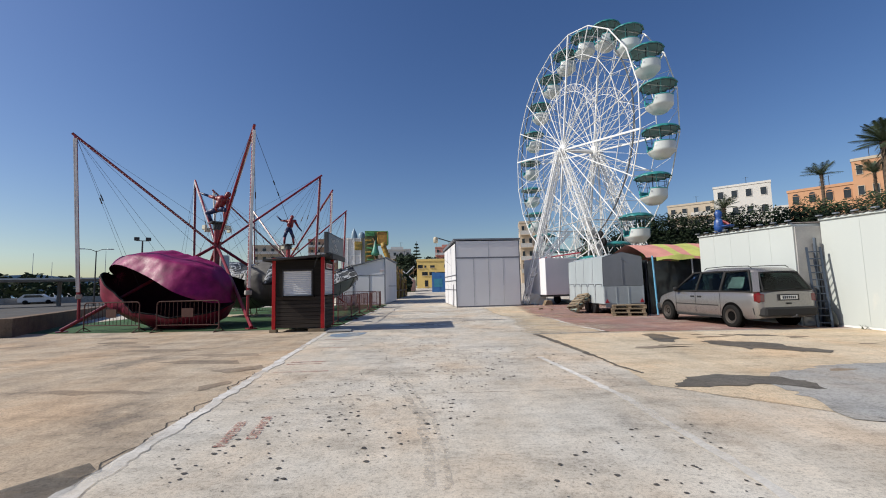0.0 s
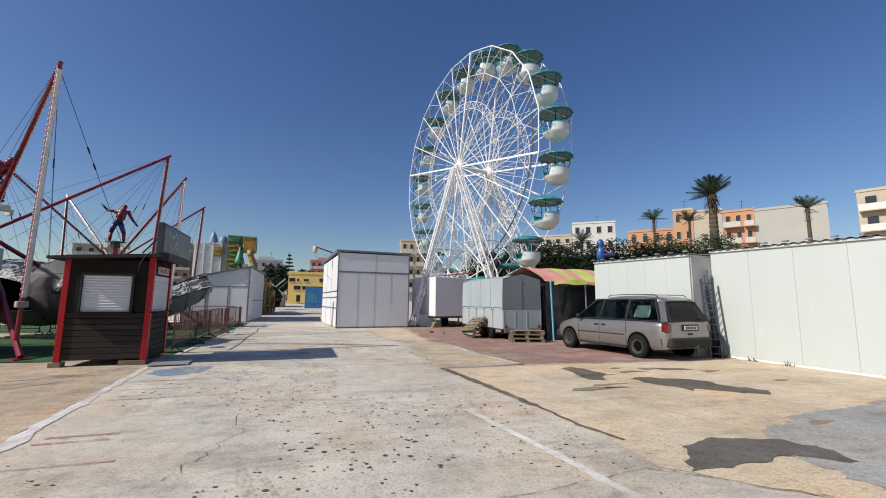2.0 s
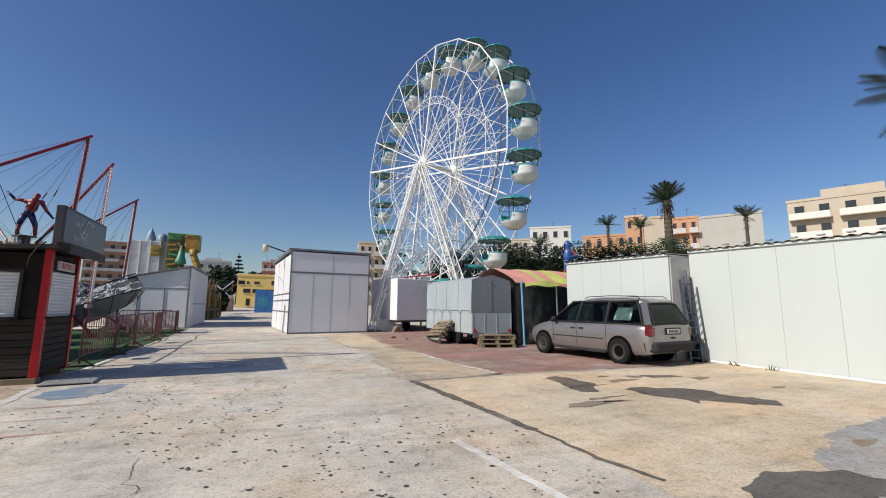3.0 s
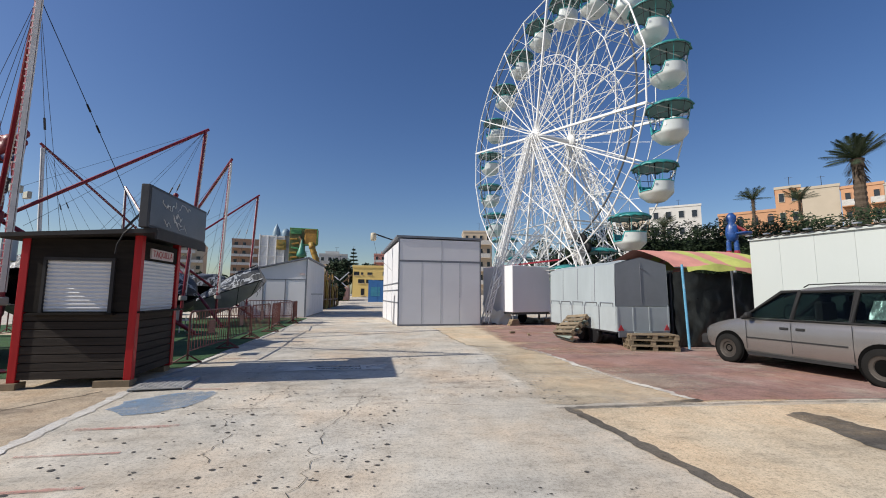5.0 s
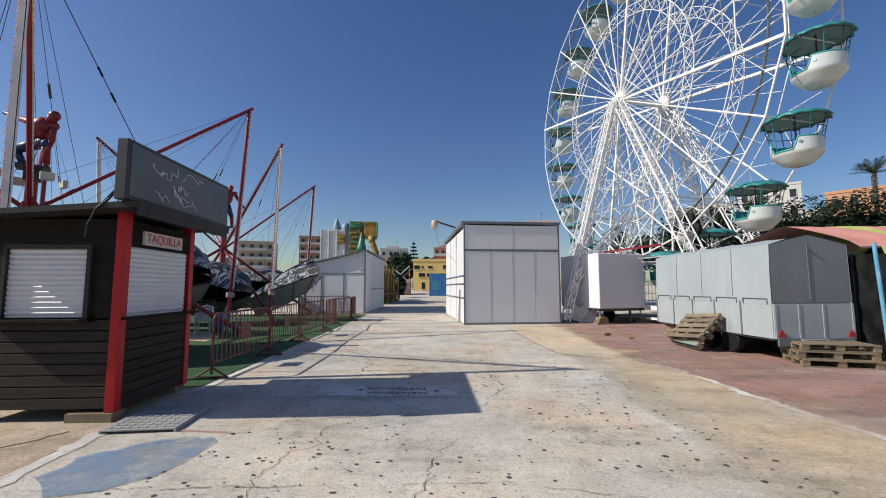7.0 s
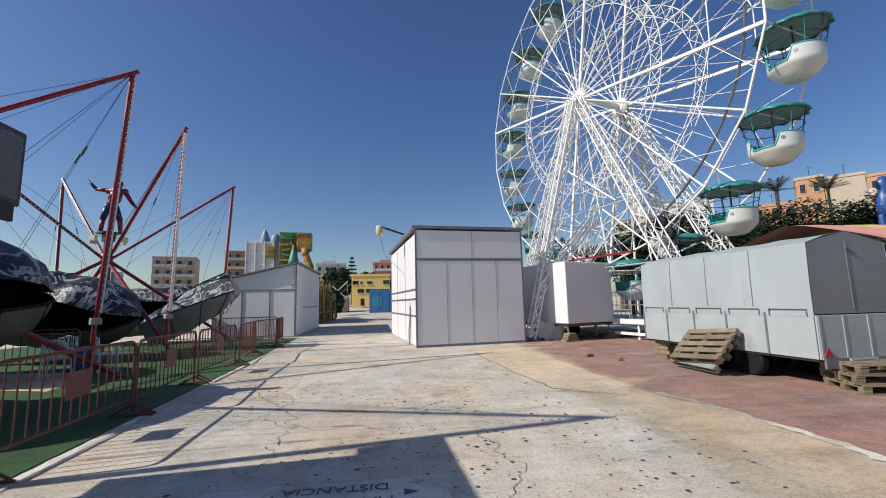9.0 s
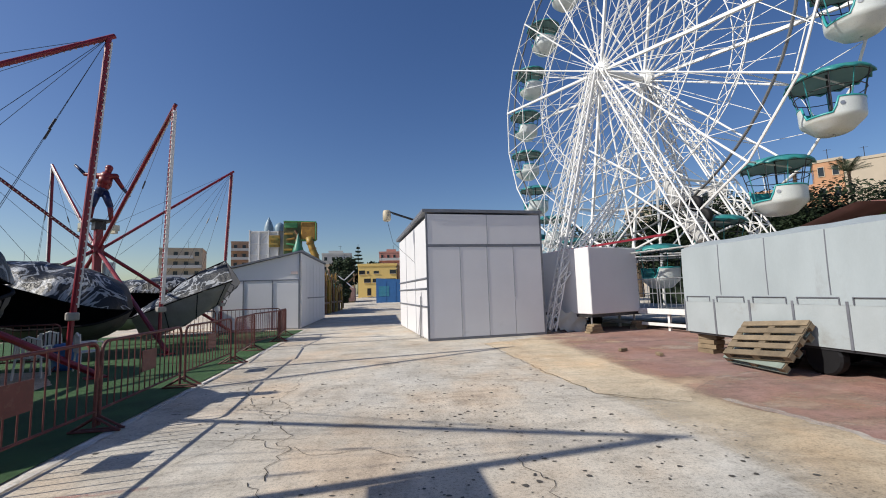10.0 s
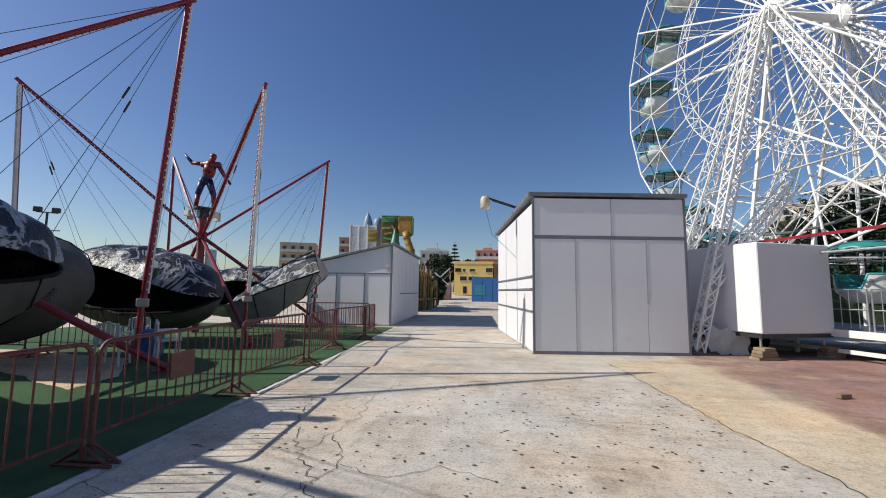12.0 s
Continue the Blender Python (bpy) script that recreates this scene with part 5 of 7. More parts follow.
figure(turn(-10.302, 17.035, 10, 4.46), [
    ((-0.30, 0.1, 0.06), (-0.42, 0.0, 0.42), 0.07, 0.09, 1), ((-0.42, 0.0, 0.42), (0.02, 0.1, 0.62), 0.11, 0.14, 1),
    ((0.36, -0.1, 0.06), (0.40, -0.22, 0.5), 0.07, 0.09, 0), ((0.40, -0.22, 0.5), (0.04, 0, 0.62), 0.11, 0.14, 1),
    ((0.02, 0, 0.62), (0.22, -0.1, 0.98), 0.16, 0.22, 0), ((0.02, -0.08, 1.05), (0.46, -0.12, 1.0), 0.12, 0.11, 0),
    ((0.40, -0.16, 1.08), (0.52, -0.2, 1.22), 0.1, 0.12, 0), ((0.46, -0.12, 1.0), (0.50, -0.2, 0.6), 0.08, 0.065, 0),
    ((0.50, -0.2, 0.6), (0.42, -0.24, 0.2), 0.06, 0.05, 0), ((0.02, -0.08, 1.05), (-0.35, 0.0, 1.18), 0.08, 0.07, 0),
    ((-0.35, 0.0, 1.18), (-0.78, 0.05, 1.34), 0.06, 0.045, 1)], "red and blue painted crouching figure on a ride mast")


# ---- white trailer, covered trailer, pallets ----
def white_trailer():
    t = root("white_trailer", turn(5.64, 24.88, 22.0), "white box trailer on wooden blocks", "trailer")
    part("body", Shape().span((0, 0, 0.63), (2.35, 2.6, 2.9)), WHITE_PANEL, t, bevel=0.02)
    part("floor_frame", Shape().span((0.05, 0.05, 0.52), (2.35, 2.55, 0.625)), DARK_STEEL, t)
    for x, y in ((0.12, 0.15), (2.25, 0.2)):
        part("jack", Shape().rod((x, y, 0.3), (x, y, 0.6), 0.03, 8), STEEL, t)
    for x, y in ((0.5, 1.7), (1.9, 1.7)):
        part("tyre", Shape().rod((x - 0.1, y, 0.3), (x + 0.1, y, 0.3), 0.3, 18), BLACK_TUBE, t, bevel=0.03)
    rr = random.Random(3)
    for x, y in ((5.72, 24.98), (7.72, 25.8)):
        b = root("wood_block_stack", turn(x, y, 20), "stack of weathered wooden blocks under a trailer", "wood blocks", "blocks under the trailers")
        for i in range(4):
            o = part("block", Shape().box((0, 0, 0.04 + i * 0.075), (0.55 - 0.07 * i, 0.3, 0.07)), WOOD_BLOCK, b, bevel=0.005)
            o.rotation_euler.z = rr.uniform(-0.25, 0.25)
    cover = Shape()
    rows = []
    for i in range(9):
        rows.append([(4.75 + 0.12 * j + 0.05 * math.sin(i), 25.6 + 0.05 * math.sin(j * 1.7 + i), 0.75 - 0.085 * i + 0.06 * math.sin(j * 2 + i * 0.8) - 0.02 * j) for j in range(9)])
    solid("loose_sheet", cover.grid(rows), WHITE_WALL, "crumpled white sheet hanging beside the trailer", "sheet", smooth=True)


white_trailer()


def covered_trailer():
    """Local x to the right along the tail, y forwards; the tail's near corner at the origin."""
    w, L = 1.66, 4.25
    t = root("covered_trailer", turn(6.36, 16.45, 4.5), "grey tarpaulin-covered flat trailer", "trailer")
    part("bed", Shape().span((0.03, 0.03, 0.42), (w - 0.03, L - 0.03, 0.52)), DARK_STEEL, t)
    n = 5
    for i in range(n):
        y0, y1 = L * i / n, L * (i + 1) / n
        part("side_board", Shape().span((0, y0 + 0.015, 0.46), (0.035, y1 - 0.015, 1.2)), TARP_LOW, t, bevel=0.006)
        part("latch", Shape().path([(-0.012, y0 + 0.1, 1.15), (-0.02, y0 + 0.1, 1.26), (-0.02, y1 - 0.1, 1.26), (-0.012, y1 - 0.1, 1.15)], 0.012, 5), GREY_TRIM, t)
        part("board_post", Shape().span((-0.012, y1 - 0.02, 0.46), (0.0, y1 + 0.02, 1.2)), GREY_TRIM, t)
    part("side_board", Shape().span((w - 0.035, 0, 0.46), (w, L, 1.2)), TARP_LOW, t)
    part("tail_board", Shape().span((0, -0.03, 0.46), (w, 0.0, 1.16)), TARP_LOW, t, bevel=0.006)
    for x in (0.02, 0.5, 1.0, w - 0.06):
        part("tail_post", Shape().span((x, -0.04, 0.46), (x + 0.04, -0.03, 1.16)), TARP_LOW, t)
    # tarpaulin with a slight sag between the hoops and a low ridge
    rows = []
    for i in range(31):
        y = L * i / 30
        sag = 0.025 * abs(math.sin(math.pi * y / L * 4))
        rows.append([(-0.004, y, 1.14), (-0.004, y, 1.22), (0.0 + sag * 0.6, y, 1.8), (0.02, y, 2.36), (w * 0.25, y, 2.48 - sag), (w / 2, y, 2.56 - sag), (w * 0.75, y, 2.48 - sag), (w - 0.02, y, 2.36), (w, y, 1.22)])
    part("tarpaulin", Shape().grid(rows), TARP_GREY, t)
    part("tail_flap", Shape().add([(0.01, 0.004, 1.18), (w - 0.01, 0.004, 1.18), (w - 0.02, 0.004, 2.36), (w / 2, 0.004, 2.56), (0.02, 0.004, 2.36), (0.01, 0.012, 1.18)], [(0, 1, 2, 3, 4)]), TARP_SHADED, t, "grey tarpaulin flap, darkened for the shaded tail")
    part("flap_edge", Shape().span((0.80, -0.01, 1.25), (0.82, 0.002, 2.38)).rod((0.79, -0.015, 2.26), (1.0, -0.015, 2.16), 0.012, 5), GREY_TRIM, t)
    for i in range(1, 4):
        y = L * i / 4
        part("seam", Shape().path([(-0.006, y, 1.3), (-0.002, y, 1.8), (0.018, y, 2.35)], 0.009, 5), GREY_TRIM, t)
    part("plate", Shape().span((0.5, -0.075, 0.36), (1.05, -0.06, 0.47)), WHITE_WALL, t, "worn white number plate")
    part("plate_bar", Shape().span((0.56, -0.08, 0.39), (0.99, -0.074, 0.44)), DARK_STEEL, t)
    for x in (0.12, w - 0.12):
        part("reflector", Shape().add([(x - 0.09, -0.06, 0.5), (x + 0.09, -0.06, 0.5), (x, -0.06, 0.66), (x - 0.09, -0.045, 0.5), (x + 0.09, -0.045, 0.5), (x, -0.045, 0.66)], [(0, 1, 2), (5, 4, 3), (0, 3, 4, 1), (1, 4, 5, 2), (2, 5, 3, 0)]), SIGN_RED, t, "red triangular reflector")
    part("underrun_bar", Shape().span((0.05, -0.06, 0.32), (w - 0.05, -0.02, 0.48)), GREY_TRIM, t)
    for y in (1.35, 2.1):
        for x in (0.14, w - 0.14):
            part("tyre", Shape().rod((x - 0.09, y, 0.29), (x + 0.09, y, 0.29), 0.29, 20), BLACK_TUBE, t, bevel=0.03)
    part("drawbar", Shape().beam((0.4, L, 0.42), (w / 2, L + 0.9, 0.42), 0.07, 0.09).beam((w - 0.4, L, 0.42), (w / 2, L + 0.9, 0.42), 0.07, 0.09), DARK_STEEL, t)
    b = root("wood_block_stack", turn(6.3, 20.35, 10), "stack of weathered wooden blocks under a trailer", "wood blocks", "blocks under the trailers")
    for i in range(4):
        part("block", Shape().box((0.02 * i, 0, 0.05 + i * 0.1), (0.3, 0.4, 0.09)), WOOD_BLOCK, b).rotation_euler.z = 0.2 * (i % 2)


covered_trailer()


def pallet(m, material, label, group=""):
    """Flat wooden pallet, 1.2 by 0.8 m."""
    p = root("pallet", m, label, "pallet", group)
    for i in range(5):
        part("deck_board", Shape().box((0, -0.35 + i * 0.175, 0.133), (1.2, 0.115, 0.022)), material, p, bevel=0.003)
    for x in (-0.55, 0, 0.55):
        part("stringer_board", Shape().box((x, 0, 0.111), (0.12, 0.8, 0.022)), WOOD_PALLET, p)
        for y in (-0.34, 0, 0.34):
            part("block", Shape().box((x, y, 0.062), (0.12, 0.1, 0.078)), WOOD_PALLET, p)
    for y in (-0.34, 0, 0.34):
        part("base_board", Shape().box((0, y, 0.011), (1.2, 0.11, 0.022)), material, p)
    return p


first = pallet(turn(7.22, 16.25, -14), WOOD_PALLET, "weathered wooden pallet in a low stack", "stacked pallets")
copy_thing(first, turn(7.20, 16.28, -16, 0.145))
copy_thing(first, turn(7.24, 16.3, -12, 0.29))
lean = pose(5.62, 18.4, 0.0, 0, 0, -88) @ pose(0, 0, 0.03, 43, 0, 0) @ Matrix.Translation((0, 0.42, 0))
pallet(lean, WOOD_GREENISH, "greenish weathered pallet leaning on the covered trailer")
pallet(lean @ pose(0.1, 0.05, 0.16, 0, 0, 7), WOOD_PALLET, "weathered wooden pallet leaning on another pallet")


# ---- awning, sheeted stall ----
PINK_CLOTH = surf("faded_pink_cloth", (0.60, 0.27, 0.22), 0.8, var=0.12, scale=2, fine=12, bump=0.4)
LIME_CLOTH = surf("faded_lime_cloth", (0.50, 0.53, 0.14), 0.8, var=0.15, scale=2, fine=12, bump=0.4)
BLUE_STEEL = surf("light_blue_painted_steel", (0.12, 0.36, 0.55), 0.45, var=0.15, dirt=(0.5, 0.6, 0.65), dirt_at=0.62, dirt_scale=6)


def awning():
    a = root("awning", turn(9.12, 16.42, 0), "striped pink and lime cloth awning over a sheeted stall", "awning")

    def height(x, y):
        """Tent roof: eaves at the front and the back, a level ridge between."""
        rise = max(0.0, y / 2.1 if y < 2.1 else 1 - (y - 2.1) / 2.1)
        lift = 0.66 * math.sin(rise * 1.45) / math.sin(1.45) if y < 2.1 else 0.66 * rise
        return 2.32 + lift + 0.02 * math.sin(x * 5 + y * 3) + (0.05 * math.sin(x * 2.1 + 1) if y < 0.05 else 0)

    def skew(x, y):
        """The cloth's free end is pulled outwards towards the back."""
        return x - max(0.0, y - 2.1) * 0.3 * max(0.0, min(1.0, 0.3 - x))
    strips = 9
    for i in range(strips):
        x0, x1 = -0.99 + i * 0.37, -0.99 + (i + 1) * 0.37
        across = [x0 + (x1 - x0) * k / 6 for k in range(7)]
        part("cloth_strip", Shape().grid([[(skew(x, 4.2 * j / 18), 4.2 * j / 18, height(x, 4.2 * j / 18)) for x in across] for j in range(19)]), PINK_CLOTH if i < 3 or i in (4, 7) else LIME_CLOTH, a, smooth=True)
        if i:
            part("valance", Shape().grid([[(x, -0.02 - 0.02 * j, height(x, 0) - 0.055 * j * (1 + 0.35 * math.sin(5 * x))) for x in across] for j in range(4)]), PINK_CLOTH if i in (5, 6) else LIME_CLOTH, a, smooth=True)
    part("pole", Shape().rod((-0.72, -0.1, 0), (-0.78, -0.05, 2.36), 0.035, 10), BLUE_STEEL, a, "light blue steel pole")
    part("pole", Shape().rod((0.85, 0.05, 0), (0.8, 0.05, 2.3), 0.03, 10), STEEL, a)
    part("rail", Shape().rod((-0.9, 0.1, 2.3), (2.3, 0.1, 2.28), 0.025, 8), STEEL, a)
    st = root("sheeted_stall", turn(9.12, 16.57, 0), "stall wrapped in black plastic sheeting", "stall")

    def drape(x0, y0, x1, y1, h):
        rows = []
        for j in range(16):
            z = h * (1 - j / 15)
            row_pts = []
            for i in range(41):
                u = i / 40
                fold = 0.035 * math.sin(u * 23 + 3 * math.sin(j * 0.4 + u * 5)) * (0.3 + j / 15) + 0.10 * noise.noise((u * 6, j * 0.35, x0)) + 0.05 * noise.noise((u * 15, j * 0.9, x0 + 3))
                dx, dy = x1 - x0, y1 - y0
                ln = math.hypot(dx, dy)
                row_pts.append((x0 + dx * u - dy / ln * fold, y0 + dy * u + dx / ln * fold, z + 0.03 * math.sin(u * 12)))
            rows.append(row_pts)
        return Shape().grid(rows)
    part("sheet", drape(-0.85, 0.1, 2.3, 0.35, 2.15), TARP_BLACK, st, smooth=True)
    part("sheet", drape(-0.85, 0.1, -0.95, 4.5, 2.2), TARP_BLACK, st, smooth=True)
    part("frame_post", Shape().rod((-0.88, 0.2, 0), (-0.88, 0.2, 2.2), 0.03, 6), DARK_STEEL, st)
    part("inner_wall", Shape().span((-0.8, 0.6, 0), (2.25, 4.0, 2.1)), TARP_BLACK, st)


awning()


# ---- long white wall of stalls ----
# Render grey with the shade of the gap's end wall put in.
RENDER_SHADED = surf("shaded_grey_render", (0.36, 0.355, 0.345), 0.9, var=0.2, scale=1.5, fine=30, bump=0.3)


def stall_block(name, x0, y0, x1, y1, h0, h1, depth, cuts, label):
    """White panelled block whose long face runs from (x0, y0) to (x1, y1)."""
    L = math.hypot(x1 - x0, y1 - y0)
    a = math.degrees(math.atan2(y1 - y0, x1 - x0))
    b = root(name, turn(x0, y0, a), label, "stall block")
    body = Shape().add([(0, 0.012, 0.02), (L, 0.012, 0.02), (L, depth, 0.02), (0, depth, 0.02), (0, 0.012, h0), (L, 0.012, h1), (L, depth, h1), (0, depth, h0)],
                       [(3, 2, 1, 0), (4, 5, 6, 7), (0, 1, 5, 4), (1, 2, 6, 5), (2, 3, 7, 6), (3, 0, 4, 7)])
    part("core", body, WHITE_WALL, b)
    n = cuts
    for i in range(n):
        xa, xb = L * i / n, L * (i + 1) / n
        za, zb = h0 + (h1 - h0) * i / n, h0 + (h1 - h0) * (i + 1) / n
        p = Shape().add([(xa + 0.0025, 0, 0.06), (xb - 0.0025, 0, 0.06), (xb - 0.0025, 0, zb - 0.03), (xa + 0.0025, 0, za - 0.03), (xa + 0.0025, 0.010, 0.06), (xb - 0.0025, 0.010, 0.06), (xb - 0.0025, 0.010, zb - 0.03), (xa + 0.0025, 0.010, za - 0.03)],
                        [(0, 1, 2, 3), (7, 6, 5, 4), (0, 4, 5, 1), (1, 5, 6, 2), (2, 6, 7, 3), (3, 7, 4, 0)])
        part("panel", p, WHITE_WALL, b)
    part("plinth", Shape().span((0, -0.012, 0.0), (L, 0.03, 0.055)), WHITE_STEEL, b)
    part("drip_edge", Shape().beam((0, -0.02, h0 - 0.01), (L, -0.02, h1 - 0.01), 0.06, 0.05), WHITE_WALL, b)
    wave = Shape()
    rows = [[], []]
    m = int(L / 0.055)
    for i in range(m + 1):
        x = L * i / m
        z = h0 + (h1 - h0) * i / m + 0.035 + 0.017 * (1 if i % 4 < 2 else -1)
        rows[0].append((x, -0.09, z))
        rows[1].append((x, depth, z + 0.06))
    part("roof_sheet", wave.grid(rows), ROOF_WORN, b, "corrugated roof sheet edge")
    for i in range(0, m, 9):
        x = L * (i + 2) / m
        part("roof_clip", Shape().box((x, -0.12, h0 + (h1 - h0) * i / m + 0.09), (0.12, 0.1, 0.03)), STEEL, b)
    return b


stall_block("stall_block", 9.82, 15.65, 10.19, 11.56, 3.0, 2.88, 5.0, 5, "long white panelled stall block with corrugated roof")
stall_block("stall_block", 10.90, 11.50, 11.25, 7.22, 2.98, 2.86, 5.0, 4, "white panelled stall block set back beside another")
solid("gap_wall", Shape().span((10.22, 11.51, 0), (15.0, 11.55, 2.8)), RENDER_SHADED, "grey rendered end wall in the gap, darkened for shade", kind="structure")
stall_block("stall_block", 16.2, 6.9, 17.5, -14.0, 2.9, 2.7, 4.0, 8, "plain white stall block behind the walk")


LADDER_STEEL = surf("blue_grey_steel", (0.06, 0.08, 0.11), 0.5, 0.3)


def ladder():
    l = root("ladder", turn(10.42, 11.08, -20) @ pose(0, 0, 0, -7, 0, 0), "dark blue-grey steel ladder leaning in the wall gap", "ladder")
    for x in (-0.15, 0.15):
        part("rail", Shape().beam((x, 0, 0.0), (x, 0, 2.2), 0.04, 0.05), LADDER_STEEL, l)
    for i in range(11):
        part("rung", Shape().rod((-0.15, 0, 0.12 + i * 0.195), (0.15, 0, 0.12 + i * 0.195), 0.016, 6), LADDER_STEEL, l)
    board = root("leaning_boards", turn(10.74, 11.36, -10), "dark boards and rails leaning in the wall gap", "boards")
    for i, (x, h, lean) in enumerate(((-0.17, 2.45, 0.03), (-0.05, 2.3, -0.02), (0.08, 1.85, -0.10), (0.2, 1.5, -0.14))):
        part("board", Shape().beam((x, 0.04 * i, 0), (x + lean * h, 0.04 * i + 0.06, h), 0.05, 0.08), (LADDER_STEEL, DARK_STEEL)[i % 2], board)
    bag = root("black_bag", turn(10.70, 11.22, 0), "black filled plastic bag beside the leaning boards", "bag")
    part("sack", Shape().lathe([(0.02, 0), (0.12, 0.0), (0.16, 0.1), (0.13, 0.28), (0.07, 0.42), (0.03, 0.46), (0.05, 0.5)], 14), TARP_BLACK, bag, smooth=True)


ladder()


# ---- parked people carrier ----
SILVER = surf("silver_beige_car_paint", (0.26, 0.245, 0.235), 0.3, 0.6, var=0.04, scale=1.5, fine=300, bump=0.02, coat=0.6)
BUMPER = surf("grey_bumper_plastic", (0.028, 0.028, 0.029), 0.7, var=0.1, spec=0.2)
RUBBER = surf("tyre_rubber", (0.014, 0.0135, 0.013), 0.85, var=0.2, fine=60, bump=0.3, spec=0.15)
ARCH_SHADE = surf("wheel_arch_shade", (0.006, 0.006, 0.006), 0.95, spec=0.0)
RIM_STEEL = surf("rusty_steel_rim", (0.07, 0.06, 0.052), 0.6, 0.5, var=0.3)
CAR_GLASS = glass_mat("car_glass", (0.12, 0.165, 0.16), 0.0)
CAR_INSIDE = surf("dark_car_interior", (0.03, 0.03, 0.032), 0.8)
TAIL_RED = surf("red_tail_lamp", (0.13, 0.006, 0.008), 0.15, var=0.1, coat=0.6)
PLATE = surf("number_plate", (0.72, 0.72, 0.70), 0.4)
SUNSHADE = surf("silver_sunshade_foil", (0.50, 0.62, 0.63), 0.3, 0.3, var=0.2, fine=12, bump=0.8)


def car():
    c = root("car", turn(9.18, 11.66, 10.3) @ Matrix.Diagonal((0.95, 0.935, 0.97, 1)), "silver beige people carrier parked on the maroon floor", "car")
    st = [(-0.93, .44, .99, .72), (-0.91, .36, 1.02, .85), (-0.82, .30, 1.04, .92), (-0.5, .27, 1.04, .94), (0.0, .26, 1.04, .955), (0.8, .25, 1.03, .96), (1.8, .25, 1.02, .96), (2.5, .26, 1.02, .95), (2.75, .27, 1.01, .94),
          (3.0, .28, .97, .92), (3.3, .29, .90, .88), (3.55, .31, .82, .82), (3.70, .34, .74, .74), (3.78, .42, .64, .62)]
    rows = []
    for y, zb, zt, w in st:
        mid = (zb + zt) / 2
        rows.append([(-w * 0.9, y, zb), (-w * 0.985, y, zb + 0.10), (-w, y, mid - 0.04), (-w * 0.985, y, zt - 0.14), (-w * 0.95, y, zt - 0.03), (-w * 0.86, y, zt), (-w * 0.4, y, zt + 0.03), (0, y, zt + 0.04),
                     (w * 0.4, y, zt + 0.03), (w * 0.86, y, zt), (w * 0.95, y, zt - 0.03), (w * 0.985, y, zt - 0.14), (w, y, mid - 0.04), (w * 0.985, y, zb + 0.10), (w * 0.9, y, zb), (-w * 0.9, y, zb)])
    body = Shape().grid(rows)
    body.add(rows[0], [tuple(range(len(rows[0]) - 1))])
    body.add(rows[-1], [tuple(range(len(rows[-1]) - 1))])
    b = part("body", body, SILVER, c, smooth=True)
    # cabin: roof, pillars, panes
    roof = [(-0.70, 1.56, .62), (-0.55, 1.655, .665), (0.0, 1.71, .70), (0.8, 1.725, .71), (1.3, 1.69, .69), (1.6, 1.63, .66), (1.80, 1.56, .62)]
    rr = [[(-w, y, z - 0.07), (-w * 0.97, y, z - 0.02), (-w * 0.8, y, z + 0.012), (0, y, z + 0.035), (w * 0.8, y, z + 0.012), (w * 0.97, y, z - 0.02), (w, y, z - 0.07)] for y, z, w in roof]
    part("roof", Shape().grid(rr).grid([[(x, y, z - 0.03) for x, y, z in r] for r in rr]), SILVER, c, smooth=True)
    for s in (-1, 1):
        belt = lambda y: (s * 0.90, y, 1.02)
        top = lambda y: (s * 0.665, y, 1.60)
        for name, a, q, w in (("pillar", (s * .86, 2.62, 1.02), (s * .62, 1.74, 1.60), .07), ("pillar", (s * .885, 1.5, 1.0), (s * .685, 1.42, 1.64), .05), ("pillar", (s * .885, 0.45, 1.0), (s * .69, 0.42, 1.64), .05),
                              ("pillar", (s * .86, -0.82, 1.0), (s * .62, -0.56, 1.56), .16)):
            part(name, Shape().beam(a, q, w, w * 0.8), SILVER if w > .1 else BUMPER, c)
        for (y0, y1, t0, t1) in ((1.54, 2.5, 1.46, 1.76), (0.5, 1.46, 0.47, 1.38), (-0.66, 0.4, -0.42, 0.37)):
            pane = [(s * .885, y0, 1.05), (s * .885, y1, 1.05), (s * .70, t1, 1.58), (s * .705, t0, 1.60)]
            o = part("side_window", Shape().add(pane + [(x - s * 0.008, y, z) for x, y, z in pane], [(0, 1, 2, 3), (7, 6, 5, 4), (0, 4, 5, 1), (1, 5, 6, 2), (2, 6, 7, 3), (3, 7, 4, 0)]), CAR_GLASS, c)
            o.visible_shadow = False
            seal = [(s * .893, y0 - .03, 1.03), (s * .893, y1 + .05, 1.03), (s * .70, t1 + .02, 1.61), (s * .70, t0 - .03, 1.625)]
            part("window_seal", Shape().path(seal + seal[:1], 0.034, 6), BUMPER, o)
        part("side_moulding", Shape().span((s * .955, 0.5, .60), (s * .972, 2.45, .628)), BUMPER, c)
        part("sill", Shape().span((s * .88, 0.45, .24), (s * .95, 2.45, .30)), BUMPER, c)
        part("mirror", Shape().ball((s * 1.03, 2.32, 1.10), (.10, .07, .075), 8), BUMPER, c)
        part("roof_rail", Shape().path([(s * .60, -0.45, 1.69), (s * .60, -0.35, 1.755), (s * .61, 0.5, 1.775), (s * .60, 1.3, 1.755), (s * .60, 1.4, 1.70)], 0.012, 6), BUMPER, c)
        for y in (1.62, 1.30):
            part("door_handle", Shape().box((s * .957, y, .86), (.03, .17, .05)), BUMPER, c, bevel=0.01)
        for y in (2.45, 1.48, 0.42):
            part("door_seam", Shape().box((s * .956, y, .68), (.006, .008, .62)), BUMPER, b)
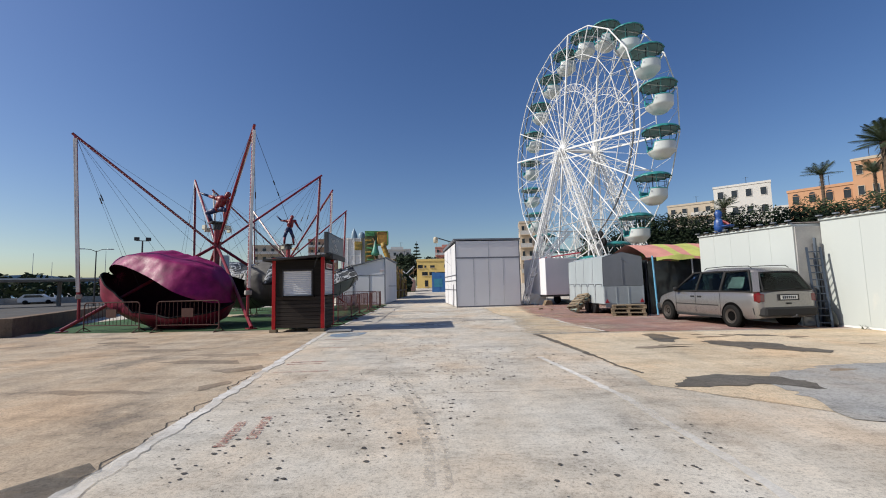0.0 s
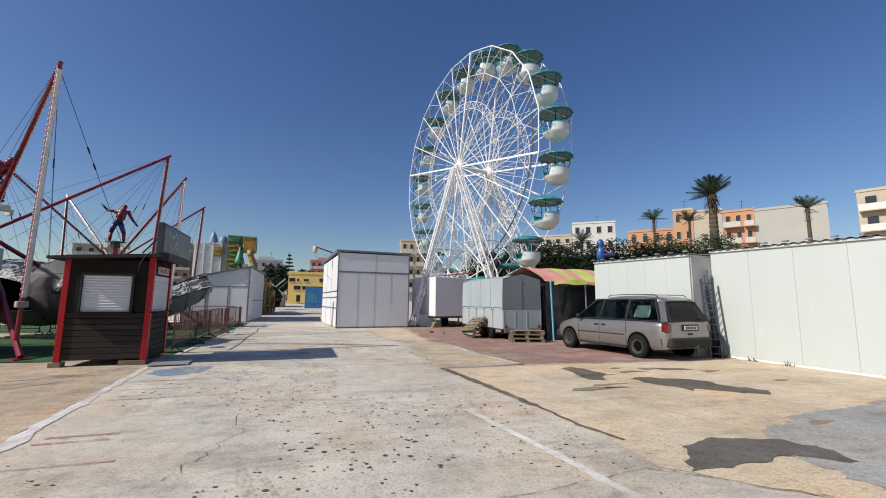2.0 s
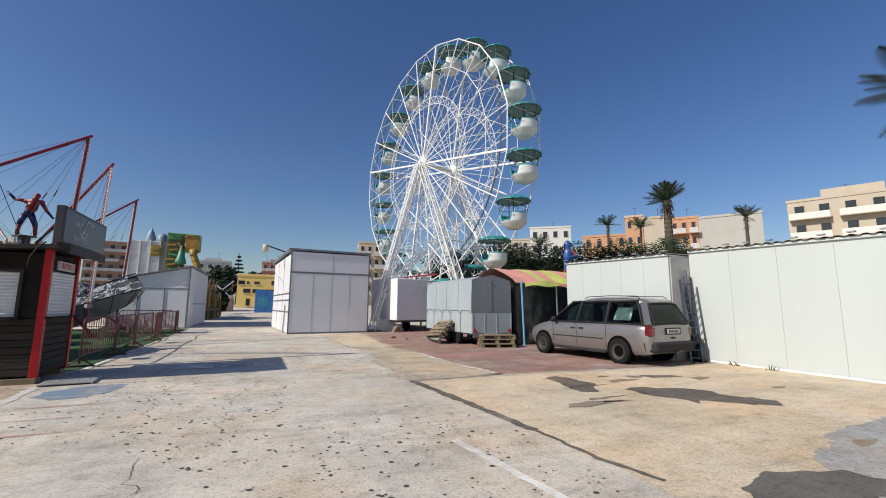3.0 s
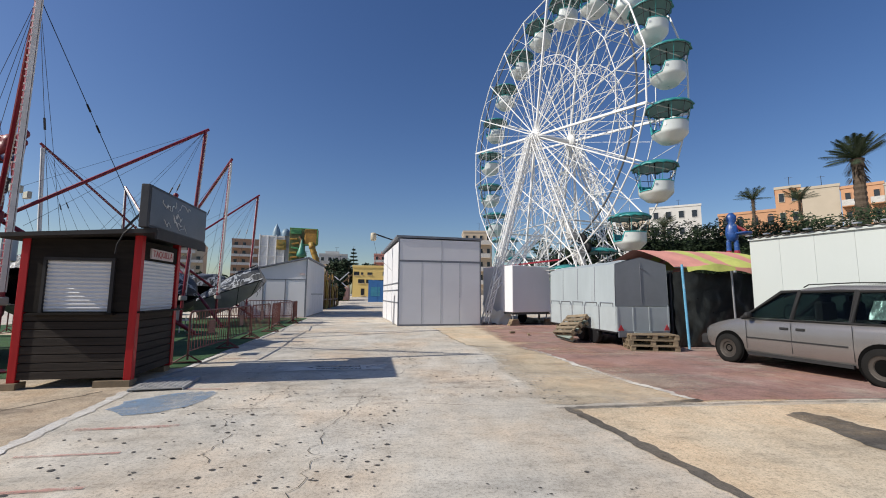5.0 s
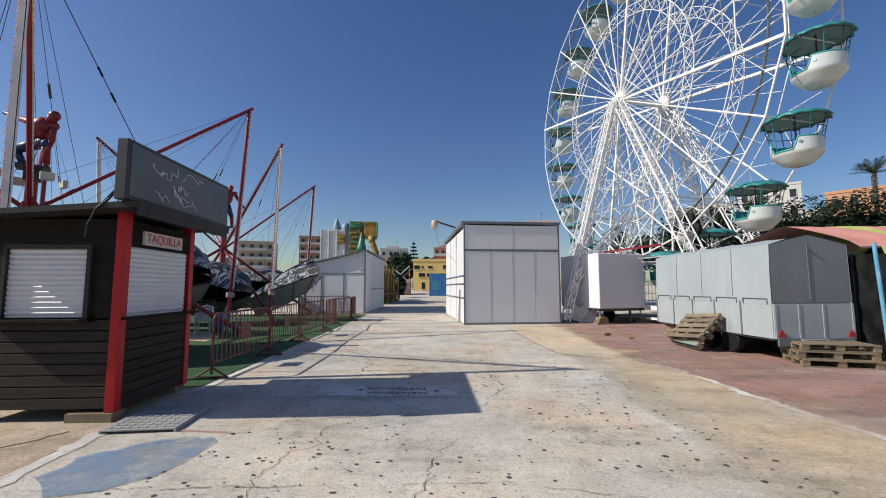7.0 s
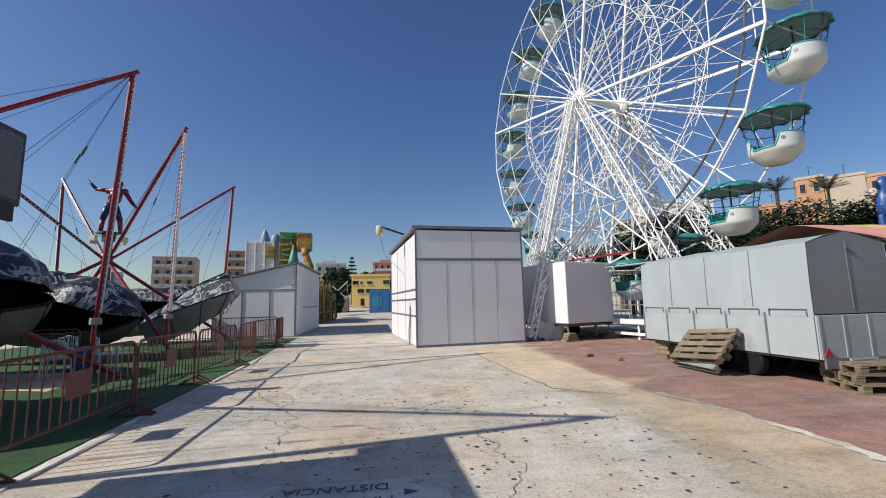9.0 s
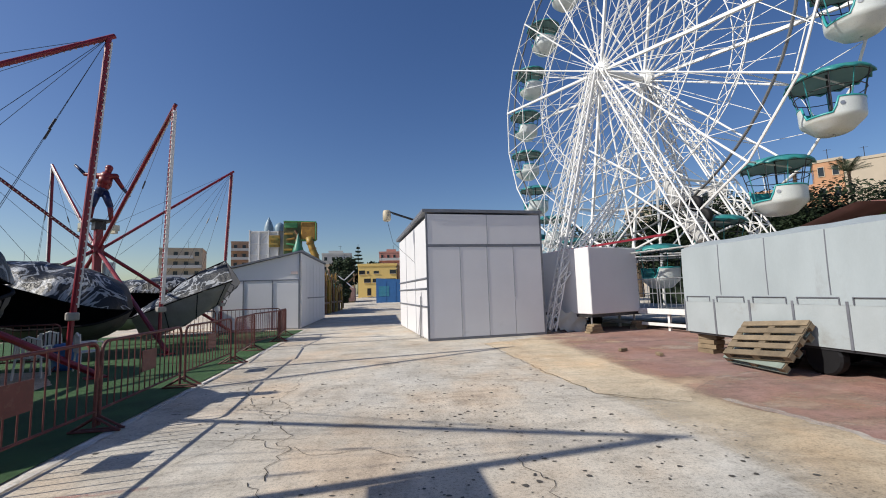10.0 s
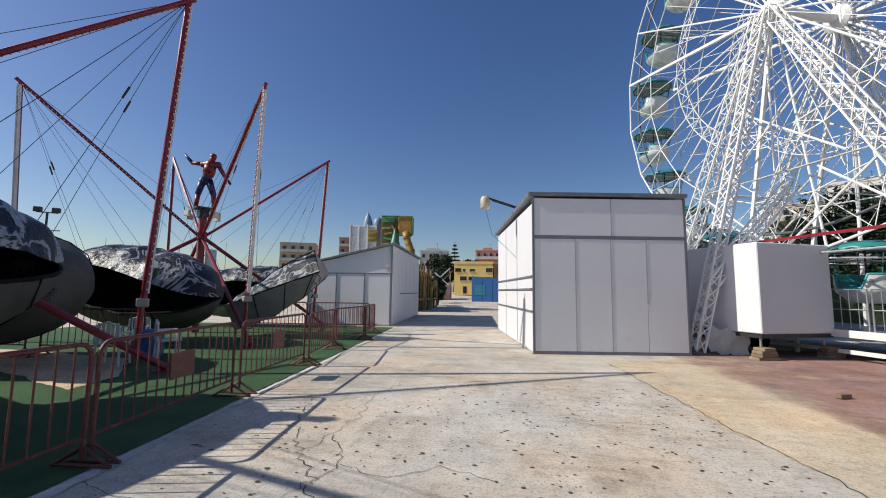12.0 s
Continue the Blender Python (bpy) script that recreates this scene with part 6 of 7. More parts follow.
        part("tail_lamp", Shape().box((s * .80, -.82, .86), (.24, .22, .30)), TAIL_RED, c, "red tail lamp", bevel=0.06)
        part("headlamp", Shape().box((s * .50, 3.68, .66), (.26, .1, .11)), FLOOD_GLASS, c, bevel=0.02)
        for y in (0.0, 2.9):
            # Black disc stands in for shade inside the arch; no opening is cut.
            part("arch_shade_disc", Shape().rod((s * .80, y, .35), (s * (.966 if y < 1 else .952), y, .35), .375, 30), ARCH_SHADE, c)
            tyre = part("tyre", Shape().lathe([(.20, -.095), (.29, -.10), (.325, -.07), (.325, .07), (.29, .10), (.21, .095)], 30, Matrix.Translation((s * .905, y, .325)) @ Matrix.Rotation(math.pi / 2 * s, 4, "Y")), RUBBER, c, smooth=True)
            part("rim", Shape().lathe([(.001, .055), (.05, .06), (.06, .045), (.13, .05), (.15, .075), (.20, .085), (.215, .096)], 24, Matrix.Translation((s * .905, y, .325)) @ Matrix.Rotation(math.pi / 2 * s, 4, "Y")), RIM_STEEL, tyre, "dark steel rim")
    glass = [(-.76, -.925, 1.06), (.76, -.925, 1.06), (.60, -.68, 1.55), (-.60, -.68, 1.55)]
    o = part("rear_window", Shape().add(glass + [(x, y + .008, z) for x, y, z in glass], [(0, 1, 2, 3), (7, 6, 5, 4), (0, 4, 5, 1), (1, 5, 6, 2), (2, 6, 7, 3), (3, 7, 4, 0)]), CAR_GLASS, c)
    o.visible_shadow = False
    part("window_seal", Shape().path(glass + glass[:1], 0.025, 5), BUMPER, o)
    part("wiper", Shape().rod((-.1, -.93, 1.07), (.5, -.92, 1.13), .012, 5), BUMPER, o)
    glass = [(-.82, 2.66, 1.03), (.82, 2.66, 1.03), (.62, 1.80, 1.60), (-.62, 1.80, 1.60)]
    o = part("windscreen", Shape().add(glass + [(x, y - .01, z) for x, y, z in glass], [(0, 1, 2, 3), (7, 6, 5, 4), (0, 4, 5, 1), (1, 5, 6, 2), (2, 6, 7, 3), (3, 7, 4, 0)]), CAR_GLASS, c)
    o.visible_shadow = False
    part("bumper", Shape().add([(-.80, -1.02, .36), (.80, -1.02, .36), (.93, -.72, .36), (-.93, -.72, .36), (-.80, -1.02, .60), (.80, -1.02, .60), (.955, -.68, .62), (-.955, -.68, .62)],
                               [(3, 2, 1, 0), (4, 5, 6, 7), (0, 1, 5, 4), (1, 2, 6, 5), (2, 3, 7, 6), (3, 0, 4, 7)]), BUMPER, c, bevel=0.04)
    part("front_bumper", Shape().span((-.78, 3.6, .30), (.78, 3.86, .58)), BUMPER, c, bevel=0.06)
    part("plate_recess", Shape().span((-.32, -.955, .78), (.32, -.93, .95)), BUMPER, c)
    pl = part("number_plate", Shape().span((-.26, -.967, .81), (.26, -.955, .92)), PLATE, c, "white number plate")
    for i in range(7):
        part("plate_mark", Shape().span((-.21 + i * .062, -.971, .83), (-.17 + i * .062, -.966, .90)), DARK_STEEL, pl)
    part("hatch_handle", Shape().box((0, -.945, .70), (.14, .03, .04)), BUMPER, c)
    part("tow_hitch", Shape().rod((0, -1.0, .34), (0, -1.14, .36), .025, 8).ball((0, -1.14, .39), (.03, .03, .03), 6), DARK_STEEL, c)
    part("cabin_floor", Shape().span((-.84, -.75, .95), (.84, 2.6, .99)), CAR_INSIDE, c)
    for x in (-.42, .42):
        for y in (1.15, 0.1):
            seat = part("car_seat", Shape().box((x, y, 1.18), (.5, .14, .5)), CAR_INSIDE, c, bevel=.05)
            part("headrest", Shape().box((x, y - .01, 1.48), (.26, .1, .16)), CAR_INSIDE, seat, bevel=.04)
    wheel = Shape()
    for i in range(16):
        a, q = 2 * math.pi * i / 16, 2 * math.pi * (i + 1) / 16
        wheel.rod((-.42 + .18 * math.cos(a), 1.85, 1.16 + .18 * math.sin(a)), (-.42 + .18 * math.cos(q), 1.85, 1.16 + .18 * math.sin(q)), .015, 5)
    part("steering_wheel", wheel, CAR_INSIDE, c)
    part("sunshade", Shape().grid([[(-.83 + .16 * j / 5 + .02 * math.sin(i * 2 + j), -.30 + .52 * i / 8, 1.12 + .33 * j / 5) for j in range(6)] for i in range(9)]), SUNSHADE, c, "crumpled foil sunshade", smooth=True)


car()


# ---- planting ----
LEAF = surf("hedge_leaf", (0.020, 0.040, 0.012), 0.9, var=0.5, scale=0.6, fine=5)
LEAF_DARK = surf("dark_tree_leaf", (0.022, 0.042, 0.016), 0.9, var=0.5, scale=0.6, fine=5)
FROND = surf("palm_frond_leaf", (0.055, 0.078, 0.038), 0.6, var=0.3)
PALM_TRUNK = surf("palm_trunk_bark", (0.10, 0.072, 0.05), 0.9, var=0.35, scale=4, fine=18, bump=1.0)
BARK = surf("tree_bark", (0.12, 0.09, 0.065), 0.9, var=0.3, bump=0.8)


def leaves(s, rnd, centre, size, count, leaf):
    """Scatters leaf blades through an uneven ellipsoid."""
    for _ in range(count):
        d = Vector((rnd.gauss(0, 1), rnd.gauss(0, 1), rnd.gauss(0, 1))).normalized() * rnd.uniform(0.55, 1.0)
        p = Vector(centre) + Vector((d.x * size[0], d.y * size[1], d.z * size[2]))
        a = Vector((rnd.uniform(-1, 1), rnd.uniform(-1, 1), rnd.uniform(-0.6, 1))).normalized() * leaf * rnd.uniform(0.6, 1.3)
        b = a.orthogonal().normalized() * leaf * rnd.uniform(0.35, 0.6)
        s.add([p - a, p + b, p + a, p - b], [(0, 1, 2, 3)])


def hedge():
    rnd = random.Random(11)
    s = Shape()
    line = [(14.5, 36), (18, 34), (22, 31.5), (25, 28.5), (27.5, 25.5)]
    for (ax, ay), (bx, by) in zip(line, line[1:]):
        for i in range(9):
            u = i / 9
            x, y = ax + (bx - ax) * u, ay + (by - ay) * u
            for z in (2.6, 4.1, 5.4):
                leaves(s, rnd, (x + rnd.uniform(-0.5, 0.5), y + rnd.uniform(-0.5, 0.5), z + rnd.uniform(-0.3, 0.6)), (1.3, 1.3, 1.0), 420, 0.12)
    solid("hedge", s, LEAF, "dense dark green hedge on the slope behind the stalls", "hedge", "stuff")
    core = Shape()
    rows = []
    for x, y in line:
        rows.append([(x - 0.4, y - 0.4, 0.0), (x - 0.3, y - 0.3, 5.0), (x + 0.5, y + 0.5, 5.5), (x + 4, y + 4, 5.2), (x + 40, y + 40, 8.5), (x + 90, y + 90, 14.0)])
    solid("hillside", core.grid(rows), LEAF_DARK, "overgrown slope under the hedge", kind="structure")


hedge()


def palm(x, y, z0, height, spread, count, seed, label, thick=0.3):
    rnd = random.Random(seed)
    t = root("palm_tree", turn(x, y, rnd.uniform(0, 360), z0), label, "palm tree")
    prof = []
    n = int(height * 5)
    for i in range(n + 1):
        u = i / n
        r = thick * (1.15 - 0.35 * u + (0.35 if u > 0.9 else 0) * (u - 0.9) * 8) * (1.06 if i % 2 else 0.94)
        prof.append((r, height * u))
    part("trunk", Shape().lathe(prof, 12), PALM_TRUNK, t)
    skirt = Shape()
    for k in range(90):
        a, z = rnd.uniform(0, 6.283), height - rnd.uniform(0.0, 0.22) * height
        r = thick * rnd.uniform(1.0, 1.35)
        p = Vector((math.cos(a) * r, math.sin(a) * r, z))
        side = Vector((-math.sin(a), math.cos(a), 0)) * thick * 0.22
        skirt.add([p - side, p + side, p + Vector((math.cos(a), math.sin(a), -1.4)) * thick * rnd.uniform(0.5, 0.9)], [(0, 1, 2)])
    tagged(part("skirt", skirt, PALM_TRUNK, t, "brown skirt of dead leaf bases"), kind="stuff")
    for k in range(count):
        a = 2 * math.pi * k / count * 2.618 + rnd.uniform(-0.2, 0.2)
        rise = rnd.uniform(-0.15, 1.45) if rnd.random() < 0.4 else rnd.uniform(0.45, 1.45)
        L = spread * rnd.uniform(0.85, 1.1)
        s = Shape()
        pts = []
        for i in range(11):
            u = i / 10
            out = L * (u * math.cos(rise * 0.8) * (1 - 0.12 * u))
            up = L * (u * math.sin(rise) - 0.42 * u * u * (0.5 + 0.25 * rise))
            pts.append(Vector((math.cos(a) * out, math.sin(a) * out, height + up)))
        side = Vector((-math.sin(a), math.cos(a), 0))
        for i in range(10):
            s.rod(pts[i], pts[i + 1], 0.02 * (1 - i / 12), 3)
            for h in (0.0, 0.33, 0.66):
                u = (i + h) / 10
                p = pts[i].lerp(pts[i + 1], h)
                ll = L * 0.26 * math.sin(math.pi * min(1, u * 0.85 + 0.12))
                d = (pts[i + 1] - pts[i]).normalized()
                for sg in (-1, 1):
                    q = p + (side * sg * 0.8 + d * 0.6 + Vector((0, 0, -0.35))) * ll
                    s.add([p - d * 0.03, p + d * 0.03, q], [(0, 1, 2)])
        part("frond", s, FROND, t)
    return t


palm(31.6, 30.4, 4.0, 7.0, 2.4, 34, 1, "tall palm with a thick shaggy trunk above the hedge", 0.36)
palm(60.3, 70.4, 8.3, 9.9, 3.3, 26, 2, "palm before the orange building", 0.25)
palm(64.6, 66.1, 8.3, 9.0, 3.3, 24, 3, "slender palm before the beige building", 0.2)
palm(75.3, 52.8, 8.3, 9.3, 3.4, 24, 4, "slender palm beside the pale building", 0.3)
palm(49.3, 78.8, 6.8, 7.8, 3.6, 26, 5, "bushy palm before the white terraces", 0.3)
palm(23.8, 10.6, 1.0, 9.0, 3.2, 40, 6, "large palm behind the stall wall", 0.35)
palm(19.5, 46.0, 0.5, 5.0, 2.4, 26, 7, "bushy palm behind the Ferris wheel", 0.3)


def broad_tree(x, y, z0, h, crown, seed, label, leaf=0.2, count=2200, material=None):
    rnd = random.Random(seed)
    t = root("tree", turn(x, y, 0, z0), label, "tree")
    trunk = Shape().rod((0, 0, 0), (0.1, 0.05, h * 0.55), 0.16, 8, 0.1)
    for _ in range(6):
        trunk.rod((0.06, 0.03, h * rnd.uniform(0.35, 0.55)), (rnd.uniform(-1, 1) * crown * 0.7, rnd.uniform(-1, 1) * crown * 0.7, h * rnd.uniform(0.65, 0.9)), 0.06, 6, 0.02)
    part("trunk", trunk, BARK, t)
    s = Shape()
    for _ in range(14):
        leaves(s, rnd, (rnd.uniform(-0.7, 0.7) * crown, rnd.uniform(-0.7, 0.7) * crown, h * rnd.uniform(0.5, 0.95)), (crown * 0.42, crown * 0.42, crown * 0.32), count // 14, leaf)
    part("crown", s, material or LEAF_DARK, t)


broad_tree(-8.6, 62, 0.2, 3.0, 0.9, 21, "dark leafy tree beside the lane")
broad_tree(-10.5, 76, 0.4, 4.2, 1.2, 22, "dark leafy tree beside the lane")
broad_tree(-13.5, 90, 0.8, 8.0, 3.0, 23, "dark leafy tree before far houses", 0.3)
broad_tree(17.5, 52, 0.5, 7.0, 3.0, 24, "dark leafy tree behind the Ferris wheel", 0.25)
broad_tree(24, 58, 0.5, 7.0, 3.0, 25, "dark leafy tree behind the Ferris wheel", 0.25)


def conifer(x, y, z0, h):
    rnd = random.Random(4)
    t = root("conifer", turn(x, y, 0, z0), "tall dark tiered conifer among far houses", "tree")
    part("trunk", Shape().rod((0, 0, 0), (0, 0, h), 0.25, 8, 0.05), BARK, t)
    s = Shape()
    for k in range(10):
        z = h * (0.25 + 0.075 * k)
        r = h * 0.2 * (1.05 - k / 10)
        for i in range(9):
            a = 2 * math.pi * i / 9 + k
            leaves(s, rnd, (r * 0.6 * math.cos(a), r * 0.6 * math.sin(a), z), (r * 0.5, r * 0.5, 0.15), 22, 0.28)
    part("crown", s, LEAF_DARK, t)


conifer(-15.0, 128, 1.5, 14)


# ---- buildings ----
PLASTER_WHITE = surf("white_plaster", (0.58, 0.57, 0.54), 0.8, var=0.06, scale=0.3, dirt=(0.5, 0.46, 0.4), dirt_at=0.7, dirt_scale=0.4)
PLASTER_CREAM = surf("cream_plaster", (0.54, 0.44, 0.33), 0.8, var=0.07, scale=0.3)
PLASTER_SAND = surf("sand_plaster", (0.47, 0.40, 0.31), 0.8, var=0.07, scale=0.3)
PLASTER_STONE = surf("grey_beige_plaster", (0.40, 0.385, 0.35), 0.8, var=0.06, scale=0.3, dirt=(0.33, 0.31, 0.28), dirt_at=0.66, dirt_scale=0.4)
PLASTER_ORANGE = surf("orange_plaster", (0.50, 0.27, 0.15), 0.8, var=0.08, scale=0.3)
PLASTER_YELLOW = surf("yellow_plaster", (0.80, 0.58, 0.20), 0.8, var=0.06, scale=0.3)
PLASTER_PINK = surf("pink_plaster", (0.58, 0.28, 0.22), 0.8, var=0.08, scale=0.3)
BRICKISH = surf("brown_facade", (0.40, 0.26, 0.18), 0.8, var=0.1, scale=0.5)
WINDOW_DARK = surf("dark_window_glass", (0.03, 0.035, 0.04), 0.12)
AWNING_WHITE = surf("pale_awning_cloth", (0.70, 0.67, 0.60), 0.8)
RAIL_GREY = surf("balcony_front", (0.52, 0.50, 0.47), 0.7)


def building(x, y, z0, yaw, w, d, h, storeys, bays, wall, label, balcony=None, trim=None, hut=None, arched=False, base=0.0, blank=False):
    """A house with its front along local x facing local -y: recessed windows, balconies, parapet and roof hut."""
    b = root("house", turn(x, y, yaw, z0), label, "building")
    body = Shape().span((0, 0, -12), (w, d, h))
    part("wall", body, wall, b)
    part("parapet", Shape().span((-0.12, -0.12, h), (w + 0.12, 0.18, h + 0.5)).span((-0.12, d - 0.18, h), (w + 0.12, d + 0.12, h + 0.5)).span((-0.12, 0.18, h), (0.18, d - 0.18, h + 0.5)).span((w - 0.18, 0.18, h), (w + 0.12, d - 0.18, h + 0.5)), trim or wall, b)
    sh, bw = (h - base) / storeys, w / bays
    for s in range(storeys):
        z = base + s * sh
        for i in range(0 if blank else bays):
            x0 = (i + 0.3) * bw
            x1 = (i + 0.7) * bw
            win = part("window", Shape().span((x0, -0.02, z + sh * 0.34), (x1, 0.05, z + sh * 0.76)), WINDOW_DARK, b)
            part("frame", Shape().span((x0 - 0.08, -0.1, z + sh * 0.34 - 0.1), (x1 + 0.08, -0.02, z + sh * 0.34)).span((x0 - 0.08, -0.1, z + sh * 0.76), (x1 + 0.08, -0.02, z + sh * 0.76 + 0.1)).span((x0 - 0.08, -0.1, z + sh * 0.34), (x0, -0.02, z + sh * 0.76)).span((x1, -0.1, z + sh * 0.34), (x1 + 0.08, -0.02, z + sh * 0.76)), trim or wall, win)
            if arched:
                part("arch", Shape().rod(((x0 + x1) / 2, -0.03, z + sh * 0.76), ((x0 + x1) / 2, 0.04, z + sh * 0.76), (x1 - x0) / 2, 20), WINDOW_DARK, win)
        if balcony:
            for i in range(0, bays, 2 if balcony is not PLASTER_WHITE else bays):
                x0, x1 = (i + 0.06) * bw, min(w, (i + 1.7) * bw) if balcony is not PLASTER_WHITE else w * (0.8 + 0.2 * (s % 2))
                bal = part("balcony", Shape().span((x0, -1.3, z + 0.02), (x1, 0, z + 0.18)), wall, b)
                part("balcony_front", Shape().span((x0, -1.3, z + 0.18), (x1, -1.2, z + sh * 0.36)), balcony, bal)
    n = max(2, int(d / (bw if bw > 2 else 3)))
    for s in range(storeys):
        for i in range(n):
            z, y0 = base + s * sh, (i + 0.3) * d / n
            part("side_window", Shape().span((-0.03, y0, z + sh * 0.35), (0.05, y0 + d / n * 0.4, z + sh * 0.8)), WINDOW_DARK, b)
    if hut:
        part("roof_hut", Shape().span((w * hut[0], d * 0.3, h), (w * hut[1], d * 0.8, h + hut[2])), wall, b)
    aerial = Shape().rod((w * 0.6, d * 0.5, h), (w * 0.6, d * 0.5, h + 3.2), 0.05, 5).rod((w * 0.6 - 0.6, d * 0.5, h + 3.0), (w * 0.6 + 0.6, d * 0.5, h + 3.0), 0.03, 4)
    part("aerial", aerial, DARK_STEEL, b)
    return b


# houses on the slope
FAR = 1.6


def on_slope(x, y, z):
    """A place further off in the same direction, seen from the start of the walk."""
    return 0.67 + FAR * (x - 0.67), 0.5 + FAR * (y - 0.5), 1.41 + FAR * (z - 1.41)


def slope_house(x, y, z0, yaw, w, d, h, storeys, bays, wall, label, balcony=None, trim=None, hut=None, arched=False, blank=False):
    px, py, pz = on_slope(x, y, z0)
    return building(px, py, pz, yaw, w * FAR, d, h * FAR, storeys + (0 if blank else 1), bays + (0 if blank else 1), wall, label, balcony, trim, hut, arched, 0.0, blank)


slope_house(35.0, 71.0, 5, -33, 6.6, 12, 8.6, 3, 3, PLASTER_SAND, "sand-coloured terraced apartment house with balconies on the slope", RAIL_GREY)
slope_house(40.3, 66.9, 5, -33, 7.2, 12, 10.6, 3, 3, PLASTER_WHITE, "white apartment block with shaded loggias on the slope", None, hut=(0.35, 0.75, 1.0))
slope_house(46.6, 63.0, 5, -33, 5.0, 8, 6.6, 1, 2, PLASTER_WHITE, "low white house beside the white block", None, blank=True)
slope_house(41.8, 54.0, 5, -45, 6.2, 9, 7.0, 2, 3, PLASTER_ORANGE, "orange plastered house with arched openings on the slope", None, arched=True)
slope_house(45.9, 49.6, 5, -45, 2.4, 8, 9.6, 3, 1, PLASTER_ORANGE, "orange stair tower on the slope", None, PLASTER_SAND)
slope_house(47.7, 47.9, 5, -45, 3.3, 8, 9.2, 2, 1, PLASTER_SAND, "blank sand-coloured house wall on the slope", None, blank=True)
slope_house(50.2, 45.6, 5, -53, 3.4, 9, 8.8, 3, 2, PLASTER_ORANGE, "orange plastered apartment front with balconies on the slope", RAIL_GREY, hut=(0.4, 0.95, 1.0))
slope_house(52.3, 42.9, 5, -56, 7.0, 9, 8.6, 1, 1, PLASTER_STONE, "blank grey-beige side wall of a house on the slope", None, hut=(0.02, 0.45, 0.7), blank=True)
slope_house(57.6, 35.0, 5, -64, 9.0, 8, 9.4, 3, 3, PLASTER_SAND, "sand-coloured apartment house with awnings on the slope", AWNING_WHITE, hut=(0.35, 0.95, 2.4))
building(15.4, 112, 4, -5, 7.5, 8, 13.8, 4, 4, PLASTER_CREAM, "far cream apartment block", RAIL_GREY)
# houses beyond the lane and the rides
building(-57, 146, 2, 15, 10, 12, 17.0, 6, 4, BRICKISH, "far brown apartment block with white balconies", PLASTER_WHITE)
building(-74, 138, 2, 20, 11, 12, 14.5, 5, 4, PLASTER_SAND, "far sand-coloured apartment block with pale balconies", PLASTER_WHITE)
building(-45.5, 150, 2, 10, 5.5, 10, 17.5, 6, 2, PLASTER_WHITE, "far white narrow apartment block", RAIL_GREY)
building(-26.0, 133, 2, 8, 8.4, 10, 11.2, 4, 4, PLASTER_WHITE, "far white terraced apartment block", RAIL_GREY, hut=(0.2, 0.7, 1.5))
building(-33, 128, 2, 8, 6.5, 10, 9.2, 3, 3, PLASTER_CREAM, "far cream apartment block", RAIL_GREY)
yellow = building(-11.65, 101, 1.0, 2, 8.2, 10, 6.5, 2, 5, PLASTER_YELLOW, "bright yellow two-storey building at the lane's end", None, blank=True)
for x0, x1, z0, z1 in ((0.2, 1.45, 4.75, 5.55), (1.85, 2.35, 4.85, 5.4), (3.3, 4.4, 4.85, 5.4), (6.75, 8.1, 4.75, 5.6), (1.25, 2.65, 2.95, 3.8), (3.05, 4.4, 2.95, 3.75), (4.8, 8.0, 3.2, 3.7), (1.9, 2.7, 0.2, 1.7)):
    win = part("window", Shape().span((x0, -0.03, z0), (x1, 0.02, z1)), WINDOW_DARK, yellow)
    part("sill", Shape().span((x0 - 0.08, -0.12, z0 - 0.1), (x1 + 0.08, -0.03, z0)), PLASTER_CREAM, win)
part("terrace_band", Shape().span((4.6, -0.5, 2.6), (8.2, 0, 3.1)), PLASTER_YELLOW, yellow)
building(-3.35, 104, 1.0, 2, 2.8, 7, 6.6, 2, 1, BRICKISH, "brown plastered house beside the yellow building", None)
building(-20.5, 112, 1.0, 6, 6.5, 8, 7.4, 3, 3, PLASTER_CREAM, "pale terraced house behind the stalls", PLASTER_WHITE)
building(-12, 166, 4, 3, 9, 9, 12.6, 4, 4, PLASTER_PINK, "far pink house above the yellow building", PLASTER_WHITE, hut=(0.3, 0.7, 1.6))
building(-2.5, 172, 4, 3, 10, 9, 9.5, 3, 4, PLASTER_WHITE, "far white house above the yellow building", None)
rnd_far = random.Random(31)
for i in range(6):
    broad_tree(-13.5 + i * 4.5, 121 + rnd_far.uniform(-6, 6), 1.5, rnd_far.uniform(6, 9), 2.8, 40 + i, "dark tree among far houses", 0.35, 1200)


# ---- lane: blue cabin, fairground fronts ----
BLUE_SHEET = surf("blue_painted_sheet", (0.03, 0.13, 0.34), 0.5, var=0.1, scale=1.5)
FRONT_YELLOW = surf("yellow_painted_front", (0.40, 0.24, 0.04), 0.5, var=0.4, scale=1.4, dirt=(0.12, 0.16, 0.05), dirt_at=0.55, dirt_scale=1.0)
FRONT_GREEN = surf("green_painted_front", (0.07, 0.26, 0.10), 0.5, var=0.25, scale=2)
FRONT_BROWN = surf("brown_carved_front", (0.22, 0.12, 0.06), 0.6, var=0.35, scale=2)
FRONT_WHITE = surf("white_carved_front", (0.66, 0.67, 0.68), 0.5, var=0.08)
cabin = root("cabin", turn(-5.05, 67.5, -4) @ Matrix.Diagonal((1.45, 1, 1.04, 1)), "blue sheet-metal cabin beside the lane", "cabin")
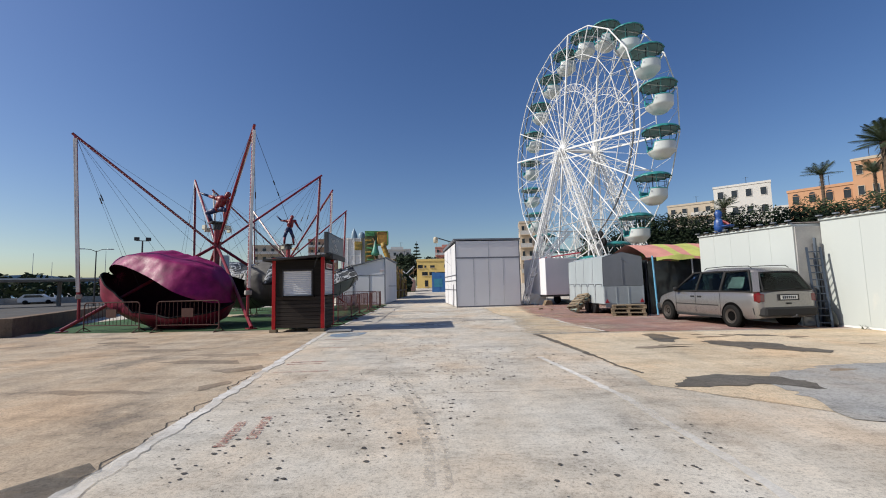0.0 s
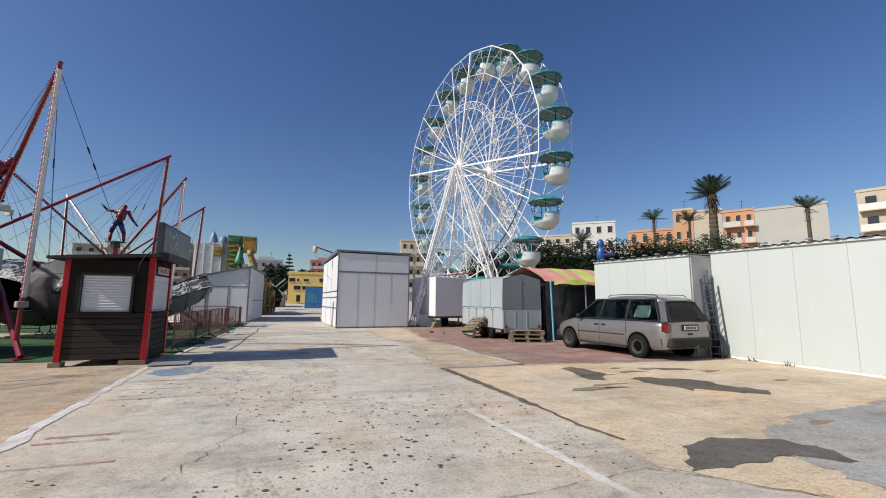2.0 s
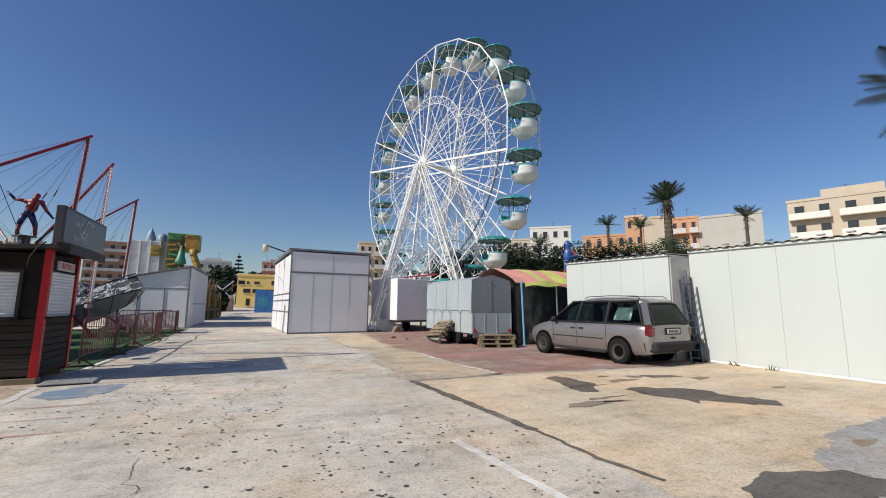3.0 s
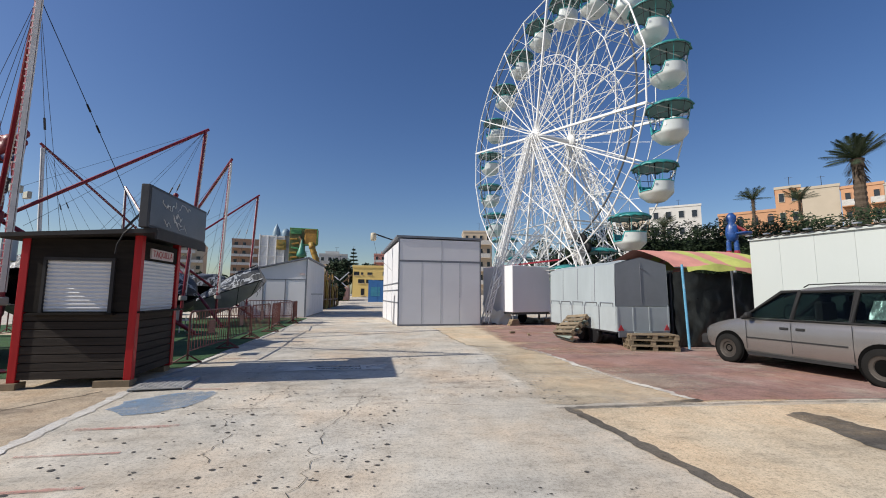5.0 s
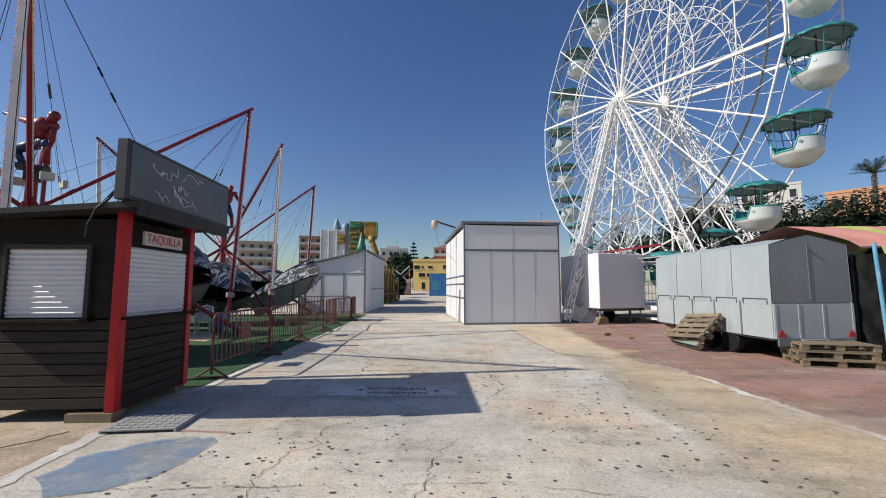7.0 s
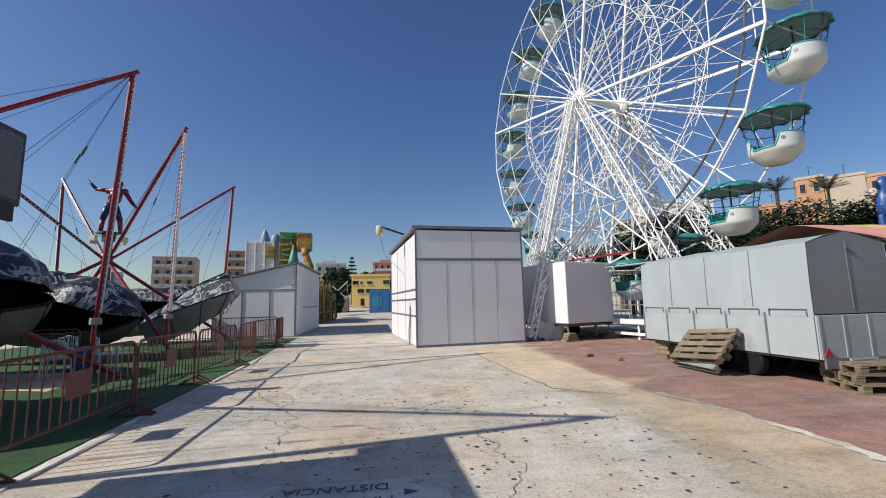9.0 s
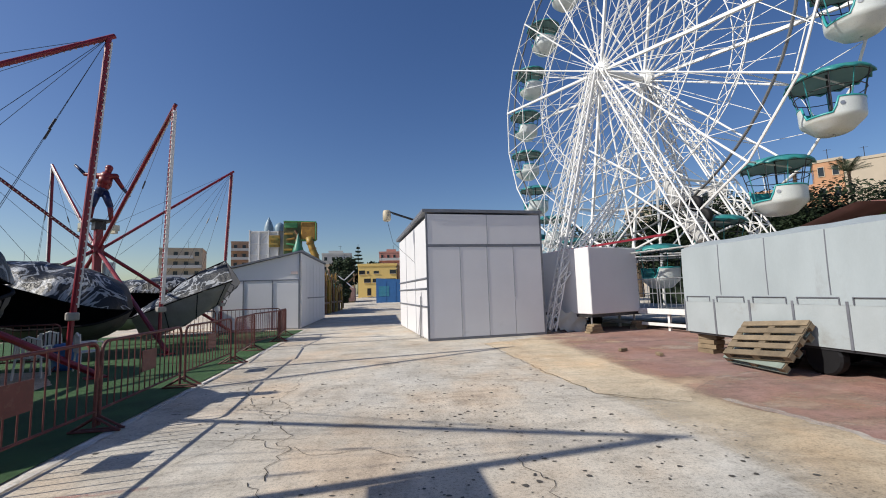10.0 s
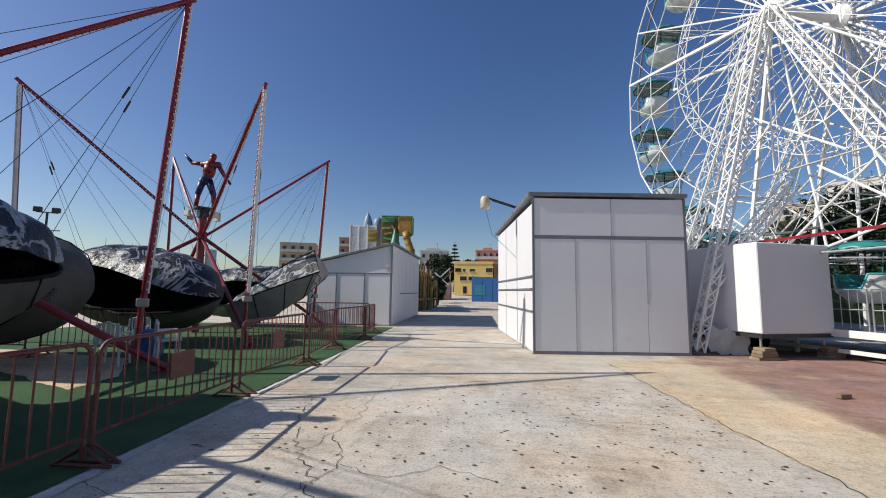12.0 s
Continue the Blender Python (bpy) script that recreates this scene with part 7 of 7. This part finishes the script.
part("body", Shape().add([(0, 0, 0.05), (4.6, 0, 0.05), (4.6, 4, 0.05), (0, 4, 0.05), (0, 0, 3.45), (4.6, 0, 3.0), (4.6, 4, 3.0), (0, 4, 3.45)],
                         [(3, 2, 1, 0), (4, 5, 6, 7), (0, 1, 5, 4), (1, 2, 6, 5), (2, 3, 7, 6), (3, 0, 4, 7)]), BLUE_SHEET, cabin)
for i in range(1, 5):
    part("rib", Shape().span((i * 0.92 - 0.02, -0.03, 0.1), (i * 0.92 + 0.02, 0, 3.0)), BLUE_SHEET, cabin)
part("window", Shape().span((0.25, -0.02, 1.1), (1.2, 0.01, 2.4)), surf("turquoise_pane", (0.05, 0.22, 0.32), 0.3), cabin)
cabinet = root("white_cabin", turn(0.9, 66, 0), "small white cabin beside the blue cabin", "cabin")
part("body", Shape().span((0, 0, 0.05), (1.2, 1.5, 2.4)), FRONT_WHITE, cabinet, bevel=0.03)
part("window", Shape().span((0.2, -0.02, 1.2), (1.0, 0.0, 2.0)), WINDOW_DARK, cabinet)

castle = root("carved_front", turn(-14.6, 49.0, 4), "white panelled back of a fairground front behind the panel shed", "ride front")
part("base", Shape().span((0, 0.0, 0), (2.5, 0.9, 7.45)), FRONT_WHITE, castle)
for i in range(4):
    part("upright", Shape().span((i * 0.8, -0.16, 0), (i * 0.8 + 0.1, 0, 7.5 - 0.12 * (i % 2))), FRONT_WHITE, castle, bevel=0.01)
for j in range(6):
    part("crossbar", Shape().span((0.1, -0.10, 2.2 + j * 1.02), (2.45, 0, 2.3 + j * 1.02)), FRONT_WHITE, castle)
for i, j in ((0, 3), (1, 2), (2, 3), (1, 4)):
    part("brace", Shape().beam((0.12 + i * 0.8, -0.05, 2.32 + j * 1.02), (0.78 + i * 0.8, -0.05, 3.2 + j * 1.02), 0.05, 0.05), FRONT_WHITE, castle)
part("side_tower", Shape().span((2.5, 0.1, 0), (3.1, 0.8, 7.7)), surf("grey_back_panel", (0.42, 0.44, 0.46), 0.6, var=0.12), castle)
part("yellow_plaque", Shape().span((1.7, -0.24, 5.95), (2.65, -0.16, 7.0)).span((1.78, -0.3, 6.1), (2.5, -0.24, 6.3)).span((1.78, -0.3, 6.55), (2.5, -0.24, 6.75)), FRONT_YELLOW, castle, bevel=0.02)
PALE_BLUE = surf("pale_blue_front", (0.20, 0.29, 0.36), 0.5)
part("spire", Shape().lathe([(0.42, 7.4), (0.40, 7.8), (0.26, 8.25), (0.06, 8.62), (0.02, 8.75)], 14, Matrix.Translation((1.55, 0.3, 0))), PALE_BLUE, castle, smooth=True)
part("spire", Shape().lathe([(0.46, 7.4), (0.48, 7.75), (0.30, 8.1), (0.05, 8.25)], 14, Matrix.Translation((2.5, 0.3, 0))), PALE_BLUE, castle, smooth=True)
board = root("painted_front", turn(-11.45, 48.3, 3), "yellow and green painted fairground front with a tube slide", "ride front")
FRONT_ORANGE = surf("orange_painted_front", (0.36, 0.19, 0.03), 0.5, var=0.35, scale=1.2, dirt=(0.20, 0.10, 0.03), dirt_at=0.58, dirt_scale=1.4)
FRONT_DARK = surf("dark_olive_painted_front", (0.12, 0.10, 0.03), 0.55, var=0.5, scale=1.8, dirt=(0.04, 0.10, 0.03), dirt_at=0.5, dirt_scale=1.6)
part("panel", Shape().span((0, 0, 3.2), (1.55, 0.3, 8.15)), FRONT_DARK, board, bevel=0.04)
part("panel", Shape().span((1.45, -0.12, 6.35), (2.85, 0.4, 8.12)), FRONT_ORANGE, board, bevel=0.16)
part("panel_rim", Shape().path([(1.5, -0.16, 6.4), (2.8, -0.16, 6.4), (2.8, -0.16, 8.05), (0.05, -0.16, 8.12)], 0.06, 6), FRONT_GREEN, board)
part("panel_band", Shape().span((0.1, -0.07, 7.55), (1.2, 0.0, 8.0)), FRONT_GREEN, board, bevel=0.03)
for i in range(7):
    x = 0.12 + 0.12 * math.sin(i * 1.7)
    part("lettering_bar", Shape().box((x + 0.42, -0.05, 4.2 + i * 0.47), (0.72, 0.08, 0.17), Matrix.Rotation(0.18 * math.sin(i * 2.1), 3, "Y")), (FRONT_YELLOW, FRONT_GREEN, FRONT_ORANGE)[i % 3], board, bevel=0.03)
part("scroll", Shape().path([(1.0, -0.1, 7.3), (1.25, -0.12, 6.9), (1.1, -0.12, 6.3), (1.35, -0.12, 5.8), (1.15, -0.1, 5.2), (1.4, -0.1, 4.6)], 0.10, 8), FRONT_BROWN, board)
part("cone", Shape().lathe([(0.02, 7.0), (0.12, 6.6), (0.30, 6.0), (0.46, 5.5), (0.5, 5.2), (0.1, 5.1)], 14, Matrix.Translation((1.35, -0.45, 0))), surf("sea_green_front", (0.05, 0.22, 0.15), 0.4), board, "sea-green cone", smooth=True)
slide = part("slide", Shape().path([(2.25, -0.35, 6.6), (2.35, -0.45, 6.2), (2.55, -0.5, 5.6), (2.8, -0.55, 5.0), (2.95, -0.6, 4.4), (3.0, -0.6, 3.5), (3.0, -0.6, 2.0)], 0.30, 14), FRONT_YELLOW, board, "yellow tube slide", smooth=True)
for i, (x, z) in enumerate(((2.36, 6.15), (2.58, 5.55), (2.82, 4.95), (2.96, 4.3))):
    part("collar", Shape().rod((x - 0.02, -0.5, z + 0.05), (x + 0.02, -0.5, z - 0.05), 0.335, 14), FRONT_ORANGE, slide)
part("post", Shape().span((0.2, 0.05, 0), (0.4, 0.2, 3.2)).span((2.4, 0.05, 0), (2.6, 0.2, 6.4)), DARK_STEEL, board)
rnd_l = random.Random(77)
for i in range(3):
    y = 44.4 + i * 2.9
    f = root("fairground_stall", turn(-7.5 + 0.05 * i, y, 90), "brown and yellow ornate fairground stall along the lane", "stall", "stalls along the lane")
    hgt = rnd_l.uniform(2.6, 4.6)
    part("body", Shape().span((0, 0, 0), (2.7, 2.5, hgt * 0.75)), (FRONT_BROWN, FRONT_YELLOW, GREY_VINYL)[i % 3], f, bevel=0.04)
    part("counter", Shape().span((0.15, -0.3, 0.85), (2.55, 0, 0.98)), FRONT_BROWN, f)
    part("top", Shape().add([(0, -0.2, hgt * 0.75), (2.7, -0.2, hgt * 0.75), (2.7, 2.5, hgt * 0.75), (0, 2.5, hgt * 0.75), (1.35, 1.1, hgt)], [(0, 1, 4), (1, 2, 4), (2, 3, 4), (3, 0, 4), (3, 2, 1, 0)]), (FRONT_YELLOW, FRONT_BROWN, FRONT_GREEN)[i % 3], f)
    for k in range(3):
        part("column", Shape().lathe([(0.12, 0), (0.08, 0.4), (0.1, hgt * 0.4), (0.06, hgt * 0.7), (0.14, hgt * 0.75)], 10, Matrix.Translation((0.1 + k * 1.25, -0.2, 0))), (FRONT_YELLOW, FRONT_BROWN)[k % 2], f, smooth=True)
    for k in range(6):
        part("ornament", Shape().ball((0.2 + k * 0.46, -0.26, hgt * (0.72 + 0.1 * (k % 2))), (0.2, 0.08, rnd_l.uniform(0.15, 0.4)), 7), (FRONT_YELLOW, FRONT_BROWN, FRONT_ORANGE, FRONT_DARK)[(k + i) % 4], f)
    part("front_panel", Shape().span((0.2, -0.05, hgt * 0.35), (2.5, -0.005, hgt * 0.66)), (FRONT_DARK, FRONT_ORANGE, FRONT_BROWN)[i % 3], f)
    for k in range(4):
        part("painted_stripe", Shape().box((0.5 + k * 0.56, -0.07, hgt * 0.5), (0.12, 0.04, hgt * 0.34), Matrix.Rotation(0.5 * (-1) ** k, 3, "Y")), (FRONT_YELLOW, FRONT_GREEN)[k % 2], f)
PINK_RIDE = surf("faded_pink_ride_panel", (0.34, 0.20, 0.17), 0.6, var=0.3, scale=1.5)
ride = root("ride_trailer", turn(-11.6, 73, 6), "faded pink fairground ride trailer with crossed beams beside the lane", "fairground ride")
part("body", Shape().span((0, 0, 0.5), (3.0, 5, 2.5)), PINK_RIDE, ride, bevel=0.08)
part("skirt", Shape().span((0.1, 0.1, 0.0), (2.9, 4.9, 0.5)), FRONT_DARK, ride)
for k in range(5):
    part("panel", Shape().span((0.12 + k * 0.58, -0.06, 1.0), (0.6 + k * 0.58, 0, 2.1)), (FRONT_BROWN, PINK_RIDE, FRONT_WHITE)[k % 3], ride, bevel=0.03)
for a, q in (((0.1, 0.2, 2.4), (2.9, 0.2, 5.0)), ((1.0, 0.5, 2.4), (3.3, 0.5, 4.6)), ((2.8, 0.3, 2.4), (0.6, 0.3, 4.3)), ((0.2, 1.5, 2.4), (-1.8, 1.5, 3.8))):
    part("beam", Shape().beam(a, q, 0.16, 0.16), (FRONT_WHITE, RED_STEEL, FRONT_WHITE, FRONT_BROWN)[int(abs(a[0] * 3)) % 4], ride)
for x, y, h, cr, sd in ((-7.9, 54.0, 2.6, 0.6, 91), (-7.6, 55.6, 1.7, 0.7, 92), (-9.3, 60, 3.4, 0.5, 93)):
    broad_tree(x, y, 0.0, h, cr, sd, "small green tree between the stalls", 0.16, 700)
part("red_pennant", Shape().add([(-0.4, -0.1, 3.2), (0.3, -0.1, 2.9), (-0.3, -0.1, 2.5)], [(0, 1, 2)]), RED_STEEL, ride)

# lamp on the tall shed's roof
lamp = root("bracket_lamp", turn(-0.1, 26.9, 9, 0.0), "weathered lamp on a bracket at the shed roof", "lamp")
part("arm", Shape().beam((0.1, 0, 4.22), (-1.0, -0.1, 4.55), 0.06, 0.05).beam((0.1, 0.12, 4.22), (-0.9, -0.02, 4.5), 0.03, 0.03), DARK_STEEL, lamp)
part("head", Shape().lathe([(0.02, 4.62), (0.12, 4.6), (0.15, 4.5), (0.15, 4.25), (0.11, 4.2), (0.02, 4.2)], 14, Matrix.Translation((-1.12, -0.1, 0))), surf("worn_cream_paint", (0.55, 0.48, 0.36), 0.6, var=0.25), lamp, smooth=True)
part("wire", Shape().path([(-1.1, -0.1, 4.2), (-0.9, -0.05, 3.4), (-0.35, 0, 2.9), (-0.05, 0, 2.6)], 0.008, 4), DARK_STEEL, lamp)

# blue and red sign shape above the stalls
sign = root("cutout_sign", turn(13.55, 20.6, -40, 0.0) @ Matrix.Diagonal((1.05, 1.05, 1.04, 1)), "blue and red plastic roof sign on a post above the awning", "sign")
part("post", Shape().rod((0, 0, 0), (0, 0, 3.0), 0.05, 8), STEEL, sign)
BLUE_PLASTIC = surf("blue_plastic", (0.02, 0.08, 0.30), 0.4, var=0.4, scale=5, dirt=(0.25, 0.32, 0.42), dirt_at=0.6, dirt_scale=6)
part("blue_body", Shape().lathe([(0.02, 3.5), (0.17, 3.52), (0.22, 3.8), (0.19, 4.1), (0.11, 4.22), (0.16, 4.32), (0.17, 4.48), (0.08, 4.62), (0.01, 4.64)], 12, None, 0.7), BLUE_PLASTIC, sign, smooth=True)
for x in (-0.13, 0.12):
    part("leg", Shape().rod((x, 0, 3.15), (x * 0.9, 0, 3.56), 0.085, 10), BLUE_PLASTIC, sign)
    part("red_boot", Shape().lathe([(0.02, 2.86), (0.12, 2.86), (0.12, 2.98), (0.09, 3.16), (0.02, 3.17)], 10, Matrix.Translation((x, 0, 0))), surf("red_plastic", (0.30, 0.03, 0.04), 0.35), sign)
part("arm", Shape().path([(0.16, 0, 4.08), (0.34, -0.05, 3.95), (0.42, -0.1, 3.86)], 0.06, 8), STATUE_RED, sign)
part("tray", Shape().lathe([(0.01, 3.76), (0.24, 3.76), (0.28, 3.82), (0.26, 3.84), (0.01, 3.80)], 16, Matrix.Translation((0.36, -0.08, 0))), BLUE_PLASTIC, sign, smooth=True)

# plastic chairs and drum among the rides
CHAIR_WHITE = surf("white_garden_plastic", (0.62, 0.61, 0.58), 0.45, var=0.1)


def chair(m):
    c = root("plastic_chair", m, "white plastic garden chair under a folded trampoline", "chair", "white garden chairs")
    part("seat", Shape().box((0, 0, 0.43), (0.44, 0.42, 0.03)), CHAIR_WHITE, c, bevel=0.01)
    for i in range(5):
        part("back_slat", Shape().box((-0.16 + i * 0.08, 0.21, 0.64), (0.05, 0.02, 0.4)), CHAIR_WHITE, c)
    part("back_rail", Shape().path([(-0.22, 0.21, 0.44), (-0.2, 0.22, 0.78), (0, 0.23, 0.86), (0.2, 0.22, 0.78), (0.22, 0.21, 0.44)], 0.022, 6), CHAIR_WHITE, c)
    for x in (-0.2, 0.2):
        part("armrest", Shape().path([(x, 0.2, 0.64), (x * 1.1, -0.18, 0.64), (x * 1.1, -0.2, 0.43)], 0.02, 6), CHAIR_WHITE, c)
        for y in (-0.18, 0.19):
            part("leg", Shape().rod((x, y, 0.42), (x * 1.15, y * 1.1, 0.0), 0.022, 6), CHAIR_WHITE, c)
    return c


ch = chair(turn(-8.3, 20.9, 200, 0.013))
copy_thing(ch, turn(-9.0, 22.1, 30, 0.013))
copy_thing(ch, turn(-7.7, 21.6, 140, 0.013))
bin_ = root("plastic_drum", turn(-8.4, 21.9, 0, 0.013), "blue plastic drum under a folded trampoline", "drum")
part("drum", Shape().lathe([(0.01, 0), (0.24, 0), (0.26, 0.1), (0.25, 0.45), (0.26, 0.55), (0.22, 0.6), (0.01, 0.6)], 16), BLUE_SHEET, bin_, smooth=True)

# loose bits
for x, y, a in ((4.6, 21.0, 20), (5.0, 20.2, 80)):
    o = solid("rubble", Shape().box((0, 0, 0.05), (0.22, 0.09, 0.07)), WOOD_BLOCK, "broken reddish brick lying on the yard floor", "brick", bevel=0.01)
    o.matrix_world = turn(x, y, a)
weed = Shape()
wr = random.Random(9)
for cx, cy in ((10.93, 10.45), (11.0, 9.6)):
    for _ in range(12):
        a = wr.uniform(0, 6.3)
        p, q = Vector((cx - 0.05 + wr.uniform(-0.06, 0.06), cy + wr.uniform(-0.15, 0.15), 0)), None
        q = p + Vector((math.cos(a) * 0.1 - 0.05, math.sin(a) * 0.1, wr.uniform(0.05, 0.16)))
        weed.add([p + Vector((0, 0.012, 0)), p - Vector((0, 0.012, 0)), q], [(0, 1, 2)])
solid("weeds", weed, LEAF, "dry weeds along the foot of the wall", "weeds", "stuff")

# ---- harbour side ----
LOW_WALL = ground_mat("rough_low_wall", (0.20, 0.15, 0.11), (0.26, 0.2, 0.15), (0.13, 0.1, 0.08), (0.1, 0.08, 0.06), 0.62)
ASPHALT = ground_mat("asphalt", (0.10, 0.098, 0.094), (0.13, 0.127, 0.12), (0.075, 0.073, 0.07), (0.06, 0.06, 0.06), 0.66)
SEA = surf("sea_water", (0.03, 0.10, 0.17), 0.25, var=0.15, scale=0.02, bump=0.1)
HAZE_HILL = surf("hazy_far_hill", (0.34, 0.40, 0.46), 1.0, var=0.05, scale=0.01)
CANOPY = surf("grey_canopy", (0.17, 0.16, 0.15), 0.7, var=0.15)
solid("low_wall", Shape().add([(-14.2, 12.2, 0), (-21.5, 24, 0), (-30, 38, 0), (-14.2, 12.2, 0.62), (-21.5, 24, 0.62), (-30, 38, 0.62), (-14.6, 11.9, 0), (-21.9, 23.8, 0), (-30.4, 37.8, 0), (-14.6, 11.9, 0.62), (-21.9, 23.8, 0.62), (-30.4, 37.8, 0.62), (-9, 2, 0), (-9, 2, 0.0)],
                              [(0, 1, 4, 3), (1, 2, 5, 4), (7, 6, 9, 10), (8, 7, 10, 11), (3, 4, 10, 9), (4, 5, 11, 10), (0, 3, 9, 6)]), LOW_WALL, "rough brown low boundary wall", kind="structure")
patch("road", [(-15.2, 11.5), (-31, 37.5), (-62, 90), (-85, 80), (-60, 38), (-40, 5)], 0.012, ASPHALT, "grey asphalt road beyond the low wall", 0.05, 2.0)
solid("water", Shape().add([(-140, -2500, 0.05), (-140, 2500, 0.05), (-2900, 2500, 0.05), (-2900, -2500, 0.05)], [(0, 1, 2, 3)]), SEA, "blue sea beyond the harbour", kind="structure")
hill = Shape()
hr = [[], []]
for i in range(41):
    a = radians(118 + i * 2.0)
    hh = 70 + 50 * noise.noise((i * 0.21, 3.0, 0)) + 18 * noise.noise((i * 0.9, 1.0, 0))
    hr[0].append((2000 * math.cos(a), 2000 * math.sin(a), 0))
    hr[1].append((2000 * math.cos(a), 2000 * math.sin(a), max(20, hh)))
solid("backdrop", hill.grid(hr), HAZE_HILL, "hazy far coastline", kind="structure")
park = root("parking_canopy", Matrix(), "long dark parking canopy on posts beyond the road", "canopy")
pa, pb = Vector((-70, 33, 0)), Vector((-27, 60, 0))
part("roof", Shape().beam(pa + Vector((0, 0, 3.1)), pb + Vector((0, 0, 3.1)), 4.0, 0.28), CANOPY, park)
part("fascia", Shape().beam(pa + Vector((1.1, -1.75, 3.26)), pb + Vector((1.1, -1.75, 3.26)), 0.12, 0.18), STEEL, park)
for i in range(7):
    p = pa.lerp(pb, (i + 0.5) / 7)
    part("post", Shape().beam(p + Vector((0, 0, 0)), p + Vector((0, 0, 3.0)), 0.3, 0.3), CANOPY, park)
solid("far_low_wall", Shape().beam((-95, 38, 0.5), (-45, 78, 0.5), 0.4, 1.0), GREY_CEMENT, "pale low wall beyond the canopy", kind="structure")


def far_car(m, material, label, tall=0.0):
    c = root("car", m, label, "car", "cars parked by the harbour")
    prof = [(-2.1, 0.35), (-2.15, 0.8), (-1.95, 1.0), (-1.5, 1.45 + tall), (0.5, 1.48 + tall), (1.15, 1.0 + tall * 0.3), (2.0, 0.85), (2.1, 0.4)]
    n = len(prof)
    part("body", Shape().add([(x, -0.8, z) for x, z in prof] + [(x, 0.8, z) for x, z in prof], [tuple(range(n)), tuple(range(2 * n - 1, n - 1, -1))] + [(i, (i + 1) % n, n + (i + 1) % n, n + i) for i in range(n)]), material, c, bevel=0.06)
    part("side_window", Shape().add([(-1.6, -0.82, 1.02), (0.85, -0.82, 1.02), (0.4, -0.82, 1.38 + tall), (-1.4, -0.82, 1.38 + tall)], [(0, 1, 2, 3)]), WINDOW_DARK, c)
    for x in (-1.3, 1.3):
        part("tyre", Shape().rod((x, -0.84, 0.32), (x, -0.62, 0.32), 0.32, 16), RUBBER, c)
        part("tyre", Shape().rod((x, 0.84, 0.32), (x, 0.62, 0.32), 0.32, 16), RUBBER, c)


CAR_WHITE = surf("white_car_paint", (0.68, 0.68, 0.68), 0.25, var=0.03, coat=0.5)
far_car(turn(-73, 54, 35, 0.02), CAR_WHITE, "white van parked beyond the canopy", 0.45)
far_car(turn(-79, 50, 35, 0.02), SILVER, "silver car parked beyond the canopy")
far_car(turn(-66, 60, 35, 0.02), CAR_WHITE, "white car parked beyond the canopy")


def street_lamp(x, y, h, heads, label):
    l = root("street_lamp", turn(x, y, 30), label, "street lamp")
    part("pole", Shape().rod((0, 0, 0), (0, 0, h), 0.09, 8, 0.05), DARK_STEEL, l)
    for s in heads:
        arm = part("arm", Shape().path([(0, 0, h - 0.1), (s * 0.5, 0, h + 0.15), (s * 1.1, 0, h + 0.2)], 0.035, 6), DARK_STEEL, l)
        part("head", Shape().box((s * 1.3, 0, h + 0.2), (0.6, 0.2, 0.1)), STEEL, arm, bevel=0.02)


street_lamp(-40.8, 43.1, 6.2, (-1, 1), "grey twin-headed street lamp by the road")
street_lamp(-48, 72, 6.5, (-1, 1), "grey twin-headed street lamp by the road")
flood = root("floodlight_mast", turn(-28.1, 34.3, 40), "dark floodlight mast beyond the rides", "light mast")
part("pole", Shape().rod((0, 0, 0), (0, 0, 6.0), 0.1, 8, 0.06), DARK_STEEL, flood)
part("crossbar", Shape().beam((-0.5, 0, 6.0), (0.5, 0, 6.0), 0.06, 0.06), DARK_STEEL, flood)
for x in (-0.42, 0.42):
    part("floodlight", Shape().box((x, -0.1, 6.15), (0.4, 0.25, 0.3)), DARK_STEEL, flood, bevel=0.03)
mast = random.Random(6)
for i in range(16):
    a = radians(122 + i * 2.1 + mast.uniform(-0.6, 0.6))
    d = mast.uniform(150, 210)
    boat = root("yacht_mast", turn(d * math.cos(a), d * math.sin(a), 0), "thin yacht mast in the harbour", "mast", "masts in the harbour")
    part("mast", Shape().rod((0, 0, 0), (0, 0, mast.uniform(11, 17)), 0.14, 5, 0.06), STEEL, boat)
    part("hull", Shape().box((0, 0, 1.2), (6, 2, 1.6)), CAR_WHITE, boat, bevel=0.3)
band = Shape()
tr = random.Random(12)
for i in range(60):
    a = radians(112 + i * 1.05)
    d = tr.uniform(112, 135)
    leaves(band, tr, (d * math.cos(a), d * math.sin(a), tr.uniform(2.0, 4.0)), (3.2, 3.2, tr.uniform(1.6, 3.2)), 140, 0.7)
solid("tree_belt", band, LEAF_DARK, "dark belt of far trees by the harbour", "trees", "stuff")
